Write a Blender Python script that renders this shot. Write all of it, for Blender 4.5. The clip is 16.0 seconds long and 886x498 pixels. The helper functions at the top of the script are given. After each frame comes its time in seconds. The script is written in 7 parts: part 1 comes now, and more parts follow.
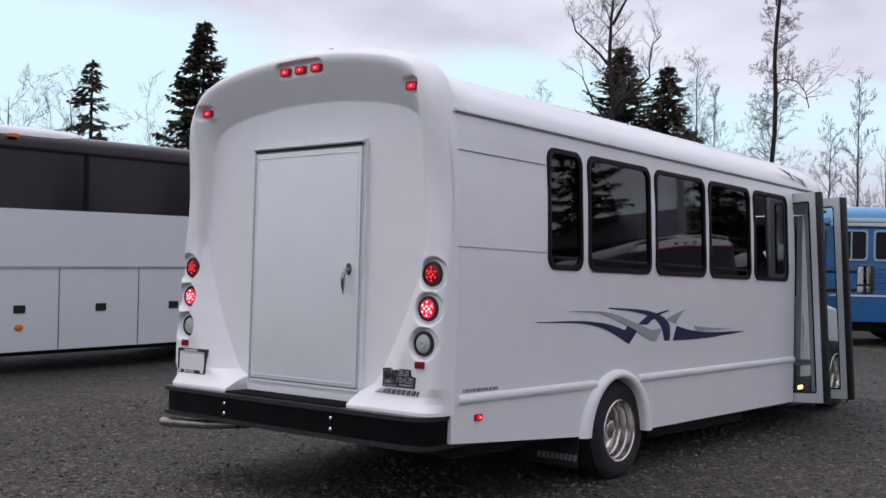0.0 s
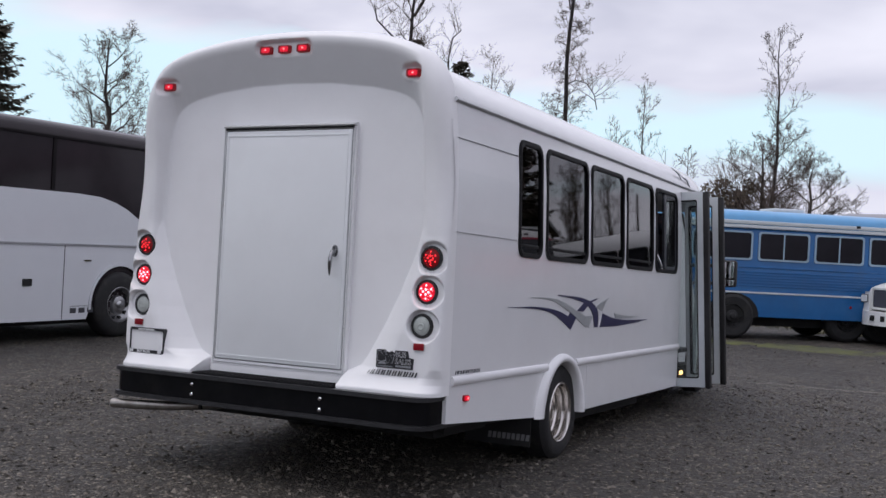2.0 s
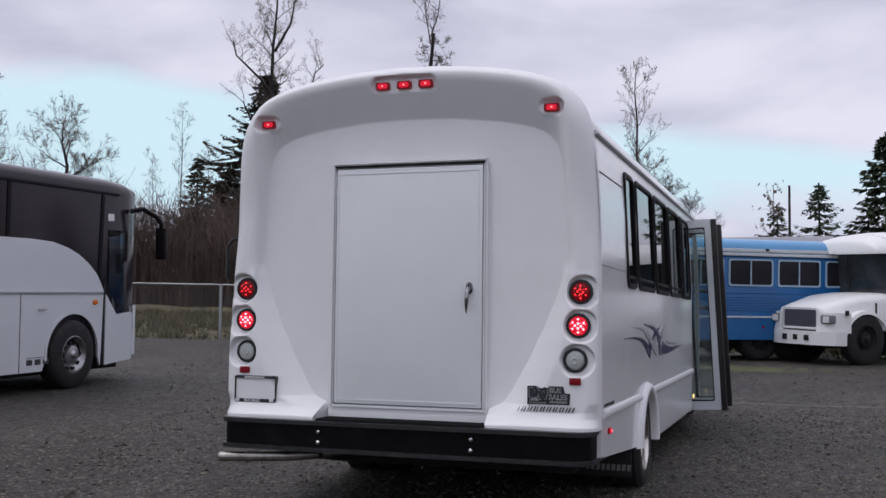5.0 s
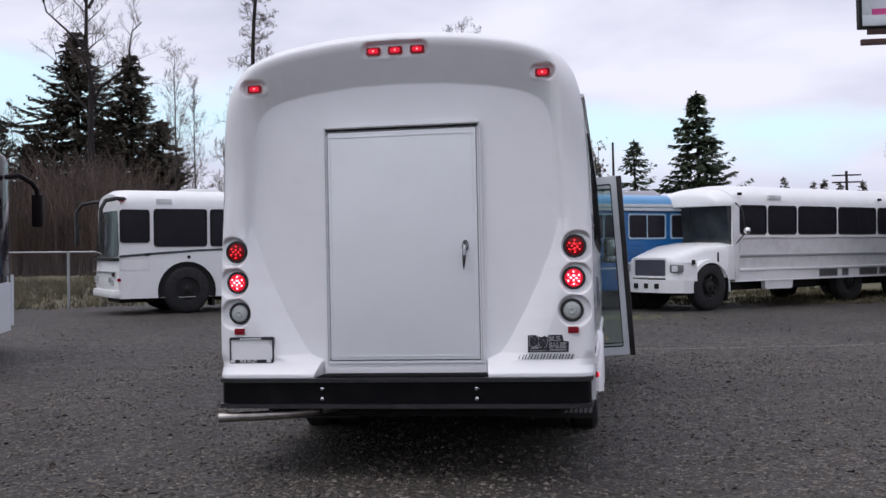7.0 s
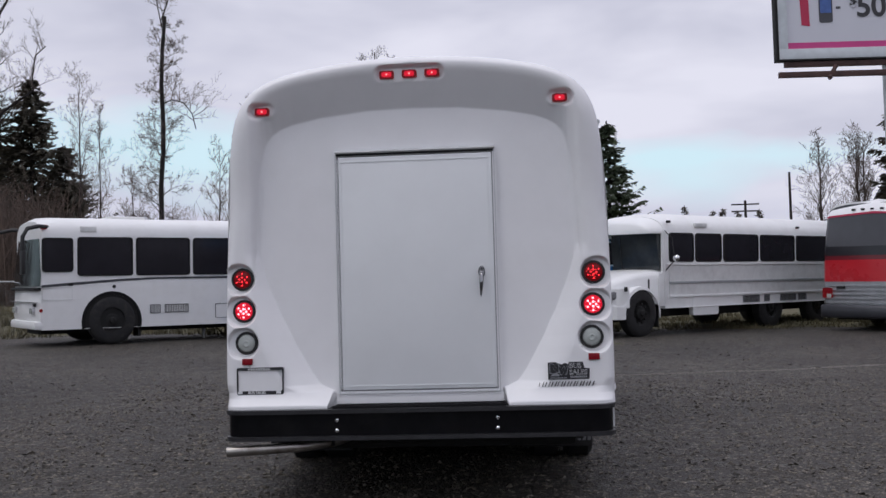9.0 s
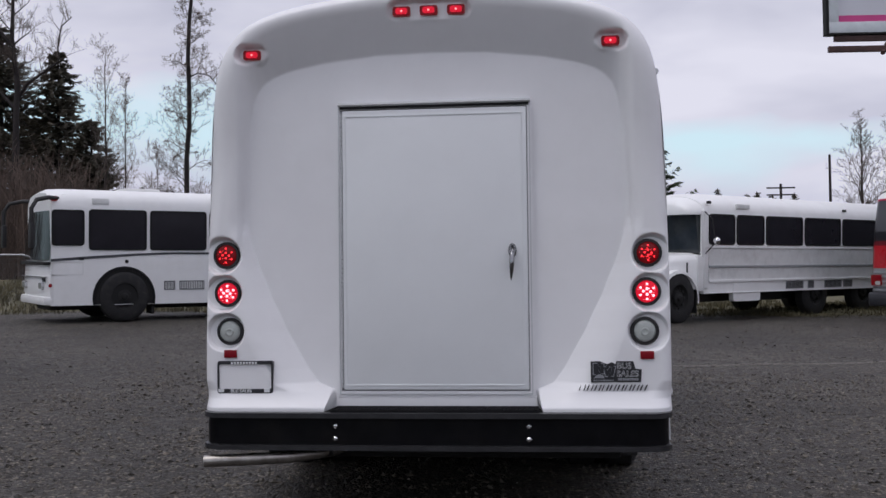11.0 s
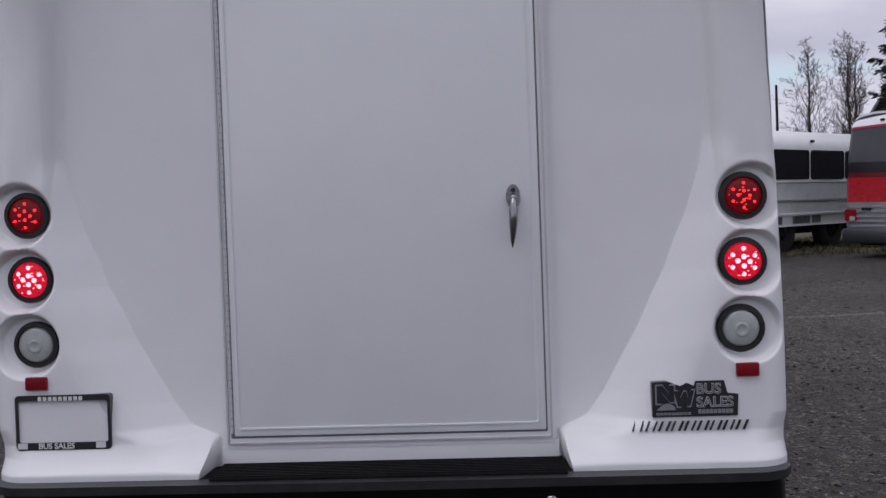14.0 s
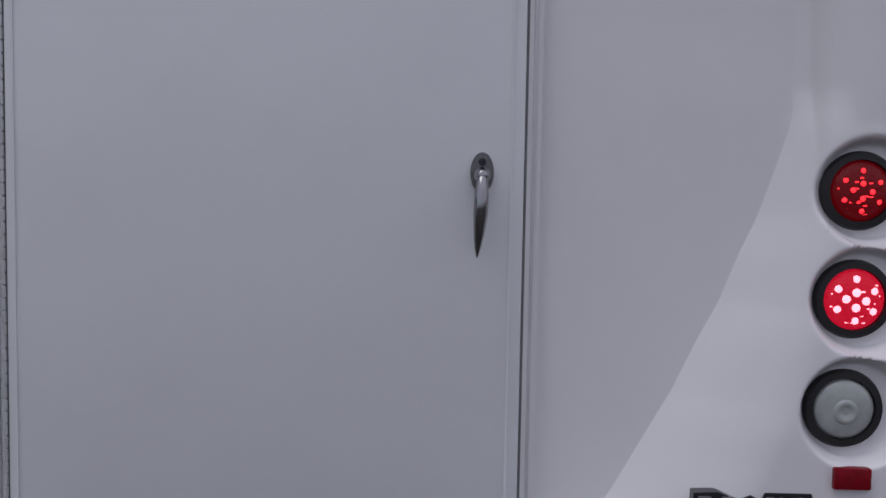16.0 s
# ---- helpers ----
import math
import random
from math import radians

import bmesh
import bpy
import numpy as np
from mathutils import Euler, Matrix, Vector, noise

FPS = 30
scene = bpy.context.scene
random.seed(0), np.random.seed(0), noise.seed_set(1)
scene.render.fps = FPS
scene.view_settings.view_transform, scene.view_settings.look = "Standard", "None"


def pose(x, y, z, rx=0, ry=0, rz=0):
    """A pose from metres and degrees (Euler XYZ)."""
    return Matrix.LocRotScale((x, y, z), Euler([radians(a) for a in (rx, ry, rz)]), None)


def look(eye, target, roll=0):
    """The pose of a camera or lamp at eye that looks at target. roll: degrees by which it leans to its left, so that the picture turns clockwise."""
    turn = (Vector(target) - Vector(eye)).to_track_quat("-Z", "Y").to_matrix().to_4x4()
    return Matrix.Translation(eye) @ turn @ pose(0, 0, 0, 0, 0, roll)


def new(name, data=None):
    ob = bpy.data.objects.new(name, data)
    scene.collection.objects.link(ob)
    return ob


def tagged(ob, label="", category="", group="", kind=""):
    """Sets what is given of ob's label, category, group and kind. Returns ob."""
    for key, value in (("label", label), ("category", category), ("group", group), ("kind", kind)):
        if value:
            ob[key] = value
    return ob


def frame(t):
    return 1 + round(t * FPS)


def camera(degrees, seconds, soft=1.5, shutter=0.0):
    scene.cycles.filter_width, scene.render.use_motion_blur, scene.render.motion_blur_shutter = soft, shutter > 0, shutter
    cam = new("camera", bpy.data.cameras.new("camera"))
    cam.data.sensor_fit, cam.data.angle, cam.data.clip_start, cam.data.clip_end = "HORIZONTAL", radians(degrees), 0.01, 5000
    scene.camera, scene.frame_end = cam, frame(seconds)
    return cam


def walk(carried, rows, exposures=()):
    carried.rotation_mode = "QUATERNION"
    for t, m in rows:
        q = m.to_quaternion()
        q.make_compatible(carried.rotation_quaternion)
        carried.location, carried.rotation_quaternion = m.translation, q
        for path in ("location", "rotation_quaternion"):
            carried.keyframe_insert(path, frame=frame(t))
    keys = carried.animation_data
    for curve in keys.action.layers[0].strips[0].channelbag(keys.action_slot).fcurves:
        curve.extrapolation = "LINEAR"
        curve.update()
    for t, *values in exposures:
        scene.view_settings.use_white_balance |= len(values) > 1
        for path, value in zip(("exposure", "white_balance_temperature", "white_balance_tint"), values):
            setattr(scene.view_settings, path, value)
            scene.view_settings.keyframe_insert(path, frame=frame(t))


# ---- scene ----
cam = camera(43.9, 16.0)
METRES, EYE, TILT, LEAN, TURN = 10.135, 1.5, 0.0, 0.0, 38.5
ROWS = [
    (0, 0.0022, 0.0000, -0.0010, 0.10, 1.90, -1.51),
    (0.5, -0.0342, -0.0090, -0.0028, -3.10, 2.17, -1.71),
    (1, -0.0653, -0.0114, -0.0047, -6.28, 1.49, -2.49),
    (1.5, -0.0962, -0.0066, -0.0057, -9.35, 1.50, -2.79),
    (2, -0.1278, -0.0027, -0.0076, -11.71, 1.67, -2.90),
    (2.5, -0.1580, -0.0020, -0.0081, -14.06, 1.47, -3.28),
    (3, -0.1866, 0.0118, -0.0102, -14.39, 1.44, -1.76),
    (3.2, -0.1971, 0.0165, -0.0089, -14.46, 1.65, -2.11),
    (5.3, -0.3211, 0.0540, -0.0128, -21.90, 3.71, -0.77),
    (5.5, -0.3363, 0.0545, -0.0134, -23.36, 3.43, -1.06),
    (6, -0.3637, 0.0598, -0.0133, -25.88, 2.40, -0.92),
    (6.5, -0.3873, 0.0695, -0.0131, -27.85, 1.60, 0.42),
    (7, -0.4158, 0.0737, -0.0131, -29.80, 1.53, 1.19),
    (7.5, -0.4409, 0.0778, -0.0127, -31.97, 0.96, -0.33),
    (8, -0.4545, 0.0917, -0.0129, -32.91, 1.47, 0.95),
    (8.5, -0.4640, 0.1083, -0.0121, -33.29, 2.09, 1.77),
    (9, -0.4707, 0.1224, -0.0124, -34.96, 2.90, 1.56),
    (9.2, -0.4685, 0.1274, -0.0125, -34.89, 2.47, 1.63),
    (11.5, -0.3771, 0.2505, -0.0098, -33.21, 1.50, 0.63),
    (12, -0.3578, 0.2888, -0.0110, -33.57, 0.42, 1.65),
    (12.5, -0.3384, 0.3225, -0.0104, -34.86, -1.18, 1.49),
    (13, -0.3131, 0.3541, -0.0061, -36.01, -2.21, 0.60),
    (13.5, -0.2957, 0.3889, -0.0023, -36.37, -1.86, 1.64),
    (14, -0.2763, 0.4143, -0.0005, -36.82, -1.25, 1.98),
    (14.5, -0.2492, 0.4388, 0.0020, -36.72, -1.12, 0.01),
    (15, -0.2324, 0.4673, 0.0024, -37.71, -1.42, 1.33),
    (15.5, -0.2131, 0.4888, 0.0057, -37.94, -1.98, 1.50),
    (16, -0.1904, 0.5163, 0.0091, -38.75, -4.47, -0.97),
]
walk(cam, [(t, pose(0, 0, EYE, TILT, LEAN, TURN) @ pose(METRES * x, METRES * y, METRES * z, 90 + pitch, roll, yaw)) for t, x, y, z, yaw, pitch, roll in ROWS],
     exposures=[(0.0, -0.22, 6550, 11), (3.0, -0.29, 6500, 11), (5.5, -0.42, 6450, 12), (7.0, -0.2, 6450, 12), (9.0, -0.42, 6500, 11), (11.5, -0.46, 6500, 12), (12.5, -0.45, 6500, 13), (14.5, -0.7, 6400, 15), (16.0, -0.82, 6350, 15)])

# ---- world, sky and sun ----
SUN_ELEV, SUN_ROT = radians(64), radians(236)
world = bpy.data.worlds.new("overcast_sky")
scene.world = world
world.use_nodes = True
wn, wl = world.node_tree.nodes, world.node_tree.links
wn.clear()


def wnode(kind, **props):
    n = wn.new(kind)
    for k, v in props.items():
        if k == "inputs":
            for i, val in v.items():
                n.inputs[i].default_value = val
    return n


w_out = wn.new("ShaderNodeOutputWorld")
w_bg = wn.new("ShaderNodeBackground")
w_bg.inputs["Strength"].default_value = 0.1
w_sky = wn.new("ShaderNodeTexSky")
w_sky.sky_type = "NISHITA"
w_sky.sun_disc = False
w_sky.sun_elevation, w_sky.sun_rotation = SUN_ELEV, SUN_ROT
w_sky.air_density, w_sky.dust_density, w_sky.ozone_density = 1.0, 1.5, 2.0
w_tc = wn.new("ShaderNodeTexCoord")
w_sep = wn.new("ShaderNodeSeparateXYZ")
wl.new(w_tc.outputs["Generated"], w_sep.inputs[0])
# wide soft cloud sheets, stretched along the horizon
w_map = wn.new("ShaderNodeMapping")
w_map.inputs["Scale"].default_value = (1.0, 1.0, 3.0)
wl.new(w_tc.outputs["Generated"], w_map.inputs[0])
w_n1 = wnode("ShaderNodeTexNoise", inputs={"Scale": 2.3, "Detail": 5.0, "Roughness": 0.52, "Distortion": 0.3})
w_n2 = wnode("ShaderNodeTexNoise", inputs={"Scale": 4.2, "Detail": 4.0, "Roughness": 0.5, "Distortion": 0.2})
wl.new(w_map.outputs[0], w_n1.inputs["Vector"])
wl.new(w_map.outputs[0], w_n2.inputs["Vector"])
# cover by height: low bank, a clear band above it, closed cloud higher up
w_cov = wn.new("ShaderNodeValToRGB")
w_cov.color_ramp.elements[0].position, w_cov.color_ramp.elements[0].color = 0.0, (0.15, 0.15, 0.15, 1)
w_cov.color_ramp.elements[1].position, w_cov.color_ramp.elements[1].color = 0.32, (1, 1, 1, 1)
for pos, val in ((0.06, 0.1), (0.10, 0.1), (0.132, 0.16), (0.153, 0.45), (0.185, 0.92)):
    el = w_cov.color_ramp.elements.new(pos)
    el.color = (val, val, val, 1)
# the clear band stands higher towards the west
w_tilt = wn.new("ShaderNodeMath")
w_tilt.operation = "MULTIPLY_ADD"
w_tilt.inputs[1].default_value = 0.087
wl.new(w_sep.outputs["X"], w_tilt.inputs[0])
wl.new(w_sep.outputs["Z"], w_tilt.inputs[2])
wl.new(w_tilt.outputs[0], w_cov.inputs[0])
w_add = wn.new("ShaderNodeMath")
w_add.operation = "MULTIPLY_ADD"
wl.new(w_n1.outputs["Fac"], w_add.inputs[0])
w_add.inputs[1].default_value = 1.4
w_add2 = wn.new("ShaderNodeMath")
w_add2.operation = "MULTIPLY_ADD"
w_add2.inputs[1].default_value = 0.9
wl.new(w_n2.outputs["Fac"], w_add2.inputs[0])
# a low bank along the horizon
w_bank = wn.new("ShaderNodeMapRange")
w_bank.inputs["From Min"].default_value, w_bank.inputs["From Max"].default_value = 0.055, 0.15
w_bank.inputs["To Min"].default_value, w_bank.inputs["To Max"].default_value = 1.0, 0.0
wl.new(w_sep.outputs["Z"], w_bank.inputs["Value"])
w_max = wn.new("ShaderNodeMath")
w_max.operation = "MAXIMUM"
wl.new(w_cov.outputs[0], w_max.inputs[0])
wl.new(w_bank.outputs[0], w_max.inputs[1])
wl.new(w_max.outputs[0], w_add2.inputs[2])
wl.new(w_add2.outputs[0], w_add.inputs[2])
w_m = wn.new("ShaderNodeMapRange")
w_m.inputs["From Min"].default_value, w_m.inputs["From Max"].default_value = 1.41, 1.73
wl.new(w_add.outputs[0], w_m.inputs["Value"])
w_cc = wn.new("ShaderNodeValToRGB")
w_cc.color_ramp.elements[0].position, w_cc.color_ramp.elements[0].color = 0.3, (6.8, 7.0, 8.6, 1)
w_cc.color_ramp.elements[1].position, w_cc.color_ramp.elements[1].color = 0.64, (10.2, 10.3, 11.8, 1)
wl.new(w_n2.outputs["Fac"], w_cc.inputs[0])
w_clear = wn.new("ShaderNodeMix")
w_clear.data_type = "RGBA"
w_clear.inputs[0].default_value = 0.86
w_clear.inputs[7].default_value = (9.4, 12.4, 13.7, 1)
wl.new(w_sky.outputs[0], w_clear.inputs[6])
w_mix = wn.new("ShaderNodeMix")
w_mix.data_type = "RGBA"
wl.new(w_m.outputs[0], w_mix.inputs[0])
wl.new(w_clear.outputs[2], w_mix.inputs[6])
wl.new(w_cc.outputs[0], w_mix.inputs[7])
# an overcast sky is brighter overhead than near the horizon
w_zen = wn.new("ShaderNodeMapRange")
w_zen.inputs["From Min"].default_value, w_zen.inputs["From Max"].default_value = 0.3, 1.0
w_zen.inputs["To Min"].default_value, w_zen.inputs["To Max"].default_value = 1.0, 1.4
wl.new(w_sep.outputs["Z"], w_zen.inputs["Value"])
w_mul = wn.new("ShaderNodeVectorMath")
w_mul.operation = "SCALE"
wl.new(w_mix.outputs[2], w_mul.inputs[0])
wl.new(w_zen.outputs[0], w_mul.inputs["Scale"])
wl.new(w_mul.outputs[0], w_bg.inputs["Color"])
wl.new(w_bg.outputs[0], w_out.inputs["Surface"])

sun_data = bpy.data.lights.new("sun", "SUN")
sun_data.energy, sun_data.angle, sun_data.color = 1.0, radians(36), (1.0, 0.96, 0.91)
sun = new("sun", sun_data)
sun.matrix_world = look((0, 0, 40), (0 - 40 * math.sin(SUN_ROT) * math.cos(SUN_ELEV), 0 - 40 * math.cos(SUN_ROT) * math.cos(SUN_ELEV), 40 - 40 * math.sin(SUN_ELEV)))

# ---- materials ----
def mat(name, color, rough=0.5, metal=0.0, var=0.12, scale=6.0, bump=0.0, bscale=120.0, coat=0.0, trans=0.0, emit=None, estr=0.0,
        spec=0.5, grime=None, gscale=2.0, gamount=0.0, per_object=0.0, hue=None):
    m = bpy.data.materials.new(name)
    m.use_nodes = True
    nt = m.node_tree
    b = nt.nodes["Principled BSDF"]
    b.inputs["Roughness"].default_value = rough
    b.inputs["Metallic"].default_value = metal
    b.inputs["Coat Weight"].default_value = coat
    b.inputs["Coat Roughness"].default_value = 0.08
    b.inputs["Transmission Weight"].default_value = trans
    b.inputs["Specular IOR Level"].default_value = spec
    tc = nt.nodes.new("ShaderNodeTexCoord")
    n1 = nt.nodes.new("ShaderNodeTexNoise")
    n1.inputs["Scale"].default_value, n1.inputs["Detail"].default_value, n1.inputs["Roughness"].default_value = scale, 6.0, 0.6
    nt.links.new(tc.outputs["Object"], n1.inputs["Vector"])
    ramp = nt.nodes.new("ShaderNodeValToRGB")
    lo = [max(0.0, c * (1 - var)) for c in color]
    hi = [min(1.0, c * (1 + var)) for c in color]
    if hue:
        hi = list(hue)
    ramp.color_ramp.elements[0].position, ramp.color_ramp.elements[0].color = 0.32, (*lo, 1)
    ramp.color_ramp.elements[1].position, ramp.color_ramp.elements[1].color = 0.68, (*hi, 1)
    nt.links.new(n1.outputs["Fac"], ramp.inputs[0])
    col = ramp.outputs[0]
    if grime:
        n2 = nt.nodes.new("ShaderNodeTexNoise")
        n2.inputs["Scale"].default_value, n2.inputs["Detail"].default_value, n2.inputs["Roughness"].default_value = gscale, 8.0, 0.65
        nt.links.new(tc.outputs["Object"], n2.inputs["Vector"])
        mr = nt.nodes.new("ShaderNodeMapRange")
        mr.inputs["From Min"].default_value, mr.inputs["From Max"].default_value, mr.inputs["To Max"].default_value = 0.5, 0.75, gamount
        nt.links.new(n2.outputs["Fac"], mr.inputs["Value"])
        mx = nt.nodes.new("ShaderNodeMix")
        mx.data_type = "RGBA"
        nt.links.new(mr.outputs[0], mx.inputs[0])
        nt.links.new(col, mx.inputs[6])
        mx.inputs[7].default_value = (*grime, 1)
        col = mx.outputs[2]
    if per_object:
        oi = nt.nodes.new("ShaderNodeObjectInfo")
        hs = nt.nodes.new("ShaderNodeHueSaturation")
        mr = nt.nodes.new("ShaderNodeMapRange")
        mr.inputs["To Min"].default_value, mr.inputs["To Max"].default_value = 1 - per_object, 1 + per_object
        nt.links.new(oi.outputs["Random"], mr.inputs["Value"])
        nt.links.new(mr.outputs[0], hs.inputs["Value"])
        nt.links.new(col, hs.inputs["Color"])
        col = hs.outputs[0]
    nt.links.new(col, b.inputs["Base Color"])
    rr = nt.nodes.new("ShaderNodeMapRange")
    rr.inputs["To Min"].default_value, rr.inputs["To Max"].default_value = max(0.0, rough * 0.8), min(1.0, rough * 1.2)
    nt.links.new(n1.outputs["Fac"], rr.inputs["Value"])
    nt.links.new(rr.outputs[0], b.inputs["Roughness"])
    if bump:
        nb = nt.nodes.new("ShaderNodeTexNoise")
        nb.inputs["Scale"].default_value, nb.inputs["Detail"].default_value = bscale, 4.0
        nt.links.new(tc.outputs["Object"], nb.inputs["Vector"])
        bp = nt.nodes.new("ShaderNodeBump")
        bp.inputs["Strength"].default_value, bp.inputs["Distance"].default_value = bump, 0.01
        nt.links.new(nb.outputs["Fac"], bp.inputs["Height"])
        nt.links.new(bp.outputs[0], b.inputs["Normal"])
    if emit:
        b.inputs["Emission Color"].default_value = (*emit, 1)
        b.inputs["Emission Strength"].default_value = estr
    return m


M = {}
M["white"] = mat("gelcoat_white", (0.80, 0.80, 0.81), 0.42, var=0.02, scale=3, bump=0.03, bscale=9, coat=0.12, grime=(0.60, 0.59, 0.57), gscale=1.6, gamount=0.16)
M["door_white"] = mat("door_skin_white", (0.76, 0.78, 0.79), 0.38, var=0.02, scale=2.5, bump=0.025, bscale=140, grime=(0.62, 0.62, 0.61), gscale=2.1, gamount=0.15)
M["side_white"] = mat("side_panel_white", (0.77, 0.775, 0.79), 0.18, var=0.02, scale=2.0, bump=0.04, bscale=4, coat=0.4, grime=(0.55, 0.54, 0.52), gscale=1.3, gamount=0.18)
M["roof_white"] = mat("roof_white", (0.82, 0.82, 0.83), 0.35, var=0.03, scale=2.0, grime=(0.6, 0.6, 0.58), gscale=3, gamount=0.2)
M["seam_grey"] = mat("seam_grey", (0.20, 0.20, 0.21), 0.6, var=0.1, scale=20)
M["alu"] = mat("aluminium", (0.62, 0.63, 0.65), 0.35, metal=1.0, var=0.08, scale=20)
M["alu_frame"] = mat("aluminium_frame", (0.60, 0.61, 0.62), 0.42, metal=0.35, var=0.06, scale=12)
M["chrome"] = mat("chrome", (0.75, 0.75, 0.76), 0.08, metal=1.0, var=0.05, scale=15)
M["steel"] = mat("exhaust_steel", (0.33, 0.31, 0.29), 0.35, metal=0.9, var=0.2, scale=14, grime=(0.12, 0.09, 0.07), gscale=9, gamount=0.6)
M["black_rubber"] = mat("black_rubber", (0.011, 0.011, 0.012), 0.62, var=0.3, scale=12, bump=0.15, bscale=80, grime=(0.04, 0.037, 0.033), gscale=5, gamount=0.3)
M["seam_pale"] = mat("seam_pale", (0.40, 0.40, 0.41), 0.6, var=0.1, scale=20)
M["tread_rubber"] = mat("tread_rubber", (0.006, 0.006, 0.007), 0.7, spec=0.12, var=0.4, scale=14, bump=0.2, bscale=90, grime=(0.03, 0.028, 0.026), gscale=6, gamount=0.3)
M["lip_rubber"] = mat("lip_rubber", (0.022, 0.022, 0.024), 0.38, spec=0.35, var=0.3, scale=12, bump=0.15, bscale=80)
M["bumper"] = mat("bumper_black", (0.004, 0.004, 0.005), 0.36, spec=0.10, var=0.3, scale=9, bump=0.05, bscale=60, grime=(0.022, 0.02, 0.019), gscale=4, gamount=0.35)
M["tyre"] = mat("tyre", (0.012, 0.012, 0.013), 0.8, var=0.3, scale=10, bump=0.3, bscale=60, grime=(0.07, 0.065, 0.055), gscale=6, gamount=0.4)
M["seal"] = mat("window_seal", (0.007, 0.007, 0.008), 0.55, spec=0.22, var=0.2, scale=20)
M["under"] = mat("underbody", (0.009, 0.009, 0.009), 0.85, var=0.4, scale=8)
M["glass_dark"] = mat("tinted_glass", (0.030, 0.020, 0.022), 0.02, var=0.02, scale=1.0, trans=1.0)
M["glass_clear"] = mat("clear_glass", (0.72, 0.80, 0.78), 0.02, var=0.02, scale=1.0, trans=1.0)
M["handle_chrome"] = mat("handle_chrome", (0.30, 0.30, 0.31), 0.14, metal=1.0, var=0.1, scale=15)
M["lamp_centre"] = mat("lamp_centre", (0.9, 0.2, 0.2), 0.2, var=0.05, scale=10, emit=(1.0, 0.3, 0.3), estr=1.7)
M["lens_red"] = mat("red_lens", (0.07, 0.001, 0.003), 0.3, var=0.25, scale=60, bump=0.35, bscale=260, spec=0.3, emit=(1.0, 0.0, 0.012), estr=0.10)
M["lens_lit"] = mat("lit_red_lens", (0.15, 0.002, 0.006), 0.28, var=0.2, scale=60, bump=0.35, bscale=260, spec=0.3, emit=(1.0, 0.010, 0.045), estr=0.8)
M["led"] = mat("led_lit", (0.8, 0.05, 0.05), 0.2, var=0.05, scale=10, emit=(1.0, 0.018, 0.028), estr=3.2)
M["led_hot"] = mat("led_lit_bright", (0.9, 0.2, 0.2), 0.2, var=0.05, scale=10, emit=(1.0, 0.30, 0.36), estr=4.0)
M["lens_clear"] = mat("reverse_lens", (0.40, 0.43, 0.41), 0.22, var=0.1, scale=30, bump=0.04, bscale=120, coat=0.4)
M["reflector"] = mat("red_reflector", (0.21, 0.003, 0.010), 0.35, spec=0.25, var=0.2, scale=80, bump=0.08, bscale=300)
M["marker_amber"] = mat("amber_marker", (0.65, 0.16, 0.02), 0.2, var=0.1, scale=30)
M["amber_lit"] = mat("amber_step_light", (0.8, 0.45, 0.15), 0.3, var=0.1, scale=30, emit=(1.0, 0.55, 0.2), estr=4.0)
M["navy"] = mat("navy_vinyl", (0.018, 0.02, 0.075), 0.3, var=0.1, scale=5)
M["silver"] = mat("silver_vinyl", (0.36, 0.38, 0.39), 0.35, metal=0.2, var=0.06, scale=5)
M["ink"] = mat("black_vinyl", (0.02, 0.02, 0.024), 0.35, var=0.1, scale=20)
M["plate_white"] = mat("plate_blank", (0.72, 0.73, 0.74), 0.4, var=0.03, scale=20)
M["frame_grey"] = mat("badge_grey", (0.33, 0.34, 0.36), 0.35, metal=0.4, var=0.1, scale=30)
M["floor_grey"] = mat("bus_floor", (0.06, 0.06, 0.065), 0.7, var=0.2, scale=15)
M["liner"] = mat("interior_liner", (0.09, 0.09, 0.10), 0.7, var=0.05, scale=5)
M["coach_white"] = mat("coach_white", (0.66, 0.68, 0.71), 0.2, var=0.02, scale=2, coat=0.3, bump=0.03, bscale=3, grime=(0.5, 0.5, 0.5), gscale=1.0, gamount=0.2)
M["coach_dark"] = mat("coach_dark_glazing", (0.020, 0.015, 0.018), 0.12, var=0.3, scale=0.8, spec=0.22)
M["coach_rim"] = mat("coach_rim", (0.40, 0.40, 0.41), 0.32, metal=1.0, var=0.2, scale=15)
M["coach_cap"] = mat("coach_dark_cap", (0.010, 0.008, 0.009), 0.45, spec=0.1, var=0.15, scale=2)
M["school_white"] = mat("school_bus_white", (0.80, 0.805, 0.80), 0.3, var=0.03, scale=2, grime=(0.58, 0.57, 0.53), gscale=2.2, gamount=0.22)
M["school_grey"] = mat("school_bus_grey_panel", (0.70, 0.71, 0.70), 0.4, var=0.06, scale=3, grime=(0.3, 0.29, 0.27), gscale=2.5, gamount=0.35)
M["blue"] = mat("bus_blue", (0.005, 0.105, 0.30), 0.3, var=0.12, scale=2, grime=(0.03, 0.12, 0.27), gscale=2.5, gamount=0.4)
M["sky_blue"] = mat("bus_light_blue", (0.12, 0.34, 0.60), 0.35, var=0.08, scale=2)
M["pale_blue"] = mat("pale_blue_trim", (0.30, 0.42, 0.52), 0.4, var=0.06, scale=5)
M["rim_steel"] = mat("polished_rim", (0.62, 0.59, 0.56), 0.2, metal=1.0, var=0.06, scale=15)
M["glass_grey"] = mat("grey_glass", (0.74, 0.82, 0.80), 0.02, var=0.02, scale=1.0, trans=1.0)
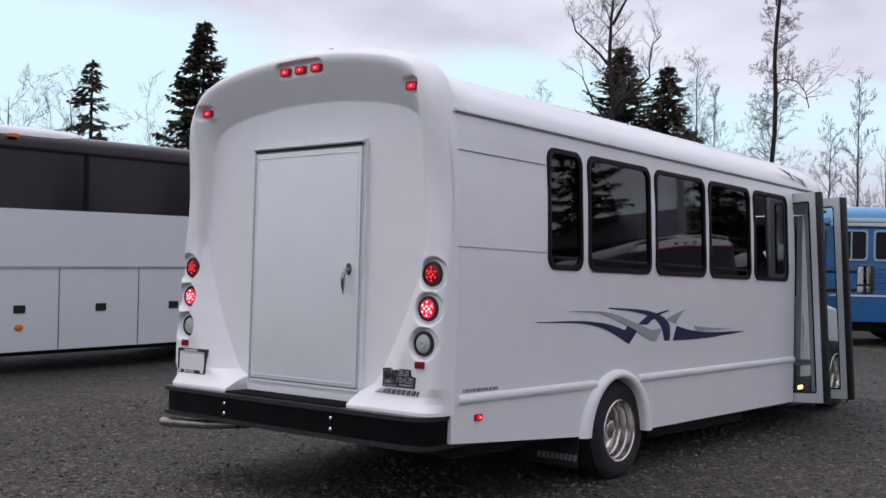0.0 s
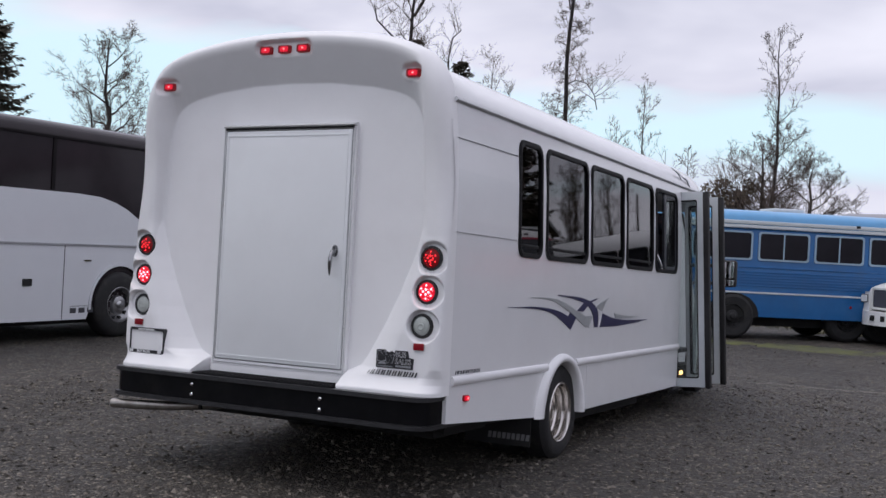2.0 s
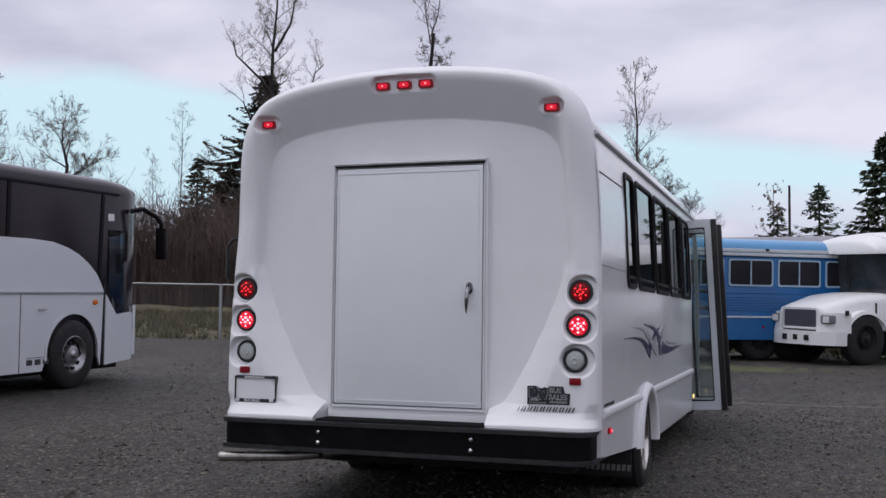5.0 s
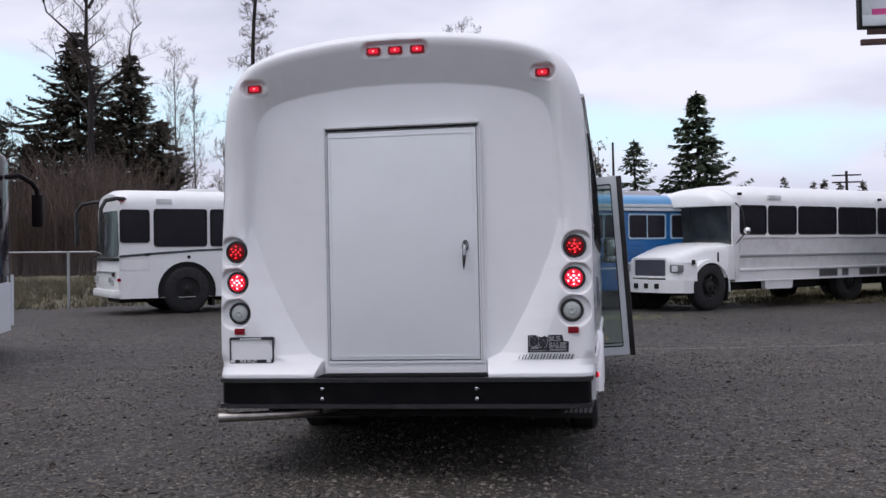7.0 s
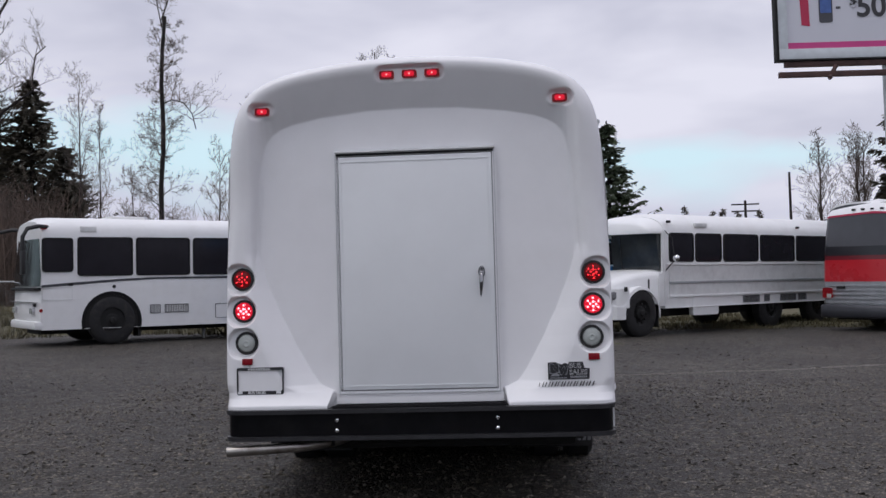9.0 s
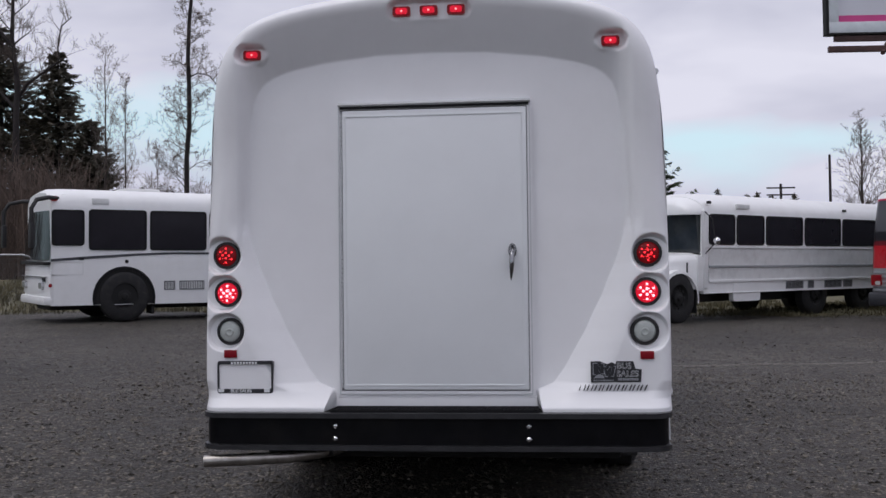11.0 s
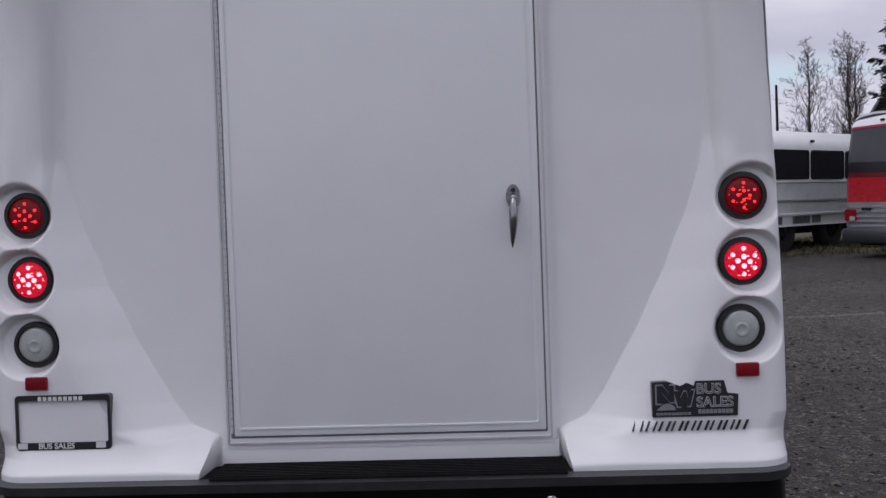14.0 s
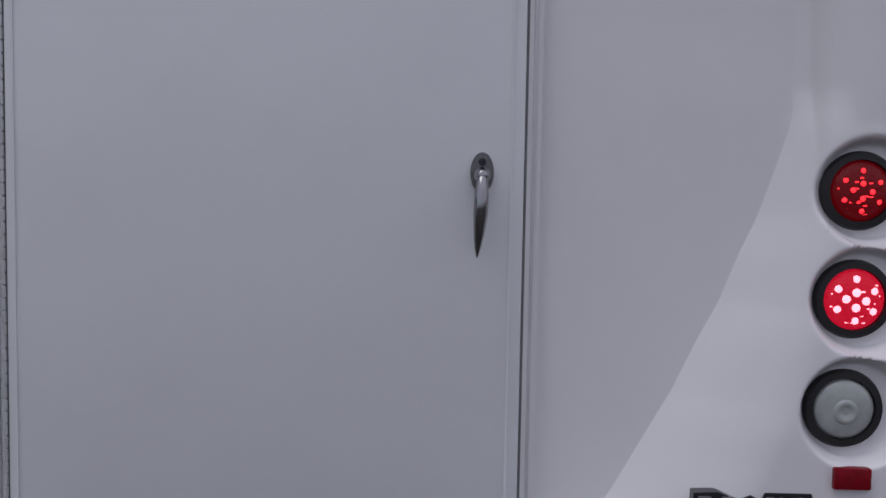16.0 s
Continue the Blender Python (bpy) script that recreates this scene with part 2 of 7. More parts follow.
M["wine"] = mat("bus_dark_red", (0.13, 0.008, 0.014), 0.3, var=0.1, scale=2)
M["gloss_black"] = mat("bus_black", (0.014, 0.014, 0.018), 0.3, var=0.1, scale=2)
M["flap_mark"] = mat("flap_mark_grey", (0.20, 0.20, 0.21), 0.6, var=0.1, scale=20)
M["cream"] = mat("bus_cream_trim", (0.58, 0.62, 0.64), 0.4, var=0.06, scale=5)
M["red"] = mat("bus_red", (0.50, 0.012, 0.022), 0.28, var=0.08, scale=2, grime=(0.30, 0.02, 0.03), gscale=2, gamount=0.3)
M["coach_silver"] = mat("fluted_silver", (0.42, 0.43, 0.45), 0.35, metal=0.6, var=0.12, scale=5)
M["charcoal"] = mat("bus_charcoal", (0.045, 0.047, 0.055), 0.35, var=0.15, scale=1.5)
M["grille_mesh"] = mat("grille_mesh", (0.15, 0.15, 0.19), 0.45, metal=0.3, var=0.2, scale=25)
M["grille"] = mat("grille_dark", (0.07, 0.065, 0.062), 0.5, metal=0.3, var=0.3, scale=30)
M["galv"] = mat("galvanised_steel", (0.38, 0.39, 0.40), 0.5, metal=0.6, var=0.15, scale=15)
M["bark"] = mat("bark", (0.045, 0.034, 0.03), 0.95, var=0.4, scale=3, bump=0.5, bscale=14)
M["bark_dark"] = mat("bark_dark", (0.018, 0.014, 0.014), 0.95, var=0.4, scale=3, bump=0.5, bscale=14)
M["twig"] = mat("twig", (0.085, 0.065, 0.056), 0.95, var=0.4, scale=0.8)
M["twig_pale"] = mat("twig_pale", (0.13, 0.105, 0.095), 0.95, var=0.35, scale=0.8)
M["thicket"] = mat("thicket_stems", (0.085, 0.06, 0.048), 0.95, var=0.5, scale=0.35)
M["needles"] = mat("needles", (0.040, 0.041, 0.030), 0.85, var=0.45, scale=0.9, hue=(0.10, 0.086, 0.062))
M["needles_green"] = mat("needles_green", (0.026, 0.050, 0.026), 0.8, var=0.4, scale=0.9, hue=(0.075, 0.10, 0.05))
M["dead_leaf"] = mat("withered_leaves", (0.12, 0.095, 0.07), 0.9, var=0.4, scale=2)
M["grass_blade"] = mat("grass_blades", (0.075, 0.07, 0.035), 0.9, var=0.4, scale=0.6, hue=(0.14, 0.12, 0.065))
M["rust"] = mat("rusty_steel", (0.065, 0.034, 0.03), 0.7, metal=0.2, var=0.35, scale=4)
M["bill_white"] = mat("billboard_vinyl", (0.60, 0.61, 0.66), 0.5, var=0.02, scale=1)
M["bill_frame"] = mat("billboard_frame", (0.56, 0.60, 0.62), 0.45, metal=0.2, var=0.1, scale=3)
M["magenta"] = mat("billboard_magenta", (0.55, 0.05, 0.22), 0.5, var=0.05, scale=2)
M["crimson"] = mat("billboard_crimson", (0.45, 0.02, 0.07), 0.5, var=0.05, scale=2)
M["phone_blue"] = mat("billboard_phone_screen", (0.05, 0.11, 0.32), 0.4, var=0.3, scale=4)
M["roof_grey"] = mat("shed_roof", (0.26, 0.26, 0.29), 0.6, var=0.1, scale=1)
M["stone_pale"] = mat("pale_grit", (0.22, 0.205, 0.185), 0.75, var=0.3, scale=20, bump=0.2, bscale=90)
M["bus_glass"] = mat("bus_glass", (0.020, 0.019, 0.024), 0.08, var=0.2, scale=1.2, spec=0.3)
M["screen_glass"] = mat("screen_glass", (0.035, 0.040, 0.042), 0.05, var=0.4, scale=1.6, spec=0.5)
M["badge_letter"] = mat("badge_letter", (0.55, 0.55, 0.57), 0.4, var=0.05, scale=30)
M["stone"] = mat("gravel_stone", (0.088, 0.076, 0.062), 0.62, var=0.35, scale=14, bump=0.2, bscale=90)


def island_variation(m, amount, pale=None):
    """Stones and leaves of one mesh differ from piece to piece."""
    nt = m.node_tree
    b = nt.nodes["Principled BSDF"]
    src = b.inputs["Base Color"].links[0].from_socket
    g = nt.nodes.new("ShaderNodeNewGeometry")
    r = nt.nodes.new("ShaderNodeMapRange")
    r.inputs["To Min"].default_value, r.inputs["To Max"].default_value = 1 - amount, 1 + amount
    nt.links.new(g.outputs["Random Per Island"], r.inputs["Value"])
    hs = nt.nodes.new("ShaderNodeHueSaturation")
    nt.links.new(r.outputs[0], hs.inputs["Value"])
    nt.links.new(src, hs.inputs["Color"])
    nt.links.new(hs.outputs[0], b.inputs["Base Color"])


island_variation(M["stone"], 0.75)
for key in ("needles", "needles_green", "dead_leaf", "grass_blade", "thicket"):
    island_variation(M[key], 0.35)


def gravel_material():
    m = bpy.data.materials.new("wet_gravel")
    m.use_nodes = True
    nt = m.node_tree
    b = nt.nodes["Principled BSDF"]
    tc = nt.nodes.new("ShaderNodeTexCoord")

    def tex(kind, scale, **kw):
        n = nt.nodes.new(kind)
        n.inputs["Scale"].default_value = scale
        for k, v in kw.items():
            n.inputs[k].default_value = v
        nt.links.new(tc.outputs["Object"], n.inputs["Vector"])
        return n

    def math_node(op, a, bb):
        n = nt.nodes.new("ShaderNodeMath")
        n.operation = op
        for i, v in enumerate((a, bb)):
            if isinstance(v, (int, float)):
                n.inputs[i].default_value = v
            else:
                nt.links.new(v, n.inputs[i])
        return n.outputs[0]

    v1 = tex("ShaderNodeTexVoronoi", 62.0)
    v2 = tex("ShaderNodeTexVoronoi", 33.0)
    n_big = tex("ShaderNodeTexNoise", 0.45, Detail=5.0, Roughness=0.6)
    n_mid = tex("ShaderNodeTexNoise", 7.0, Detail=6.0, Roughness=0.7)
    sep = nt.nodes.new("ShaderNodeSeparateColor")
    nt.links.new(v1.outputs["Color"], sep.inputs[0])
    sep2 = nt.nodes.new("ShaderNodeSeparateColor")
    nt.links.new(v2.outputs["Color"], sep2.inputs[0])
    ramp = nt.nodes.new("ShaderNodeValToRGB")
    ramp.color_ramp.elements[0].position, ramp.color_ramp.elements[0].color = 0.1, (0.019, 0.0162, 0.0133, 1)
    ramp.color_ramp.elements[1].position, ramp.color_ramp.elements[1].color = 0.98, (0.30, 0.262, 0.212, 1)
    mid = ramp.color_ramp.elements.new(0.72)
    mid.color = (0.048, 0.0416, 0.0345, 1)
    mixv = math_node("MULTIPLY_ADD", sep.outputs[0], 0.55)
    nt.links.new(math_node("MULTIPLY", sep2.outputs[0], 0.45), mixv.node.inputs[2])
    nt.links.new(mixv, ramp.inputs[0])
    patch = nt.nodes.new("ShaderNodeMapRange")
    patch.inputs["From Min"].default_value, patch.inputs["From Max"].default_value = 0.38, 0.66
    patch.inputs["To Min"].default_value, patch.inputs["To Max"].default_value = 0.72, 1.3
    nt.links.new(n_big.outputs["Fac"], patch.inputs["Value"])
    patch2 = nt.nodes.new("ShaderNodeMapRange")
    patch2.inputs["From Min"].default_value, patch2.inputs["From Max"].default_value = 0.3, 0.7
    patch2.inputs["To Min"].default_value, patch2.inputs["To Max"].default_value = 0.7, 1.3
    nt.links.new(n_mid.outputs["Fac"], patch2.inputs["Value"])
    hs = nt.nodes.new("ShaderNodeHueSaturation")
    nt.links.new(math_node("MULTIPLY", patch.outputs[0], patch2.outputs[0]), hs.inputs["Value"])
    nt.links.new(ramp.outputs[0], hs.inputs["Color"])
    nt.links.new(hs.outputs[0], b.inputs["Base Color"])
    rough = nt.nodes.new("ShaderNodeMapRange")
    rough.inputs["From Min"].default_value, rough.inputs["From Max"].default_value = 0.35, 0.65
    rough.inputs["To Min"].default_value, rough.inputs["To Max"].default_value = 0.5, 0.8
    nt.links.new(n_mid.outputs["Fac"], rough.inputs["Value"])
    nt.links.new(rough.outputs[0], b.inputs["Roughness"])
    b.inputs["Specular IOR Level"].default_value = 0.4
    h = math_node("MULTIPLY_ADD", v1.outputs["Distance"], -0.8)
    nt.links.new(math_node("MULTIPLY_ADD", v2.outputs["Distance"], -1.0), h.node.inputs[2])
    bp = nt.nodes.new("ShaderNodeBump")
    bp.inputs["Strength"].default_value, bp.inputs["Distance"].default_value = 1.0, 0.02
    nt.links.new(h, bp.inputs["Height"])
    nt.links.new(bp.outputs[0], b.inputs["Normal"])
    return m


M["gravel"] = gravel_material()
M["verge"] = mat("grass_verge", (0.055, 0.056, 0.024), 0.95, var=0.4, scale=1.3, bump=0.8, bscale=18, hue=(0.13, 0.11, 0.05))
M["moss"] = mat("mossy_gravel", (0.062, 0.06, 0.045), 0.9, var=0.3, scale=3, bump=0.8, bscale=40, hue=(0.11, 0.12, 0.03))


# ---- mesh helpers ----
class Geo:
    """Collects vertices and faces, then becomes one mesh."""

    def __init__(self):
        self.v, self.f = [], []

    def add(self, verts, faces):
        n = len(self.v)
        self.v += [tuple(p) for p in verts]
        self.f += [tuple(i + n for i in fc) for fc in faces]
        return self

    def box(self, x0, x1, y0, y1, z0, z1, bev=0.0):
        if bev <= 0:
            vs = [(x, y, z) for x in (x0, x1) for y in (y0, y1) for z in (z0, z1)]
            return self.add(vs, [(0, 1, 3, 2), (4, 6, 7, 5), (0, 4, 5, 1), (2, 3, 7, 6), (0, 2, 6, 4), (1, 5, 7, 3)])
        bm = bmesh.new()
        bmesh.ops.create_cube(bm, size=1.0)
        for v in bm.verts:
            v.co = Vector(((x0 + x1) / 2 + v.co.x * (x1 - x0), (y0 + y1) / 2 + v.co.y * (y1 - y0), (z0 + z1) / 2 + v.co.z * (z1 - z0)))
        bmesh.ops.bevel(bm, geom=list(bm.edges), offset=bev, segments=2, profile=0.6, affect="EDGES")
        bm.verts.ensure_lookup_table()
        self.add([v.co[:] for v in bm.verts], [[v.index for v in fc.verts] for fc in bm.faces])
        bm.free()
        return self

    def prism(self, outline, y0, y1, axis="y", smooth_hole=None):
        """Outline of (a, b) points, pushed along an axis."""
        n = len(outline)

        def put(a, b, c):
            return {"y": (a, c, b), "x": (c, a, b), "z": (a, b, c)}[axis]

        vs = [put(a, b, y0) for a, b in outline] + [put(a, b, y1) for a, b in outline]
        fs = [tuple(range(n - 1, -1, -1)), tuple(range(n, 2 * n))]
        fs += [(i, (i + 1) % n, (i + 1) % n + n, i + n) for i in range(n)]
        return self.add(vs, fs)

    def ring(self, outer, inner, y0, y1, axis="y"):
        """A frame between two outlines with the same number of points."""
        n = len(outer)

        def put(a, b, c):
            return {"y": (a, c, b), "x": (c, a, b), "z": (a, b, c)}[axis]

        vs = []
        for o, c in ((outer, y0), (inner, y0), (outer, y1), (inner, y1)):
            vs += [put(a, b, c) for a, b in o]
        fs = []
        for i in range(n):
            j = (i + 1) % n
            fs += [(i, j, j + n, i + n), (i + 2 * n, i + 3 * n, j + 3 * n, j + 2 * n), (i, i + 2 * n, j + 2 * n, j), (i + n, j + n, j + 3 * n, i + 3 * n)]
        return self.add(vs, fs)

    def lathe(self, profile, centre, axis="x", n=32):
        """Turns (radius, along) points round an axis."""
        vs, fs, k = [], [], len(profile)
        for i in range(n):
            a = 2 * math.pi * i / n
            for r, h in profile:
                p, q = r * math.cos(a), r * math.sin(a)
                o = {"x": (h, p, q), "y": (p, h, q), "z": (p, q, h)}[axis]
                vs.append((centre[0] + o[0], centre[1] + o[1], centre[2] + o[2]))
        for i in range(n):
            for j in range(k - 1):
                fs.append((i * k + j, ((i + 1) % n) * k + j, ((i + 1) % n) * k + j + 1, i * k + j + 1))
        return self.add(vs, fs)

    def tube(self, pts, radii, sides=6, cap=True):
        pts = [Vector(p) for p in pts]
        vs, fs = [], []
        up = None
        for i, p in enumerate(pts):
            d = (pts[min(i + 1, len(pts) - 1)] - pts[max(i - 1, 0)]).normalized()
            if up is None:
                up = d.orthogonal().normalized()
            side = d.cross(up).normalized()
            up = side.cross(d).normalized()
            r = radii[i] if isinstance(radii, (list, tuple)) else radii
            for k in range(sides):
                a = 2 * math.pi * k / sides
                vs.append(tuple(p + r * (math.cos(a) * up + math.sin(a) * side)))
        for i in range(len(pts) - 1):
            for k in range(sides):
                fs.append((i * sides + k, i * sides + (k + 1) % sides, (i + 1) * sides + (k + 1) % sides, (i + 1) * sides + k))
        if cap:
            fs += [tuple(range(sides - 1, -1, -1)), tuple(range((len(pts) - 1) * sides, len(pts) * sides))]
        return self.add(vs, fs)

    def mesh(self, name, material, smooth=35):
        me = bpy.data.meshes.new(name)
        me.from_pydata(self.v, [], self.f)
        me.materials.append(material)
        bm = bmesh.new()
        bm.from_mesh(me)
        bmesh.ops.recalc_face_normals(bm, faces=bm.faces)
        bm.to_mesh(me)
        bm.free()
        if smooth:
            me.shade_smooth()
            me.set_sharp_from_angle(angle=radians(smooth))
        return me


def part(name, geo, material, parent=None, label="", smooth=35):
    """Links the geometry as one mesh object under a thing or a part."""
    ob = new(name, geo.mesh(name, material, smooth) if isinstance(geo, Geo) else geo)
    if parent is not None:
        ob.parent = parent
    if label:
        ob["label"] = label
    return ob


def thing(name, label, category, m=None, group="", kind=""):
    ob = new(name)
    ob.empty_display_size = 0.2
    if m is not None:
        ob.matrix_world = m
    return tagged(ob, label, category, group, kind)


def rrect(a0, a1, b0, b1, r, n=5):
    """A rectangle with rounded corners, as an outline of points."""
    out = []
    for ca, cb, s in ((a1 - r, b1 - r, 0), (a0 + r, b1 - r, 90), (a0 + r, b0 + r, 180), (a1 - r, b0 + r, 270)):
        for i in range(n + 1):
            t = radians(s + 90 * i / n)
            out.append((ca + r * math.cos(t), cb + r * math.sin(t)))
    return out


def inset(outline, d):
    ca = (min(p[0] for p in outline) + max(p[0] for p in outline)) / 2
    cb = (min(p[1] for p in outline) + max(p[1] for p in outline)) / 2
    ha = (max(p[0] for p in outline) - min(p[0] for p in outline)) / 2
    hb = (max(p[1] for p in outline) - min(p[1] for p in outline)) / 2
    return [(ca + (p[0] - ca) * (ha - d) / ha, cb + (p[1] - cb) * (hb - d) / hb) for p in outline]


def lift(x, y):
    """Height of the sloping yard."""
    s = -0.12 - 0.016 * max(-30.0, min(20.0, x)) + 0.028 * max(-12.0, min(27.0, y))
    return s


def on_yard(x, y, turn):
    """A pose that stands on the sloping yard, turned about its normal."""
    up = Vector((0.016, -0.028, 1.0)).normalized()
    ahead = Vector((math.cos(radians(turn)), math.sin(radians(turn)), 0))
    ahead = (ahead - up * ahead.dot(up)).normalized()
    side = up.cross(ahead)
    return Matrix.Translation((x, y, lift(x, y))) @ Matrix((ahead, side, up)).transposed().to_4x4()

# ---- the yard ----
def sheet(name, xs, ys, height, material, label, category, rise=0.0):
    vs = [(x, y, height(x, y) + rise) for y in ys for x in xs]
    n = len(xs)
    fs = [(j * n + i, j * n + i + 1, (j + 1) * n + i + 1, (j + 1) * n + i) for j in range(len(ys) - 1) for i in range(n - 1)]
    g = Geo()
    g.v, g.f = vs, fs
    return tagged(part(name, g, material), label, category, kind="structure")


def stretch(a, b, fine, far):
    """Even steps in the middle, long ones out to the horizon."""
    mid = list(np.arange(a, b + 0.01, fine))
    left, right, step = [a], [b], fine
    while left[0] > -far:
        step *= 1.7
        left.insert(0, left[0] - step)
        right.append(right[-1] + step)
    return [float(v) for v in left[:-1] + mid + right[1:]]


def yard_height(x, y):
    n = noise.noise(Vector((x * 0.35, y * 0.35, 0.0))) * 0.022 + noise.noise(Vector((x * 1.3, y * 1.3, 4.0))) * 0.008
    return lift(x, y) + n * (1 if abs(x) < 40 and abs(y) < 40 else 0)


sheet("ground", stretch(-22, 10, 0.5, 2200), stretch(-10, 30, 0.5, 2200), yard_height, M["gravel"], "dark wet crushed gravel of the bus yard", "gravel")


def verge_edge(x):
    return 24.6 - 0.03 * x + 0.5 * math.sin(x * 0.7) + 0.3 * math.sin(x * 1.9 + 1) - (2.6 if x < -14 else 0) * min(1, (-14 - x) / 3)


def verge_height(x, y):
    d = y - verge_edge(x)
    up = max(0.0, min(1.0, d / 1.5))
    bank = max(0.0, min(1.0, (d - 1) / 14)) * (0.7 if x < -8 else 0.25)
    return lift(x, y) - 0.1 + 0.13 * up + bank + noise.noise(Vector((x * 0.5, y * 0.5, 9.0))) * 0.12 * up


verge_y = [float(v) for v in np.arange(19.0, 46, 0.5)] + [48, 52, 60, 75, 100, 150, 240, 400, 700, 1200, 2000]
sheet("grass_verge", stretch(-45, 40, 0.7, 2000), verge_y, verge_height, M["verge"], "rough winter grass beyond the edge of the gravel", "grass")


def moss_height(x, y):
    d = ((x + 4.4) / 2.4) ** 2 + ((y - 20.4) / 0.9) ** 2
    wob = noise.noise(Vector((x * 1.1, y * 2.2, 3.0))) * 0.7 + noise.noise(Vector((x * 4.0, y * 6.0, 5.0))) * 0.7
    return yard_height(x, y) + max(-0.05, min(0.012, (0.55 - d - wob) * 0.08))


sheet("moss_patch", [float(v) for v in np.arange(-8.5, 2, 0.12)], [float(v) for v in np.arange(17.6, 22, 0.1)], moss_height, M["moss"], "yellow-green moss growing over trodden gravel", "moss")


def loose_stones(count, box, smin, smax, seed, bias, slant=0.0, material="stone"):
    rnd = np.random.RandomState(seed)
    x = rnd.uniform(box[0], box[1], count)
    y = box[2] + (box[3] - box[2]) * rnd.rand(count) ** bias
    y = y + slant * (x - box[0]) + (0.05 * np.sin(x * 3.1) if slant else 0.0)
    size = smin + (smax - smin) * rnd.rand(count) ** 3
    base = np.array([(1, 0, 0), (-1, 0, 0), (0, 1, 0), (0, -1, 0), (0, 0, 1), (0, 0, -1)], float)
    tri = np.array([(0, 2, 4), (2, 1, 4), (1, 3, 4), (3, 0, 4), (2, 0, 5), (1, 2, 5), (3, 1, 5), (0, 3, 5)])
    v = base[None] * (0.7 + 0.6 * rnd.rand(count, 6, 1)) * np.stack([0.7 + 0.6 * rnd.rand(count), 0.7 + 0.6 * rnd.rand(count), 0.35 + 0.4 * rnd.rand(count)], -1)[:, None]
    a = rnd.rand(count) * 6.28
    tilt = rnd.randn(count) * 0.4
    c, s = np.cos(a)[:, None], np.sin(a)[:, None]
    vx, vy, vz = v[..., 0], v[..., 1], v[..., 2]
    vy, vz = vy * np.cos(tilt)[:, None] - vz * np.sin(tilt)[:, None], vy * np.sin(tilt)[:, None] + vz * np.cos(tilt)[:, None]
    v = np.stack([vx * c - vy * s, vx * s + vy * c, vz], -1) * size[:, None, None]
    z = np.array([yard_height(float(p), float(q)) for p, q in zip(x, y)]) + size * 0.12
    v += np.stack([x, y, z], -1)[:, None]
    f = tri[None] + 6 * np.arange(count)[:, None, None]
    me = bpy.data.meshes.new("loose_stones")
    me.from_pydata(v.reshape(-1, 3).tolist(), [], f.reshape(-1, 3).tolist())
    me.materials.append(M[material])
    return me


tagged(new("loose_stones", loose_stones(60000, (-9.5, 3.0, 1.5, 13.0), 0.005, 0.025, 3, 1.25)), "loose crushed stones lying on the yard", "gravel", kind="stuff")
tagged(new("loose_stones", loose_stones(12000, (-14.0, 6.0, 9.0, 22.0), 0.008, 0.028, 4, 1.0)), "loose crushed stones lying on the yard", "gravel", kind="stuff")
tagged(new("grit_streak", loose_stones(1300, (-3.7, 1.2, 13.5, 13.62), 0.006, 0.016, 5, 1.0, 0.28, "stone_pale")), "thin pale streak of grit washed along the yard", "gravel", kind="stuff")


def grass_tufts(count, box, hmin, hmax, seed):
    rnd = np.random.RandomState(seed)
    vs, fs = [], []
    for _ in range(count):
        x, y = rnd.uniform(box[0], box[1]), rnd.uniform(box[2], box[3])
        if y < verge_edge(x) + 0.3:
            continue
        z = verge_height(x, y)
        for _ in range(5):
            a, h, w = rnd.rand() * 6.28, hmin + (hmax - hmin) * rnd.rand(), 0.012 + 0.02 * rnd.rand()
            dx, dy, ox, oy = math.cos(a) * w, math.sin(a) * w, rnd.randn() * 0.07, rnd.randn() * 0.07
            lx, ly = rnd.randn() * 0.12 * h * 3, rnd.randn() * 0.12 * h * 3
            n = len(vs)
            vs += [(x + ox - dx, y + oy - dy, z - 0.03), (x + ox + dx, y + oy + dy, z - 0.03), (x + ox + lx, y + oy + ly, z + h)]
            fs.append((n, n + 1, n + 2))
    me = bpy.data.meshes.new("grass_tufts")
    me.from_pydata(vs, [], fs)
    me.materials.append(M["grass_blade"])
    return me


tagged(new("grass_tufts", grass_tufts(9000, (-11, 14, 20, 34), 0.03, 0.13, 8)), "tufts of yellowed winter grass along the yard", "grass", kind="stuff")
tagged(new("grass_tufts", grass_tufts(4600, (-30, -11, 20, 34), 0.07, 0.28, 9)), "tall yellowed winter grass along the fence", "grass", kind="stuff")

# ---- the white shuttle bus ----
CX, REAR = -5.105, 4.90
HALF, SKIRT = 1.228, 0.53
PROFILE = [(0.0, 2.972), (0.22, 2.967), (0.42, 2.952), (0.62, 2.926), (0.8, 2.892), (0.94, 2.846), (1.045, 2.789), (1.115, 2.712), (1.158, 2.612), (1.182, 2.5), (1.203, 2.3), (1.217, 2.06), (1.226, 1.72)]
bus = thing("shuttle_bus", "white shuttle bus with tinted windows and an open entry door", "bus", Matrix.Translation((CX, REAR, 0)))


def smooth(t):
    t = np.clip(t, 0, 1)
    return t * t * (3 - 2 * t)


def along(profile, count):
    """Points spaced evenly along a polyline."""
    p = np.array(profile, float)
    d = np.r_[0, np.cumsum(np.hypot(*np.diff(p, axis=0).T))]
    s = np.linspace(0, d[-1], count)
    return np.stack([np.interp(s, d, p[:, 0]), np.interp(s, d, p[:, 1])], -1)


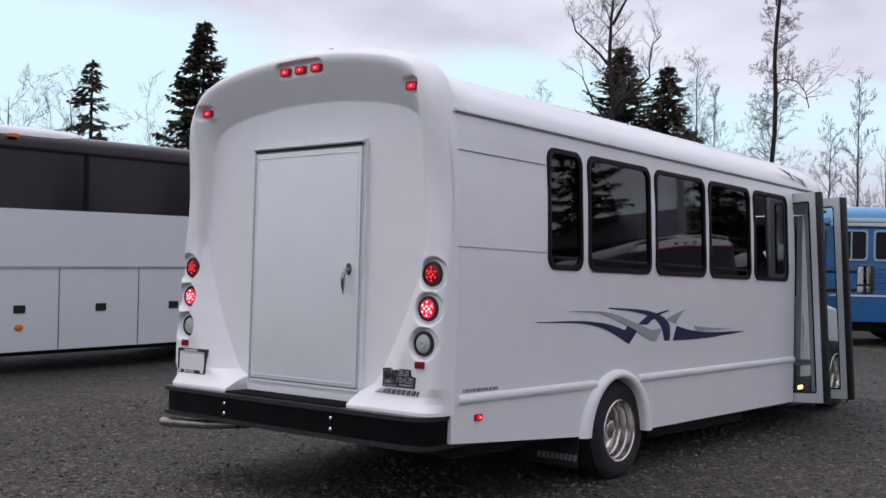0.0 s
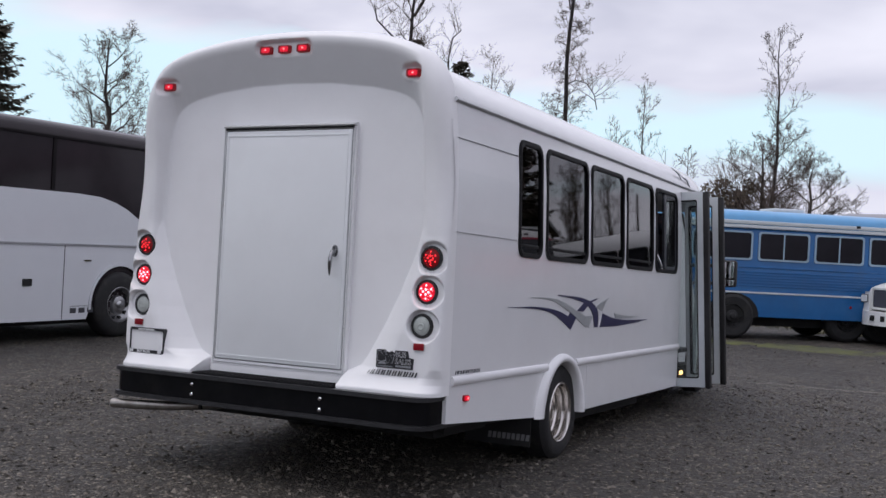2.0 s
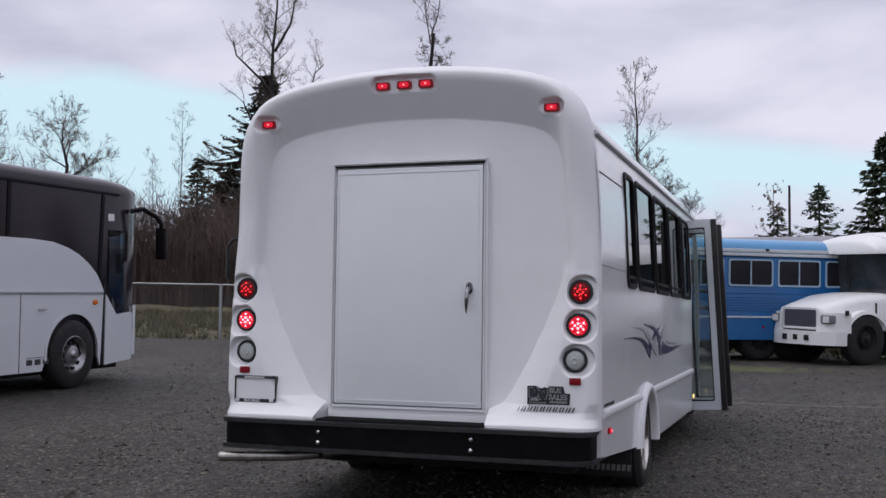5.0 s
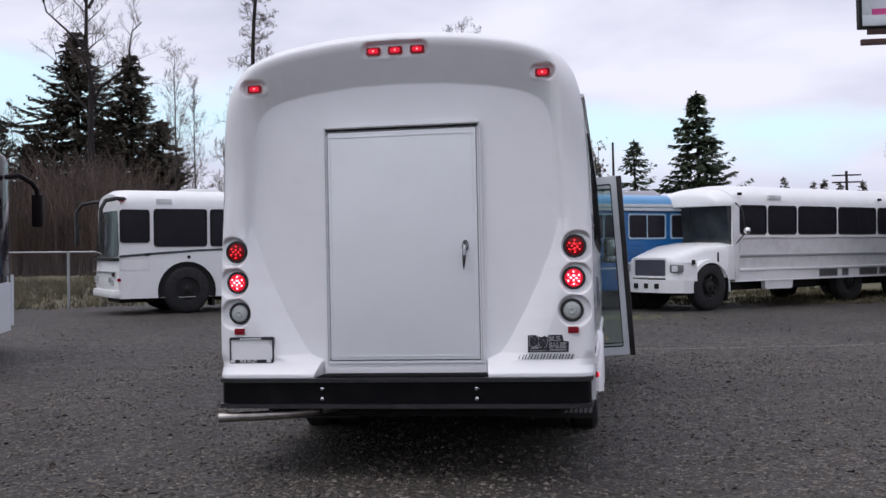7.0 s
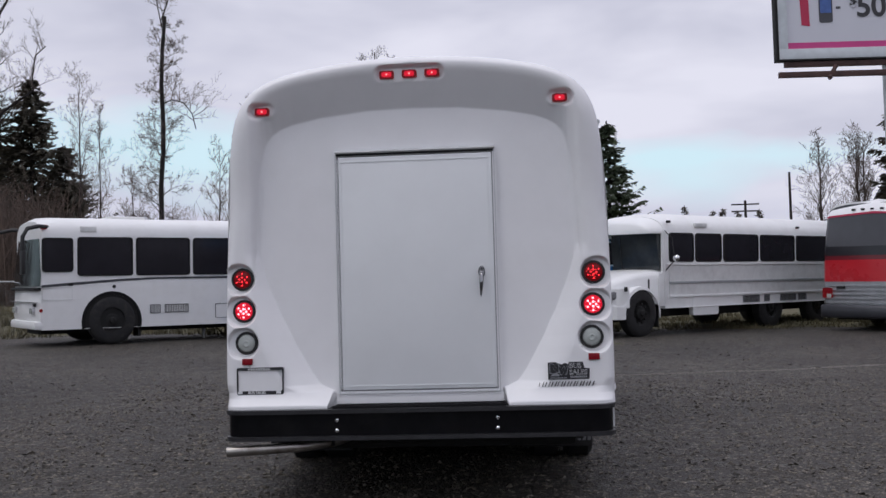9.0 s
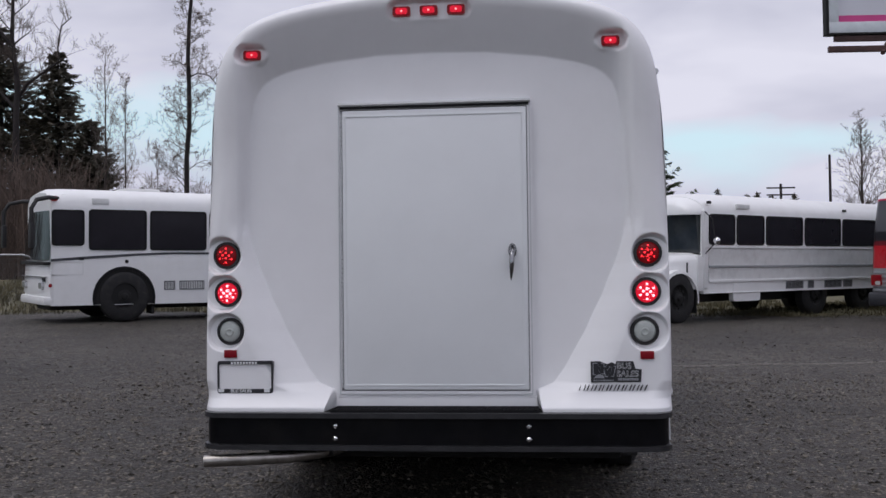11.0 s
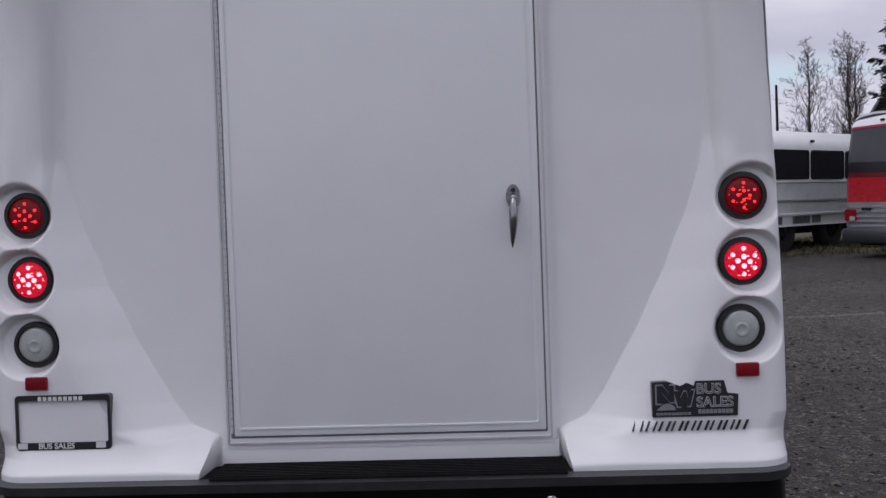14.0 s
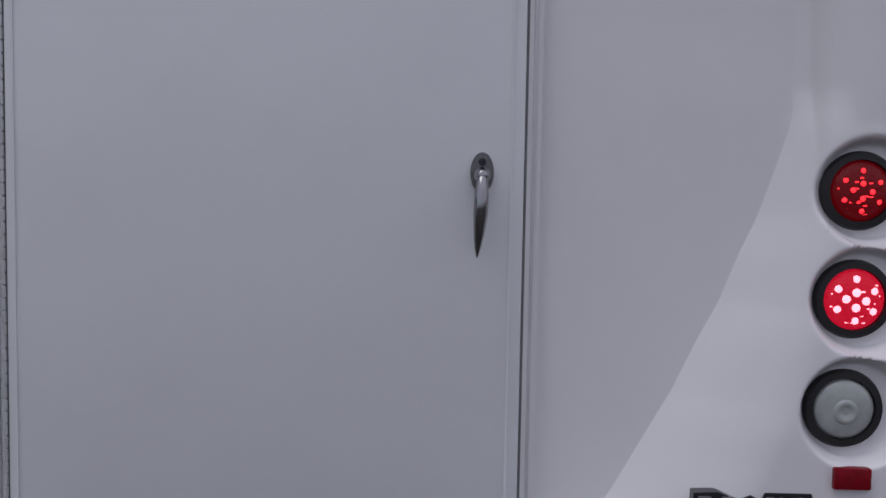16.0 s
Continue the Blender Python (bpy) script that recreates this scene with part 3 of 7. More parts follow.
# outline smoothed a little, right half from the crown down
OUT = along(PROFILE, 120)
for _ in range(30):
    OUT[1:-1] = (OUT[:-2] + 2 * OUT[1:-1] + OUT[2:]) / 4
OUT = along(OUT, 80)

LAMPS = [(-1.124, 1.570), (-1.113, 1.366), (-1.096, 1.162), (1.119, 1.554), (1.109, 1.354), (1.094, 1.152)]
MARKS = [(-0.966, 2.647, 0.075, 0.042), (0.943, 2.660, 0.075, 0.042), (-0.004, 2.849, 0.212, 0.047)]
CHEEK_Z = [0.74, 0.80, 0.845, 0.885, 0.96, 1.0, 1.1, 1.16, 1.26, 1.335, 1.43, 1.5, 1.59, 1.655, 1.70, 1.9, 2.1]
CHEEK_X = [0.560, 0.546, 0.540, 0.630, 0.685, 0.707, 0.763, 0.797, 0.843, 0.882, 0.918, 0.95, 0.980, 1.0, 1.008, 1.0, 0.985]


def rear_depth(x, z, edge):
    """How far the rear moulding stands forward of its rearmost plane."""
    a = np.abs(x)
    panel, face = 0.088, -0.008
    crown = np.interp(a, [0, 0.3, 0.6, 0.78, 0.86, 0.92, 0.96, 0.985, 1.003, 1.018, 1.035, 1.06], [2.648, 2.640, 2.606, 2.570, 2.541, 2.505, 2.455, 2.39, 2.29, 2.14, 1.8, 1.0])
    top = np.interp(a, OUT[:, 0], OUT[:, 1])
    t_top = (z - crown) / np.maximum(top - crown - 0.045, 0.05)
    inner = np.interp(z, CHEEK_Z, CHEEK_X)
    rise_top = 1 - (1 - np.clip(t_top, 0, 1)) ** 1.12
    # the cheeks stand up sharply from the panel and end in a blunt tip; above it the sides swell softly
    blend = smooth((1.75 - z) / 0.10)
    column = smooth((a - inner) / 0.105)
    cheek = 1 - (1 - np.clip((a - inner) / np.interp(z, [1.05, 1.33, 1.54, 1.72], [0.23, 0.175, 0.13, 0.07]), 0, 1)) ** 1.65
    rise_side = column * (1 - blend) + cheek * blend
    rise = 1 - (1 - rise_top) * (1 - rise_side)
    depth = panel - (panel - face) * rise
    depth = depth - 0.06 * smooth((z - 2.0) / 0.65) * rise_top
    # the cheeks flare out into ledges over the bumper, with slanting inner ends
    lip = np.clip((0.850 - z) / 0.085, 0, 1) ** 0.85 * smooth((a - inner + 0.002) / 0.012)
    depth = depth - np.interp(z, [0.88, 1.1, 1.3, 1.68], [0.034, 0.034, 0.022, -0.012]) * rise_side * (1 - lip)
    depth = depth * (1 - lip) + (-0.095) * lip
    r = np.interp(z, [0.81, 0.90, 1.62, 1.95, 2.45, 2.7], [0.125, 0.060, 0.060, 0.105, 0.105, 0.110])
    e = np.clip((r - edge) / r, 0, 0.999)
    depth = depth + r * (1 - np.sqrt(1 - e * e))
    return depth


def rim_gap(X, Z):
    """Distance to the rim: sides and crown."""
    rim = np.concatenate([OUT, [(HALF, 0.5)]])
    P = np.stack([np.abs(X), Z], -1)
    gap = np.full(np.shape(X), 9.0)
    for p, q in zip(rim[:-1], rim[1:]):
        d = q - p
        t = np.clip(((P - p) @ d) / max(d @ d, 1e-9), 0, 1)
        gap = np.minimum(gap, np.linalg.norm(P - p - t[..., None] * d, axis=-1))
    return gap


def cap_y(x, z):
    X, Z = np.array([x], float), np.array([z], float)
    return float(rear_depth(X, Z, rim_gap(X, Z))[0])


def rear_cap():
    g = Geo()
    cols, rows = 401, 300
    s = np.linspace(-1, 1, cols)
    top_at = np.abs(s) ** 1.12 * (len(OUT) - 1)
    tx = np.sign(s) * np.interp(top_at, range(len(OUT)), OUT[:, 0])
    tz = np.interp(top_at, range(len(OUT)), OUT[:, 1])
    z0 = 0.745
    bx = s * HALF
    v = np.linspace(0, 1, rows)
    X = bx[None] + (tx - bx)[None] * v[:, None] ** 1.6
    Z = z0 + (tz - z0)[None] * v[:, None]
    k0 = 272
    crease = np.interp(Z, CHEEK_Z, CHEEK_X)
    pull = smooth((2.5 - Z) / 0.75)
    A, old = np.abs(X), np.abs(X[:, k0])[:, None]
    rim = np.abs(X[:, -1])[:, None]
    warped = np.where(A <= old, A * crease / old, crease + (A - old) * (rim - crease) / (rim - old))
    X = np.sign(X) * (A * (1 - pull) + warped * pull)
    Y = rear_depth(X, Z, rim_gap(X, Z))
    for lx, lz in LAMPS:
        d = np.hypot((X - lx - 0.018 * np.sign(lx)) / 0.104, (Z - lz + 0.002) / 0.099)
        seat = rear_depth(np.array(lx * 0.97), np.array(lz), np.array(0.12)) + (0.040 if lx > 0 else 0.050)
        k = smooth((1.06 - d) / 0.2)
        Y = Y * (1 - k) + np.maximum(Y, seat) * k
    for mx, mz, hw, hh in MARKS:
        dx = np.maximum(np.abs(X - mx) - (hw - hh), 0)
        d = np.hypot(dx, Z - mz) / hh
        k = smooth((1.3 - d) / 0.4)
        Y = Y * (1 - k) + (cap_y(mx, mz) + 0.022) * k
    g.v = [(float(a), float(b), float(c)) for a, b, c in zip(X.ravel(), Y.ravel(), Z.ravel())]
    g.f = [(j * cols + i, j * cols + i + 1, (j + 1) * cols + i + 1, (j + 1) * cols + i) for j in range(rows - 1) for i in range(cols - 1)]
    # the rim turns forward over the body
    ring = [j * cols for j in range(rows)] + [(rows - 1) * cols + i for i in range(1, cols)] + [j * cols + cols - 1 for j in range(rows - 2, -1, -1)]
    n = len(g.v)
    g.v += [(g.v[i][0] * 1.0008, 0.128, g.v[i][2] + 0.001) for i in ring]
    m = len(g.v)
    g.v += [(g.v[i][0] * 0.95, 0.132, g.v[i][2] - 0.11 * float(smooth((g.v[i][2] - 2.4) / 0.3))) for i in ring]
    for p, q in ((ring, range(n, m)), (range(n, m), range(m, len(g.v)))):
        g.f += [(p[i], p[i + 1], q[i + 1], q[i]) for i in range(len(ring) - 1)]
    # turned lower edge of the two corner mouldings
    n = len(g.v)
    g.v += [(float(X[0, i]), float(Y[0, i]) + (0.14 if abs(s[i]) > 0.42 else 0.02), z0 - 0.004) for i in range(cols)]
    g.f += [(i, n + i, n + i + 1, i + 1) for i in range(cols - 1)]
    return g


cap = part("rear_cap", rear_cap(), M["white"], bus, "moulded white fibreglass rear cap with recessed panel", smooth=60)
# the cheek's edge is a crisp crease
for e in cap.data.edges:
    p, q = (cap.data.vertices[i] for i in e.vertices)
    if abs(p.index - q.index) == 401 and p.index % 401 in (272, 128) and 0.86 < p.co.z < 1.66:
        e.use_edge_sharp = True

# --- body shell: the same cross section carried forward ---
FRONT = 6.15
WIN = [(1.07, 1.50), (1.57, 2.47), (2.54, 3.40), (3.47, 4.30), (4.375, 5.16)]
WZ0, WZ1 = 1.625, 2.405
DOOR0, DOOR1, DOORZ1 = 5.33, 6.1, 2.42


def skirt(y):
    """Height of the body's lower edge."""
    return float(np.interp(y, [0.1, 0.2, 1.47, 2.57, 6.15], [0.582, 0.575, 0.50, 0.47, 0.487]))


def roof_z(z):
    """The roof lies a little lower than the rim of the rear cap."""
    return z - 0.075 * float(smooth((z - 2.5) / 0.3))


def body_shell():
    g = Geo()
    zs = [SKIRT, 0.86, 1.2, WZ0 + 0.017, 1.8, 2.1, WZ1 - 0.027, DOORZ1 + 0.012]
    side = [(float(np.interp(-z, -np.r_[OUT[:, 1], 0.4], np.r_[OUT[:, 0], HALF])), z) for z in zs]
    arch = [(x, roof_z(z)) for x, z in OUT[::-1].tolist() if z > zs[-1] + 0.02]
    ring = side + arch
    ring = ring + [(-x, z) for x, z in ring[::-1][1:]]
    stations = [0.10, 0.5]
    for a, b in WIN:
        stations += [a + 0.03, b - 0.03]
    stations += [DOOR0, DOOR1, FRONT]
    n = len(ring)
    for y in stations:
        g.v += [(x, y, z if z > SKIRT else skirt(y)) for x, z in ring]
    for j in range(len(stations) - 1):
        ym = (stations[j] + stations[j + 1]) / 2
        for i in range(n - 1):
            zm, right = (ring[i][1] + ring[i + 1][1]) / 2, i < len(side) - 1
            if right and WZ0 < zm < WZ1 and any(a < ym < b for a, b in WIN):
                continue
            if right and DOOR0 < ym < DOOR1 and zm < DOORZ1:
                continue
            if i >= n - len(side) and WZ0 < zm < WZ1 and any(a < ym < b for a, b in WIN):
                continue
            # rear wheel openings
            if (right or i >= n - len(side)) and zm < 0.86 and 1.57 < ym < 2.56:
                continue
            g.f.append((j * n + i, j * n + i + 1, (j + 1) * n + i + 1, (j + 1) * n + i))
    return g


shell = part("body", body_shell(), M["side_white"], bus, "smooth white side panels and rounded roof")
for poly in shell.data.polygons:
    poly.use_smooth = abs(poly.normal.x) < 0.97
mod = shell.modifiers.new("thickness", "SOLIDIFY")
mod.thickness, mod.offset = 0.045, -1.0


def side_x(z):
    return float(np.interp(-z, -np.r_[OUT[:, 1], 0.4], np.r_[OUT[:, 0], HALF]))


# lower side panels round the wheel arch
def wheel_panels(sx):
    g = Geo()
    arch = [(1.985 + 0.45 * math.cos(radians(a)), 0.46 + 0.42 * math.sin(radians(a))) for a in range(0, 181, 12)]
    x = sx * (HALF - 0.002)
    # strips between the arch and the panel's upper edge
    for p, q in zip(arch[:-1], arch[1:]):
        lo, hi = max(p[1], skirt(p[0])), max(q[1], skirt(q[0]))
        g.add([(x, p[0], lo), (x, q[0], hi), (x, q[0], 0.92), (x, p[0], 0.92)], [(0, 1, 2, 3)])
        g.add([(x, p[0], lo), (x, q[0], hi), (x - sx * 0.12, q[0], hi), (x - sx * 0.12, p[0], lo)], [(0, 1, 2, 3)])
    g.add([(x, 2.43, 0.475), (x, 2.58, 0.47), (x, 2.58, 0.92), (x, 2.43, 0.92)], [(0, 1, 2, 3)])
    return g


for sx in (-1, 1):
    part("wheel_arch_panel", wheel_panels(sx), M["side_white"], bus)
    # rounded fender flare
    g = Geo()
    n = 25
    prof = [(0.0, -0.06), (0.0, 0.022), (0.14, 0.038), (0.5, 0.040), (0.8, 0.028), (1.0, 0.0)]
    for i in range(n):
        a = radians(180 * i / (n - 1))
        foot = 0.03 * max(0.0, 0.35 - math.sin(a))
        for w, h in prof:
            g.v.append((sx * (HALF + h), 2.005 + (0.375 + 0.12 * w + foot) * math.cos(a), 0.465 + (0.405 + 0.06 * w) * math.sin(a) + (0.02 if a > 1.57 else 0.0) * (1 - math.sin(a))))
    k = len(prof)
    g.f += [(i * k + j, (i + 1) * k + j, (i + 1) * k + j + 1, i * k + j + 1) for i in range(n - 1) for j in range(k - 1)]
    part("fender_flare", g, M["white"], bus, "rounded white wheel arch flare", smooth=60)
    # side rub rail with a rounded face
    for y0, y1, z0, z1 in ((0.15, 1.70, 0.811, 0.821), (2.30, DOOR0 - 0.01, 0.832, 0.862)):
        g = Geo()
        sec = [(0.0, -0.027), (0.011, -0.026), (0.018, -0.016), (0.020, 0.0), (0.017, 0.015), (0.009, 0.025), (0.0, 0.027)]
        for y, z in ((y0, z0 + 0.02), (y1, z1 + 0.02)):
            g.v += [(sx * (HALF + h), y, z + c) for h, c in sec]
        g.f += [(i, i + 1, i + 8, i + 7) for i in range(6)] + [tuple(range(7)), tuple(range(13, 6, -1))]
        part("rub_rail", g, M["white"], bus, "white rounded rub rail")
    # gutter under the roof edge
    g = Geo()
    g.tube([(sx * (side_x(2.5) + 0.008), 0.11, 2.515), (sx * (side_x(2.5) + 0.008), FRONT - 0.1, 2.515)], 0.014, 6)
    part("drip_gutter", g, M["alu_frame"], bus, "grey metal drip gutter")
    for z in (2.285, 1.72):
        part("panel_seam", Geo().box(sx * (side_x(z) - 0.002), sx * (side_x(z) + 0.0035), 0.12, 1.05, z - 0.0025, z + 0.0025), M["seam_pale" if z < 2 else "seam_grey"], bus, "thin seam between the side panels")

# skirt return and underbody
g = Geo().box(-1.05, 1.05, 0.45, 1.55, 0.47, 0.66).box(-0.8, 0.8, 1.55, 2.6, 0.5, 0.9).box(-1.15, 1.15, 2.6, FRONT + 0.3, 0.45, 0.66)
g.box(-0.45, -0.33, 0.3, FRONT + 1.3, 0.5, 0.6).box(0.33, 0.45, 0.3, FRONT + 1.3, 0.5, 0.6)
# unseen low boxes, tanks and axle added to keep skylight off the ground beneath
g.box(-1.0, 1.0, 0.42, 1.2, 0.43, 0.5, 0.03).box(-0.75, -0.1, 2.75, 4.2, 0.32, 0.5, 0.04).box(0.35, 1.05, 2.8, 4.6, 0.34, 0.5, 0.04)
g.box(-0.85, 0.85, 2.0, 2.16, 0.42, 0.55, 0.03).box(-0.22, 0.22, 1.88, 2.28, 0.36, 0.6, 0.06).box(-0.3, 0.25, 0.75, 1.45, 0.46, 0.6, 0.04)
part("underbody", g, M["under"], bus, "dark chassis and underbody with added light-blocking boxes")
part("cabin_floor", Geo().box(-1.16, 1.16, 0.2, FRONT, 0.80, 0.84), M["floor_grey"], bus, "dark grey cabin floor")
part("entry_step", Geo().box(0.5, 1.19, DOOR0 + 0.02, DOOR1 - 0.02, 0.44, 0.48).box(0.5, 0.86, DOOR0 + 0.02, DOOR1 - 0.02, 0.48, 0.66), M["floor_grey"], bus, "dark ribbed entry steps")
part("step_lamp", Geo().box(1.205, 1.222, 5.50, 5.60, 0.585, 0.625, 0.008), M["amber_lit"], bus, "small lit amber step lamp")
part("bulkhead", Geo().box(-1.17, 0.45, FRONT - 0.05, FRONT - 0.02, 0.84, 1.3), M["liner"], bus, "grey interior partition")
part("dashboard", Geo().box(-0.9, 0.9, FRONT + 0.35, FRONT + 0.7, 0.9, 1.4, 0.05), M["liner"], bus, "dark dashboard")
part("driver_seat", Geo().box(-0.75, -0.25, FRONT - 0.6, FRONT - 0.1, 0.9, 1.2, 0.06).box(-0.75, -0.25, FRONT - 0.65, FRONT - 0.5, 1.2, 1.9, 0.06), M["liner"], bus, "dark driver seat")

# --- side windows ---
def on_wall(g, sx):
    """Leans a flat outline onto the tumblehome of the side wall."""
    g.v = [(sx * (side_x(z) + x), y, z) for x, y, z in g.v]
    return g


def side_window(y0, y1, sx, slider):
    outer = rrect(y0, y1, WZ0 - 0.015, WZ1 + 0.005, 0.085, 8)
    inner = inset(outer, 0.034)
    fr = part("window", on_wall(Geo().ring(outer, inner, -0.03, 0.010, "x"), sx), M["seal"], bus, "black framed tinted side window")
    part("frame_lip", on_wall(Geo().ring(inset(outer, 0.010), inset(outer, 0.024), 0.009, 0.014, "x"), sx), M["seal"], fr)
    if slider:
        mid = (y0 + y1) / 2 - 0.08
        sash = rrect(mid, y1 - 0.028, WZ0 + 0.02, WZ1 - 0.028, 0.06, 5)
        p = part("pane", on_wall(Geo().prism(inset(sash, 0.02), -0.012, -0.006, "x"), sx), M["glass_dark"], fr, "tinted glass slid open")
        part("mullion", on_wall(Geo().box(-0.02, 0.004, mid, mid + 0.075, WZ0 + 0.03, WZ1 - 0.04, 0.006), sx), M["charcoal"], fr, "dark grey sliding sash stile")
        part("sash_rail", on_wall(Geo().ring(sash, inset(sash, 0.03), -0.016, -0.002, "x"), sx), M["charcoal"], fr)
    else:
        p = part("pane", on_wall(Geo().prism(inset(outer, 0.03), -0.008, -0.002, "x"), sx), M["glass_dark"], fr, "dark tinted glass")
        low = WZ0 + 0.055
        part("sash_rail", on_wall(Geo().box(-0.004, 0.003, y0 + 0.06, y1 - 0.06, low, low + 0.022, 0.003), sx), M["seal"], fr)
    p.visible_shadow = False


for sx in (1, -1):
    for k, (a, b) in enumerate(WIN):
        side_window(a, b, sx, sx > 0 and k == 4)

# --- swoosh decal on the side ---
def swoosh(top, low, n=16):
    """A sheet between two curves given by a few points each."""
    def bend(pts):
        p = np.array(pts, float)
        d = np.r_[0, np.cumsum(np.hypot(*np.diff(p, axis=0).T))]
        s = np.linspace(0, d[-1], n)
        q = np.stack([np.interp(s, d, p[:, 0]), np.interp(s, d, p[:, 1])], -1)
        for _ in range(3):
            q[1:-1] = (q[:-2] + 2 * q[1:-1] + q[2:]) / 4
        return q
    A, B = bend(top), bend(low)
    g = Geo()
    x = HALF + 0.003
    g.v += [(x - 0.004, y, z) for y, z in A] + [(x - 0.004, y, z) for y, z in B] + [(x, y, z) for y, z in A] + [(x, y, z) for y, z in B]
    for i in range(n - 1):
        g.f += [(i, i + 1, i + 1 + n, i + n), (2 * n + i, 3 * n + i, 3 * n + i + 1, 2 * n + i + 1)]
    loop = list(range(n)) + list(range(2 * n - 1, n - 1, -1))
    g.f += [(loop[i], loop[(i + 1) % len(loop)], loop[(i + 1) % len(loop)] + 2 * n, loop[i] + 2 * n) for i in range(len(loop))]
    return g


def flat(pts):
    return Geo().prism(pts, HALF - 0.001, HALF + 0.0032, "x")


part("decal", swoosh([(0.95, 1.272), (1.5, 1.278), (1.85, 1.255), (2.1, 1.205), (2.16, 1.19)], [(0.95, 1.270), (1.5, 1.262), (1.8, 1.225), (2.0, 1.16), (2.15, 1.105)]), M["navy"], bus, "navy blue vinyl swoosh")
part("decal", flat([(2.06, 1.175), (2.13, 1.235), (2.27, 1.195), (2.155, 1.105), (2.1, 1.12)]), M["navy"], bus, "navy blue vinyl swoosh")
part("decal", swoosh([(1.34, 1.342), (1.75, 1.345), (2.05, 1.305), (2.25, 1.25), (2.5, 1.2)], [(1.34, 1.340), (1.75, 1.328), (2.0, 1.27), (2.3, 1.18), (2.5, 1.115)]), M["silver"], bus, "silver grey vinyl swoosh")
part("decal", flat([(2.44, 1.15), (2.52, 1.205), (2.66, 1.21), (2.56, 1.115)]), M["silver"], bus, "silver grey vinyl swoosh")
part("decal", swoosh([(1.86, 1.366), (2.2, 1.358), (2.45, 1.345), (2.7, 1.30), (2.84, 1.23), (2.78, 1.115)], [(1.86, 1.358), (2.2, 1.34), (2.4, 1.315), (2.6, 1.27), (2.68, 1.22), (2.70, 1.115)]), M["navy"], bus, "navy blue vinyl swoosh")
part("decal", flat([(2.28, 1.245), (2.42, 1.305), (2.72, 1.345), (2.78, 1.345), (2.62, 1.315), (2.5, 1.275), (2.42, 1.24)]), M["navy"], bus, "navy blue vinyl swoosh")
part("decal", flat([(2.7, 1.275), (2.82, 1.31), (3.04, 1.355), (2.96, 1.31), (2.88, 1.245)]), M["silver"], bus, "silver grey vinyl swoosh")
part("decal", swoosh([(2.90, 1.225), (3.1, 1.19), (3.5, 1.165), (4.18, 1.168)], [(2.84, 1.115), (3.2, 1.115), (3.6, 1.13), (4.18, 1.164)]), M["navy"], bus, "navy blue vinyl swoosh")
part("decal", swoosh([(3.2, 1.225), (3.4, 1.208), (3.6, 1.2), (3.9, 1.196)], [(3.24, 1.185), (3.4, 1.182), (3.6, 1.182), (3.9, 1.194)]), M["silver"], bus, "silver grey vinyl swoosh")

# --- lettering stands in as plain slanted bars ---
def letter_bars(count, x0, x1, z0, z1, y, lean, gap=0.3):
    """Bars in the plane of the rear face."""
    g = Geo()
    w = (x1 - x0) / count
    for i in range(count):
        a, b = x0 + i * w + w * gap / 2, x0 + (i + 1) * w - w * gap / 2
        g.prism([(a, z0), (b, z0), (b + lean, z1), (a + lean, z1)], y - 0.003, y + 0.006, "y")
    return g


def letter_rings(count, x0, x1, z0, z1, y, lean, axis="y", w=0.33):
    """Small slanted frames in a row, one mark each."""
    g = Geo()
    step = (x1 - x0) / count
    t = (z1 - z0) * w
    for i in range(count):
        a, b = x0 + i * step + step * 0.1, x0 + (i + 1) * step - step * 0.12
        k = lean / (z1 - z0)
        o = [(a, z0), (b, z0), (b + lean, z1), (a + lean, z1)]
        q = [(a + t + k * t, z0 + t), (b - t + k * t, z0 + t), (b - t + lean - k * t, z1 - t), (a + t + lean - k * t, z1 - t)]
        g.ring(o, q, y - 0.004, y + 0.012, axis)
    return g


def face_y(x, z):
    return float(rear_depth(np.array(x), np.array(z), np.array(0.2)))


g = Geo()
for i in range(18):
    # thin slanted bars following the curved moulding
    a, w = 0.752 + 0.0192 * i + (0.003 if i % 2 else 0.0), 0.0065 if i % 3 else 0.005
    y0, y1 = face_y(a, 0.851) - 0.007, face_y(a, 0.880) - 0.007
    g.add([(a, y0, 0.851), (a + w, y0, 0.851), (a + w + 0.013, y1, 0.880), (a + 0.013, y1, 0.880), (a, y0 + 0.02, 0.851), (a + w, y0 + 0.02, 0.851), (a + w + 0.013, y1 + 0.02, 0.880), (a + 0.013, y1 + 0.02, 0.880)], [(0, 1, 2, 3), (4, 7, 6, 5), (0, 4, 5, 1), (1, 5, 6, 2), (2, 6, 7, 3), (3, 7, 4, 0)])
tagged(part("maker_badge", g, M["ink"], bus, "row of small black slanted badge marks"), kind="stuff")
g = Geo()
for i in range(18):
    a, w = 0.20 + 0.0195 * i + (0.003 if i % 2 else 0.0), 0.0085 if i % 3 else 0.006
    g.prism([(a, 0.868), (a + w, 0.868), (a + w + 0.008, 0.889), (a + 0.008, 0.889)], HALF - 0.006, HALF + 0.002, "x")
tagged(part("side_badge", g, M["ink"], bus, "row of small black slanted badge marks"), kind="stuff")

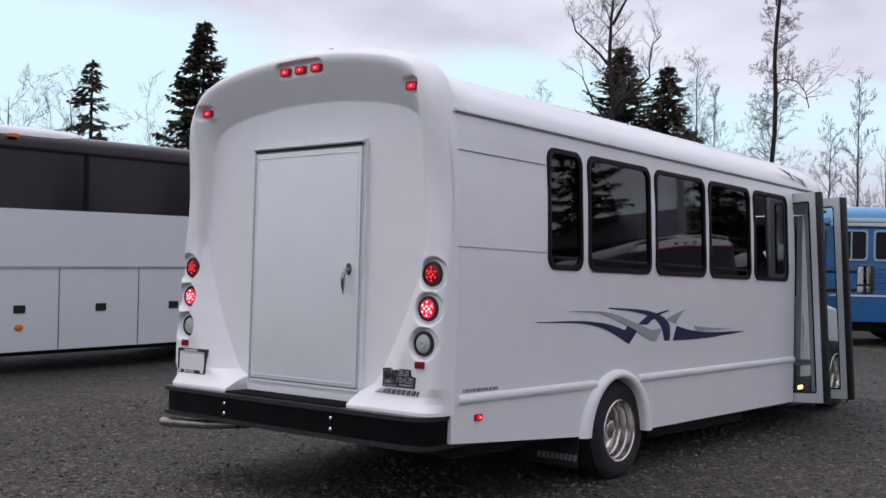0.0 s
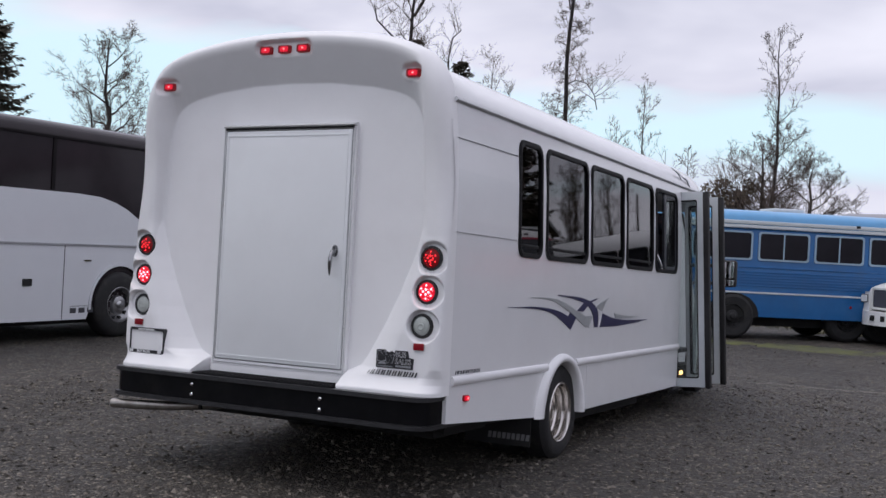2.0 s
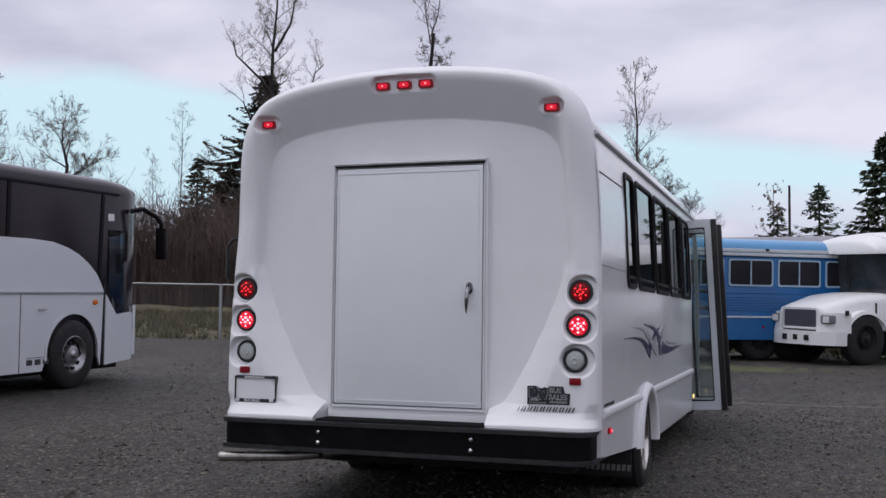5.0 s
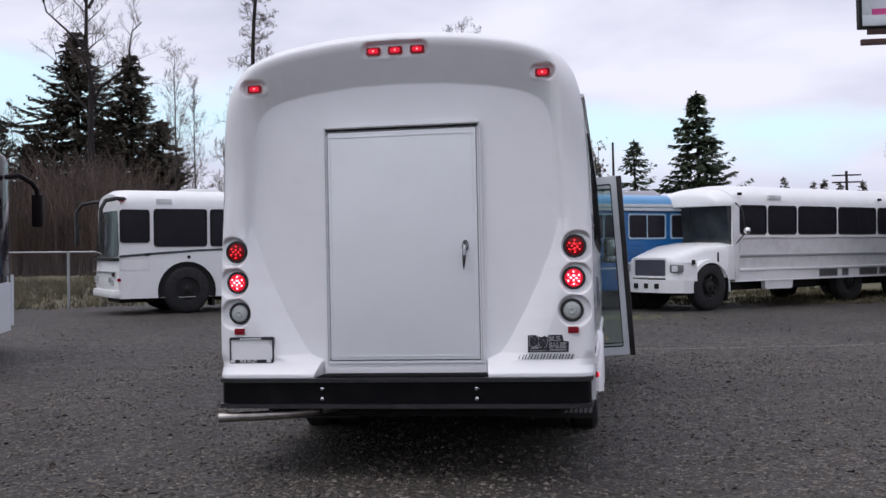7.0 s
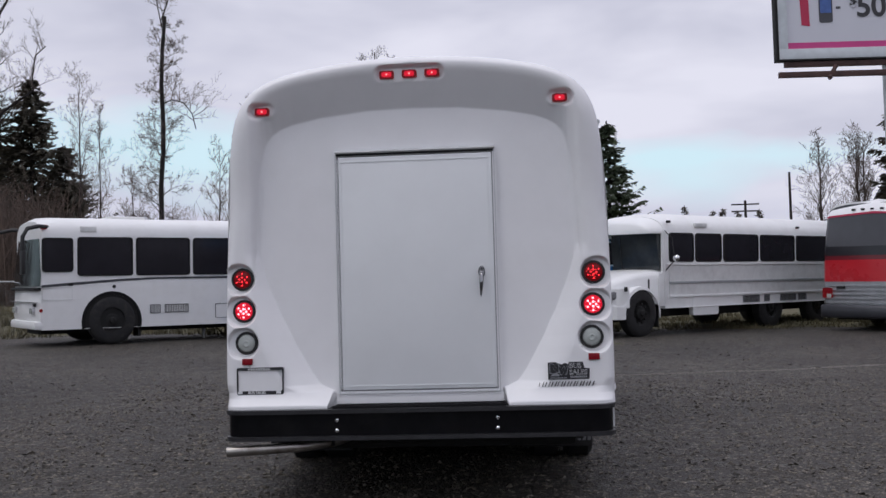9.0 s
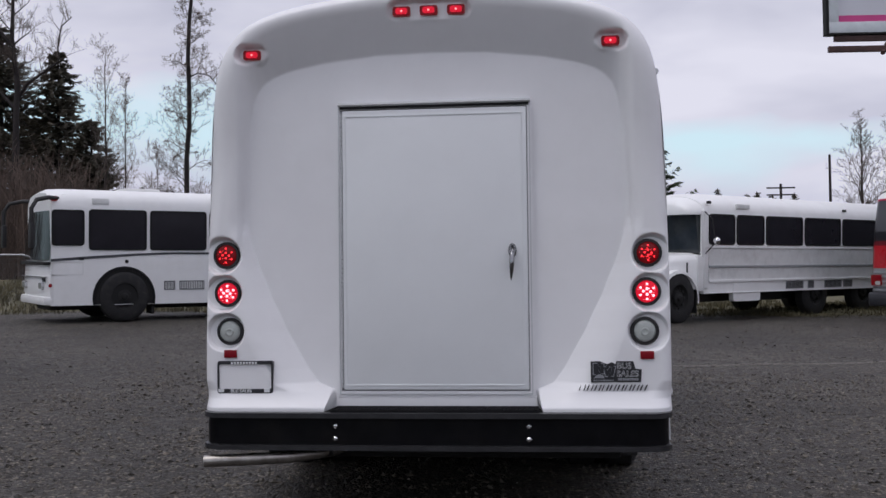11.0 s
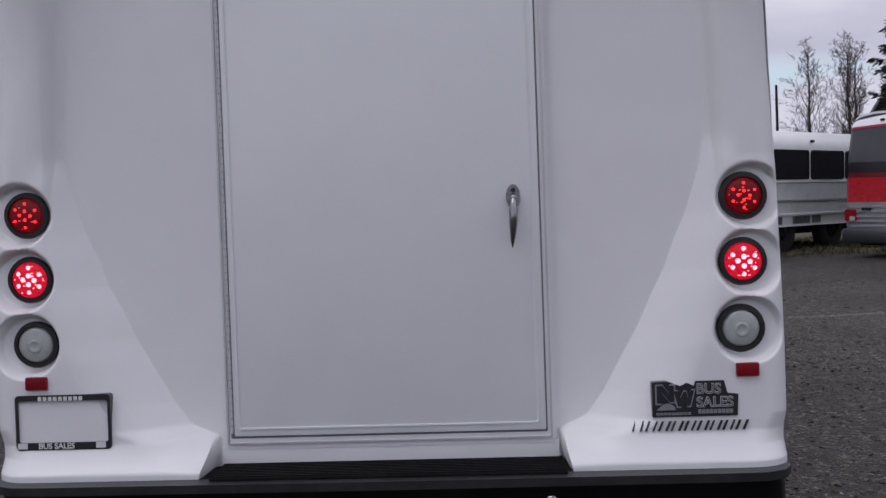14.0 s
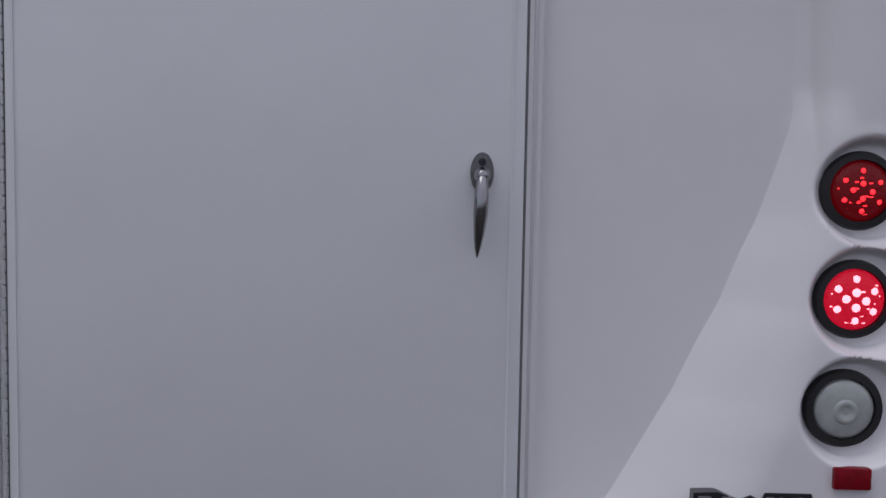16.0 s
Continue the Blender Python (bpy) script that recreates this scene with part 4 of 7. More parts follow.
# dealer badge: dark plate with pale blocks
BY = min(face_y(0.83, 0.95), face_y(1.05, 0.95)) - 0.004
badge = part("dealer_badge", Geo().prism([(0.815, 0.893), (1.068, 0.893), (1.072, 0.958), (1.04, 0.962), (1.03, 1.0), (0.945, 1.0), (0.94, 0.985), (0.92, 0.995), (0.9, 0.985), (0.86, 1.0), (0.815, 0.998)], BY, BY + 0.03, "y"), M["ink"], bus, "black and silver dealer badge")
g = Geo()
for row in (letter_rings(9, 0.95, 1.055, 0.902, 0.914, BY - 0.001, 0.0), letter_rings(9, 0.825, 0.93, 0.899, 0.906, BY - 0.001, 0.0)):
    g.add(row.v, row.f)
dark = Geo()
for figure in ([(0.824, 0.930), (0.842, 0.930), (0.842, 0.968), (0.868, 0.934), (0.884, 0.934), (0.884, 0.992), (0.867, 0.992), (0.867, 0.962), (0.846, 0.992), (0.824, 0.992)], [(0.874, 0.974), (0.892, 0.974), (0.898, 0.950), (0.908, 0.972), (0.917, 0.972), (0.922, 0.950), (0.932, 0.976), (0.944, 0.976), (0.930, 0.922), (0.919, 0.922), (0.911, 0.944), (0.900, 0.920), (0.888, 0.920)]):
    g.prism(figure, BY - 0.003, BY + 0.005)
    c = Vector((sum(p[0] for p in figure), sum(p[1] for p in figure))) / len(figure)
    dark.prism([(c[0] + (p[0] - c[0]) * 0.86 , c[1] + (p[1] - c[1]) * 0.86) for p in figure], BY - 0.0045, BY + 0.004)
g.prism([(0.828, 0.914), (0.884, 0.914), (0.880, 0.926), (0.862, 0.934), (0.846, 0.930)], BY - 0.005, BY + 0.005)
tagged(part("badge_figure", dark, M["ink"], badge, "black angular figures"), kind="stuff")
tagged(part("badge_pattern", g, M["frame_grey"], badge, "pale silver blocks"), kind="stuff")

def lettering(words, size, x, y, z, material, parent, label, fat=0.016):
    txt = bpy.data.curves.new("lettering", "FONT")
    txt.body, txt.size, txt.extrude, txt.offset = words, size, 0.001, size * fat
    ob = new("lettering", txt)
    ob.matrix_world = pose(x, y - 0.0015, z, 90, 0, -1.49)
    txt.materials.append(material)
    ob.parent = parent
    ob["label"] = label


for words, z in (("BUS", 0.962), ("SALES", 0.922)):
    lettering(words, 0.043, 0.946, BY - 0.001, z, M["badge_letter"], badge, "pale silver outline of the letters", 0.028)
    lettering(words, 0.043, 0.946, BY - 0.0025, z, M["ink"], badge, "black letters", -0.02)

# --- licence plate frame, blank ---
PY = -0.036
plate = part("plate_frame", Geo().ring(rrect(-1.152, -0.850, 0.837, 1.008, 0.012, 3), rrect(-1.143, -0.859, 0.860, 0.990, 0.008, 3), PY - 0.013, PY + 0.05, "y"), M["ink"], bus, "black licence plate frame")
part("plate", Geo().box(-1.146, -0.856, PY, PY + 0.04, 0.852, 0.998), M["plate_white"], plate, "blank white plate")
g = letter_bars(9, -1.08, -0.934, 0.991, 1.003, PY - 0.0135, 0.0, 0.35)
g.box(-1.146, -1.116, PY - 0.015, PY + 0.02, 0.842, 0.860).box(-0.898, -0.868, PY - 0.015, PY + 0.02, 0.842, 0.860)
lettering("BUS SALES", 0.025, -1.08, PY - 0.014, 0.842, M["plate_white"], plate, "white letters on the frame")
tagged(part("frame_mark", g, M["plate_white"], plate, "small pale bars on the frame"), kind="stuff")

# --- tail lamps ---
def tail_lamp(x, z, kind, hot):
    y = float(rear_depth(np.array(x * 0.97), np.array(z), np.array(0.12))) + (0.040 if x > 0 else 0.050)
    lamp = part("tail_lamp", Geo().lathe([(0.0, 0.012), (0.071, 0.012), (0.074, -0.004), (0.070, -0.016), (0.058, -0.018), (0.056, -0.006), (0.0, -0.006)], (x, y, z), "y", 36), M["black_rubber"], bus, "round lamp in a black rubber ring")
    lens = [(0.0, -0.024), (0.02, -0.0235), (0.04, -0.021), (0.052, -0.016), (0.057, -0.008)]
    if kind == "clear":
        part("lens", Geo().lathe(lens, (x, y, z), "y", 36), M["lens_clear"], lamp, "frosted white reversing lens", smooth=60)
        part("bulb", Geo().lathe([(0.0, -0.0235), (0.010, -0.0240), (0.0135, -0.0262), (0.0185, -0.0268), (0.023, -0.0245), (0.024, -0.02)], (x, y, z - 0.004), "y", 24), M["lens_clear"], lamp, smooth=60)
        return
    part("lens", Geo().lathe(lens, (x, y, z), "y", 36), M["lens_lit" if hot else "lens_red"], lamp, "red lens", smooth=60)
    facets = random.Random(int(x * 1000) + 7)
    for i in range(16):
        # glints on the moulded lens facets, drawn as small glowing boxes
        a, rr = facets.uniform(0, 6.283), 0.046 * math.sqrt(facets.uniform(0.05, 1))
        dx, dz, sag = rr * math.cos(a), rr * math.sin(a), 0.0045 * (rr / 0.04) ** 2
        part("lens_facet", Geo().box(x + dx - 0.0035, x + dx + 0.0035, y + sag - 0.0248, y + sag - 0.012, z + dz - 0.0014, z + dz + 0.0014), M["led" if not hot else "led_hot"], lamp)
    for dx, dz in ((0.0, 0.037), (-0.031, 0.019), (0.0, 0.0135), (0.032, 0.016), (-0.0175, 0.0015), (0.0175, -0.0015), (-0.032, -0.017), (0.0, -0.014), (0.031, -0.020), (0.0, -0.037)):
        sag = 0.0045 * (math.hypot(dx, dz) / 0.04) ** 2
        part("led", Geo().lathe([(0.0, -0.0275), (0.0036, -0.0268), (0.0056 if not hot else 0.0085, -0.024), (0.0058 if not hot else 0.009, -0.012)], (x + dx, y + sag, z + dz), "y", 8), M["led_hot" if hot else "led"], lamp)


for lx, lz in LAMPS:
    tail_lamp(lx, lz, "clear" if lz < 1.3 else "red", 1.3 < lz < 1.45)
    # reflectors below the lamps
for rx, rz in ((-1.081, 1.045), (1.101, 1.031)):
    part("reflector", Geo().box(rx - 0.034, rx + 0.034, face_y(rx, rz) - 0.012, face_y(rx, rz) + 0.012, rz - 0.02, rz + 0.02, 0.004), M["reflector"], bus, "small red reflector")

for mx, mz in ((-0.966, 2.646), (0.943, 2.659), (-0.149, 2.848), (-0.004, 2.849), (0.141, 2.849)):
    y = cap_y(mx if abs(mx) > 0.5 else 0.0, mz) + 0.014
    base = part("marker_lamp", Geo().prism(rrect(mx - 0.047, mx + 0.047, mz - 0.025, mz + 0.025, 0.012, 4), y - 0.012, y + 0.05, "y"), M["lens_red"], bus, "small red clearance lamp, lit")
    part("lamp_glow", Geo().lathe([(0.0, -0.021), (0.005, -0.020), (0.007, -0.012)], (mx, y, mz), "y", 14), M["lamp_centre"], base)
    part("lens", Geo().prism(rrect(mx - 0.032, mx + 0.032, mz - 0.017, mz + 0.017, 0.012, 4), y - 0.016, y, "y"), M["lens_lit"], base, "lit red lens")
marker = part("side_marker", Geo().prism(rrect(0.318, 0.392, 0.698, 0.737, 0.012, 3), HALF - 0.002, HALF + 0.010, "x"), M["lens_red"], bus, "small red side marker lamp, lit")
part("lens", Geo().prism(rrect(0.330, 0.380, 0.704, 0.731, 0.010, 3), HALF + 0.008, HALF + 0.020, "x"), M["lens_lit"], marker, "lit red lens")
part("lamp_glow", Geo().lathe([(0.0, 0.024), (0.006, 0.023), (0.008, 0.018)], (HALF, 0.357, 0.717), "x", 12), M["lamp_centre"], marker)

# --- rear emergency door ---
DX0, DX1, DZ0, DZ1 = -0.486, 0.500, 0.846, 2.338
door = part("rear_door", Geo().box(DX0, DX1, 0.048, 0.085, DZ0, DZ1, 0.006), M["door_white"], bus, "plain white rear door, closed")
fr_o, fr_i = rrect(DX0 - 0.036, DX1 + 0.03, DZ0 - 0.042, DZ1 + 0.03, 0.004, 1), rrect(DX0 - 0.012, DX1 + 0.005, DZ0 - 0.007, DZ1 + 0.006, 0.003, 1)
part("door_frame", Geo().ring(fr_o, fr_i, 0.058, 0.095, "y"), M["white"], door, "white metal door frame")
part("door_frame", Geo().ring(rrect(DX0 - 0.024, DX1 + 0.02, DZ0 - 0.026, DZ1 + 0.018, 0.003, 1), rrect(DX0 - 0.018, DX1 + 0.014, DZ0 - 0.02, DZ1 + 0.012, 0.003, 1), 0.052, 0.08, "y"), M["alu_frame"], door, "thin grey seal line")
part("door_seal", Geo().ring(rrect(DX0 - 0.012, DX1 + 0.005, DZ0 - 0.007, DZ1 + 0.006, 0.003, 1), rrect(DX0 - 0.001, DX1 + 0.001, DZ0 - 0.001, DZ1 + 0.001, 0.003, 1), 0.058, 0.09, "y"), M["seam_grey"], door, "grey rubber seal")
part("skin_edge", Geo().ring(rrect(DX0 + 0.014, DX1 - 0.022, DZ0 + 0.022, DZ1 - 0.03, 0.004, 1), rrect(DX0 + 0.019, DX1 - 0.027, DZ0 + 0.027, DZ1 - 0.035, 0.004, 1), 0.045, 0.06, "y"), M["door_white"], door, "pressed line in the door skin")
part("drip_rail", Geo().prism([(0.09, DZ1 + 0.02), (0.04, DZ1 + 0.022), (0.035, DZ1 + 0.03), (0.04, DZ1 + 0.036), (0.09, DZ1 + 0.05)], DX0 - 0.021, DX1 + 0.022, "x"), M["alu_frame"], door, "grey drip rail over the door")
# black strip drawn in for the shadow gap beneath the drip rail
part("top_seal", Geo().box(DX0 - 0.012, DX1 + 0.012, 0.046, 0.08, DZ1 + 0.009, DZ1 + 0.021), M["seal"], door, "dark strip for the shadow gap under the drip rail")
knuckles = []
z = DZ0 + 0.01
while z < DZ1 - 0.02:
    knuckles += [(0.002, z), (0.0042, z + 0.001), (0.0042, z + 0.0205), (0.002, z + 0.0215)]
    z += 0.0245
g = Geo().lathe(knuckles, (DX0 - 0.006, 0.05, 0), "z", 7)
part("piano_hinge", g, M["alu_frame"], door, "long piano hinge", smooth=0)
# chrome drop handle
hx, hz = 0.42, 1.576
oval = np.linspace(0, 6.283, 29)[:-1]
h = part("door_handle", Geo().prism([(hx + 0.022 * math.cos(a), hz + 0.038 * math.sin(a)) for a in oval], 0.040, 0.05, "y").prism([(hx + 0.017 * math.cos(a), hz + 0.032 * math.sin(a)) for a in oval], 0.035, 0.042, "y"), M["handle_chrome"], door, "chrome drop handle")
part("lock_barrel", Geo().lathe([(0.0, -0.006), (0.006, -0.006), (0.0075, -0.004), (0.008, 0.002)], (hx, 0.035, hz + 0.020), "y", 16), M["ink"], h, "dark lock barrel", smooth=40)
part("pivot", Geo().lathe([(0.0, -0.034), (0.006, -0.0335), (0.010, -0.031), (0.0125, -0.026), (0.0125, -0.018), (0.015, -0.014), (0.0165, -0.006), (0.016, 0.0)], (hx, 0.036, hz - 0.006), "y", 24), M["handle_chrome"], h, smooth=40)
pts = [(hx, 0.016, hz - 0.004), (hx - 0.001, 0.004, hz - 0.022), (hx - 0.002, -0.001, hz - 0.045), (hx - 0.003, -0.002, hz - 0.075), (hx - 0.005, 0.001, hz - 0.11), (hx - 0.007, 0.006, hz - 0.138), (hx - 0.008, 0.008, hz - 0.158)]
part("lever", Geo().tube(pts, [0.010, 0.0115, 0.0135, 0.0135, 0.0105, 0.0065, 0.0012], 12), M["handle_chrome"], h, "pointed chrome lever", smooth=60)

# --- bumper ---
def bumper_bar(z0, z1, out, x1):
    """Bar across the rear, bent round the corners."""
    path = [(-x1, 0.42), (-x1, 0.0 - out + 0.10), (-x1 + 0.03, -out + 0.04), (-x1 + 0.09, -out + 0.006), (-x1 + 0.2, -out), (0, -out - 0.01), (x1 - 0.2, -out), (x1 - 0.09, -out + 0.006), (x1 - 0.03, -out + 0.04), (x1, -out + 0.10), (x1, 0.42)]
    g = Geo()
    n = len(path)
    for z in (z0, z0 + 0.008, z1 - 0.008, z1):
        g.v += [(x, y, z) for x, y in path]
    g.v += [(x * 0.93, max(y, -out + 0.05) + 0.02, z1) for x, y in path] + [(x * 0.93, max(y, -out + 0.05) + 0.02, z0) for x, y in path]
    for j in range(3):
        g.f += [(j * n + i, j * n + i + 1, (j + 1) * n + i + 1, (j + 1) * n + i) for i in range(n - 1)]
    g.f += [(3 * n + i, 3 * n + i + 1, 4 * n + i + 1, 4 * n + i) for i in range(n - 1)]
    g.f += [(i, 5 * n + i, 5 * n + i + 1, i + 1) for i in range(n - 1)]
    return g


bumper = part("rear_bumper", bumper_bar(0.578, 0.728, 0.142, 1.203), M["bumper"], bus, "black steel rear bumper with rubber strip")
part("rubber_strip", bumper_bar(0.720, 0.746, 0.166, 1.216), M["lip_rubber"], bumper, "upper black rubber lip", smooth=40)
part("rubber_strip", bumper_bar(0.556, 0.582, 0.166, 1.216), M["lip_rubber"], bumper, "lower black rubber lip", smooth=40)
g = Geo().box(-0.53, 0.55, -0.13, 0.12, 0.742, 0.756, 0.006).box(-1.17, 1.17, -0.12, 0.2, 0.728, 0.744)
for i in range(9):
    g.box(-0.525, 0.545, -0.124 + i * 0.022, -0.115 + i * 0.022, 0.750, 0.760, 0.002)
part("step_tread", g, M["tread_rubber"], bumper, "ribbed black step tread")
part("sill_panel", Geo().box(-0.53, 0.54, 0.06, 0.10, 0.745, 0.812, 0.004), M["white"], bus, "white sill under the door")
for bx in (-0.498, 0.497):
    for bz in (0.614, 0.680):
        part("bolt", Geo().lathe([(0.0, -0.012), (0.008, -0.011), (0.013, -0.006), (0.014, 0.002)], (bx, -0.152, bz), "y", 12), M["chrome"], bumper, "bright bolt head")
part("exhaust_pipe", Geo().tube([(-1.20, -0.125, 0.490), (-1.0, -0.12, 0.499), (-0.75, -0.10, 0.511), (-0.55, 0.04, 0.525), (-0.45, 0.6, 0.52), (-0.5, 1.4, 0.5)], [0.032] * 6, 14, cap=False).tube([(-1.19, -0.125, 0.490), (-1.0, -0.12, 0.499)], [0.027, 0.027], 14, cap=True), M["steel"], bus, "sooty steel exhaust tail pipe", smooth=60)
part("pipe_hanger", Geo().box(-0.57, -0.54, 0.0, 0.02, 0.5, 0.57, 0.004), M["under"], bus)

# --- wheels ---
def bus_wheel(x, y, z, sx, r=0.354, w=0.215, dual=False):
    tyre_prof = [(0.215, -w / 2 + 0.01), (0.25, -w / 2), (0.31, -w / 2 - 0.004), (r - 0.022, -w / 2 + 0.012), (r, -w / 2 + 0.035), (r, w / 2 - 0.035), (r - 0.022, w / 2 - 0.012), (0.31, w / 2 + 0.004), (0.25, w / 2), (0.215, w / 2 - 0.01)]
    wh = thing("wheel", "", "")
    wh.parent = bus
    wh.location = (x, y, z)
    for o in ([0, -sx * 0.27] if dual else [0]):
        part("tyre", Geo().lathe(tyre_prof, (o, 0, 0), "x", 44), M["tyre"], wh, "worn black tyre", smooth=40)
    d = sx
    rim = [(0.215, -d * 0.09), (0.222, d * 0.088), (0.226, d * 0.100), (0.219, d * 0.106), (0.210, d * 0.100), (0.205, d * 0.084), (0.203, d * 0.058), (0.194, d * 0.052), (0.190, d * 0.044), (0.188, d * 0.004), (0.181, -d * 0.002), (0.177, -d * 0.012), (0.174, -d * 0.050), (0.164, -d * 0.062), (0.150, -d * 0.064), (0.132, -d * 0.054), (0.116, -d * 0.044), (0.096, -d * 0.042), (0.082, -d * 0.036), (0.075, -d * 0.02), (0.073, d * 0.022), (0.066, d * 0.034), (0.052, d * 0.040), (0.0, d * 0.042)]
    part("rim", Geo().lathe(rim, (0, 0, 0), "x", 56), M["rim_steel"], wh, "polished steel rim", smooth=28)
    for i in range(8):
        a = 2 * math.pi * i / 8 + 0.2
        part("hand_hole", Geo().lathe([(0.0, 0.0), (0.017, 0.0), (0.017, d * 0.006), (0.0, d * 0.006)], (-d * 0.068, 0.15 * math.cos(a), 0.15 * math.sin(a)), "x", 12), M["under"], wh)
        b = a + math.pi / 8
        part("lug_nut", Geo().lathe([(0.0, d * 0.03), (0.010, d * 0.03), (0.0115, d * 0.01), (0.0115, 0.0)], (-d * 0.046, 0.105 * math.cos(b), 0.105 * math.sin(b)), "x", 6), M["chrome"], wh)


for sx in (1, -1):
    bus_wheel(sx * 1.095, 2.10, 0.485, sx, dual=True)
    bus_wheel(sx * 0.98, 6.95, 0.655, sx)
    flap = part("mud_flap", Geo().box(sx * 0.66, sx * 1.18, 1.56, 1.572, 0.275, 0.62, 0.004), M["black_rubber"], bus, "black rubber mud flap")
    g = Geo()
    for i in range(9):
        a = sx * 1.015 - 0.165 + i * 0.037
        g.prism([(a, 0.318), (a + 0.026, 0.318), (a + 0.032, 0.362), (a + 0.006, 0.362)], 1.556, 1.562, "y")
    part("flap_marks", g, M["flap_mark"], flap, "row of pale raised bars")
    part("wheel_housing", Geo().box(sx * 0.72, sx * 1.16, 1.64, 2.56, 0.93, 0.96), M["under"], bus)

# --- open folding entry doors ---
def door_leaf(y, turn, label):
    leaf = thing("entry_door_leaf", "", "")
    leaf.parent = bus
    leaf.matrix_local = Matrix.Translation((1.215, y, 0.475)) @ pose(0, 0, -0.475, 0, -3.2, 0) @ pose(0, 0, 0, 0, 0, turn)
    leaf["label"] = label
    z0, z1, w = 0.475, 2.445, 0.345
    o, i = rrect(0.0, w, z0, z1, 0.008, 2), [(a, b) for a, b in rrect(0.022, w - 0.065, z0 + 0.09, z1 - 0.085, 0.02, 2)]
    part("leaf_frame", Geo().ring(o, i, -0.018, 0.018, "y"), M["cream"], leaf, "pale grey aluminium door frame")
    gl = part("glass", Geo().prism(rrect(0.02, w - 0.06, z0 + 0.085, z1 - 0.08, 0.02, 2), -0.004, 0.003, "y"), M["glass_grey"], leaf, "clear door glass")
    gl.visible_shadow = False
    part("glass_gasket", Geo().ring(rrect(0.022, w - 0.063, z0 + 0.088, z1 - 0.083, 0.02, 2), rrect(0.045, w - 0.073, z0 + 0.1, z1 - 0.095, 0.02, 2), -0.021, 0.021, "y"), M["seal"], leaf)
    part("rubber_edge", Geo().box(w, w + 0.055, -0.028, 0.028, z0 - 0.01, z1 - 0.005, 0.01), M["black_rubber"], leaf, "thick black rubber edge")
    part("hinge_post", Geo().tube([(-0.01, 0, z0), (-0.01, 0, z1)], 0.016, 8), M["alu_frame"], leaf)
    return leaf


door_leaf(5.37, -8, "pale grey folding door leaf swung outwards")
door_leaf(6.0, -4, "pale grey folding door leaf swung outwards")
part("door_header", Geo().box(1.0, 1.19, DOOR0, DOOR1, DOORZ1, DOORZ1 + 0.03), M["seal"], bus, "black header above the entry")
part("door_jamb", Geo().box(1.13, 1.185, DOOR0 - 0.002, DOOR0 + 0.03, 0.5, DOORZ1, 0.004), M["seal"], bus, "black rubber door jamb")
part("grab_rail", Geo().tube([(1.0, DOOR0 + 0.06, 0.9), (1.0, DOOR0 + 0.06, 1.7), (0.9, DOOR0 + 0.04, 1.9)], 0.014, 8), M["chrome"], bus, "polished grab rail")
part("entry_panel", Geo().box(0.42, 0.46, DOOR0, DOOR1, 0.66, 1.5), M["liner"], bus, "grey panel beside the entry steps")

# --- cutaway cab in front ---
g = Geo()
nose = [(0.9, 0.55), (0.98, 0.75), (1.0, 1.1), (0.97, 1.35), (0.8, 1.43), (-0.8, 1.43), (-0.97, 1.35), (-1.0, 1.1), (-0.98, 0.75), (-0.9, 0.55)]
for y, s, dz in ((FRONT + 0.05, 1.0, 0.06), (FRONT + 0.75, 0.99, 0.03), (FRONT + 1.5, 0.97, -0.07), (FRONT + 1.72, 0.92, -0.16)):
    g.v += [(x * s, y, z + (dz if z > 0.9 else 0)) for x, z in nose]
n = len(nose)
g.f += [(j * n + i, j * n + (i + 1) % n, (j + 1) * n + (i + 1) % n, (j + 1) * n + i) for j in range(3) for i in range(n)] + [tuple(range(n)), tuple(range(4 * n - 1, 3 * n - 1, -1))]
part("cab_nose", g, M["white"], bus, "white van bonnet and wings", smooth=50)
g = Geo()
for y, hw, z in ((FRONT + 0.75, 0.93, 1.44), (FRONT + 0.05, 1.0, 2.3)):
    g.v += [(-hw, y, z), (hw, y, z), (hw, y - 0.02, z - 0.02), (-hw, y - 0.02, z - 0.02)]
g.f += [(0, 1, 5, 4), (3, 7, 6, 2), (0, 4, 7, 3), (1, 2, 6, 5), (0, 3, 2, 1), (4, 5, 6, 7)]
part("windscreen", g, M["glass_dark"], bus, "tinted windscreen")
for sx in (1, -1):
    part("cab_door", Geo().prism([(FRONT, 0.6), (FRONT + 0.72, 0.6), (FRONT + 0.72, 1.43), (FRONT + 0.1, 2.3), (FRONT, 2.3)], sx * 0.93, sx * 0.985, "x"), M["white"], bus, "white cab door")
# roof cap front slope
g = Geo()
ringf = [(x, roof_z(z)) for x, z in OUT[::-1].tolist() if z > 2.35]
ringf = ringf + [(-x, z) for x, z in ringf[::-1][1:]]
stages = ((FRONT, 1.0, 0.0), (FRONT + 0.12, 0.985, -0.02), (FRONT + 0.25, 0.955, -0.08), (FRONT + 0.36, 0.9, -0.18), (FRONT + 0.4, 0.85, -0.3))
for y, s, dz in stages:
    g.v += [(x * s, y, 2.3 + (z - 2.3) * (1 + dz)) for x, z in ringf]
n = len(ringf)
g.f += [(j * n + i, j * n + i + 1, (j + 1) * n + i + 1, (j + 1) * n + i) for j in range(len(stages) - 1) for i in range(n - 1)] + [tuple(range((len(stages) - 1) * n, len(stages) * n))]
part("front_cap", g, M["white"], bus, "white moulded front roof cap", smooth=60)
g = Geo()
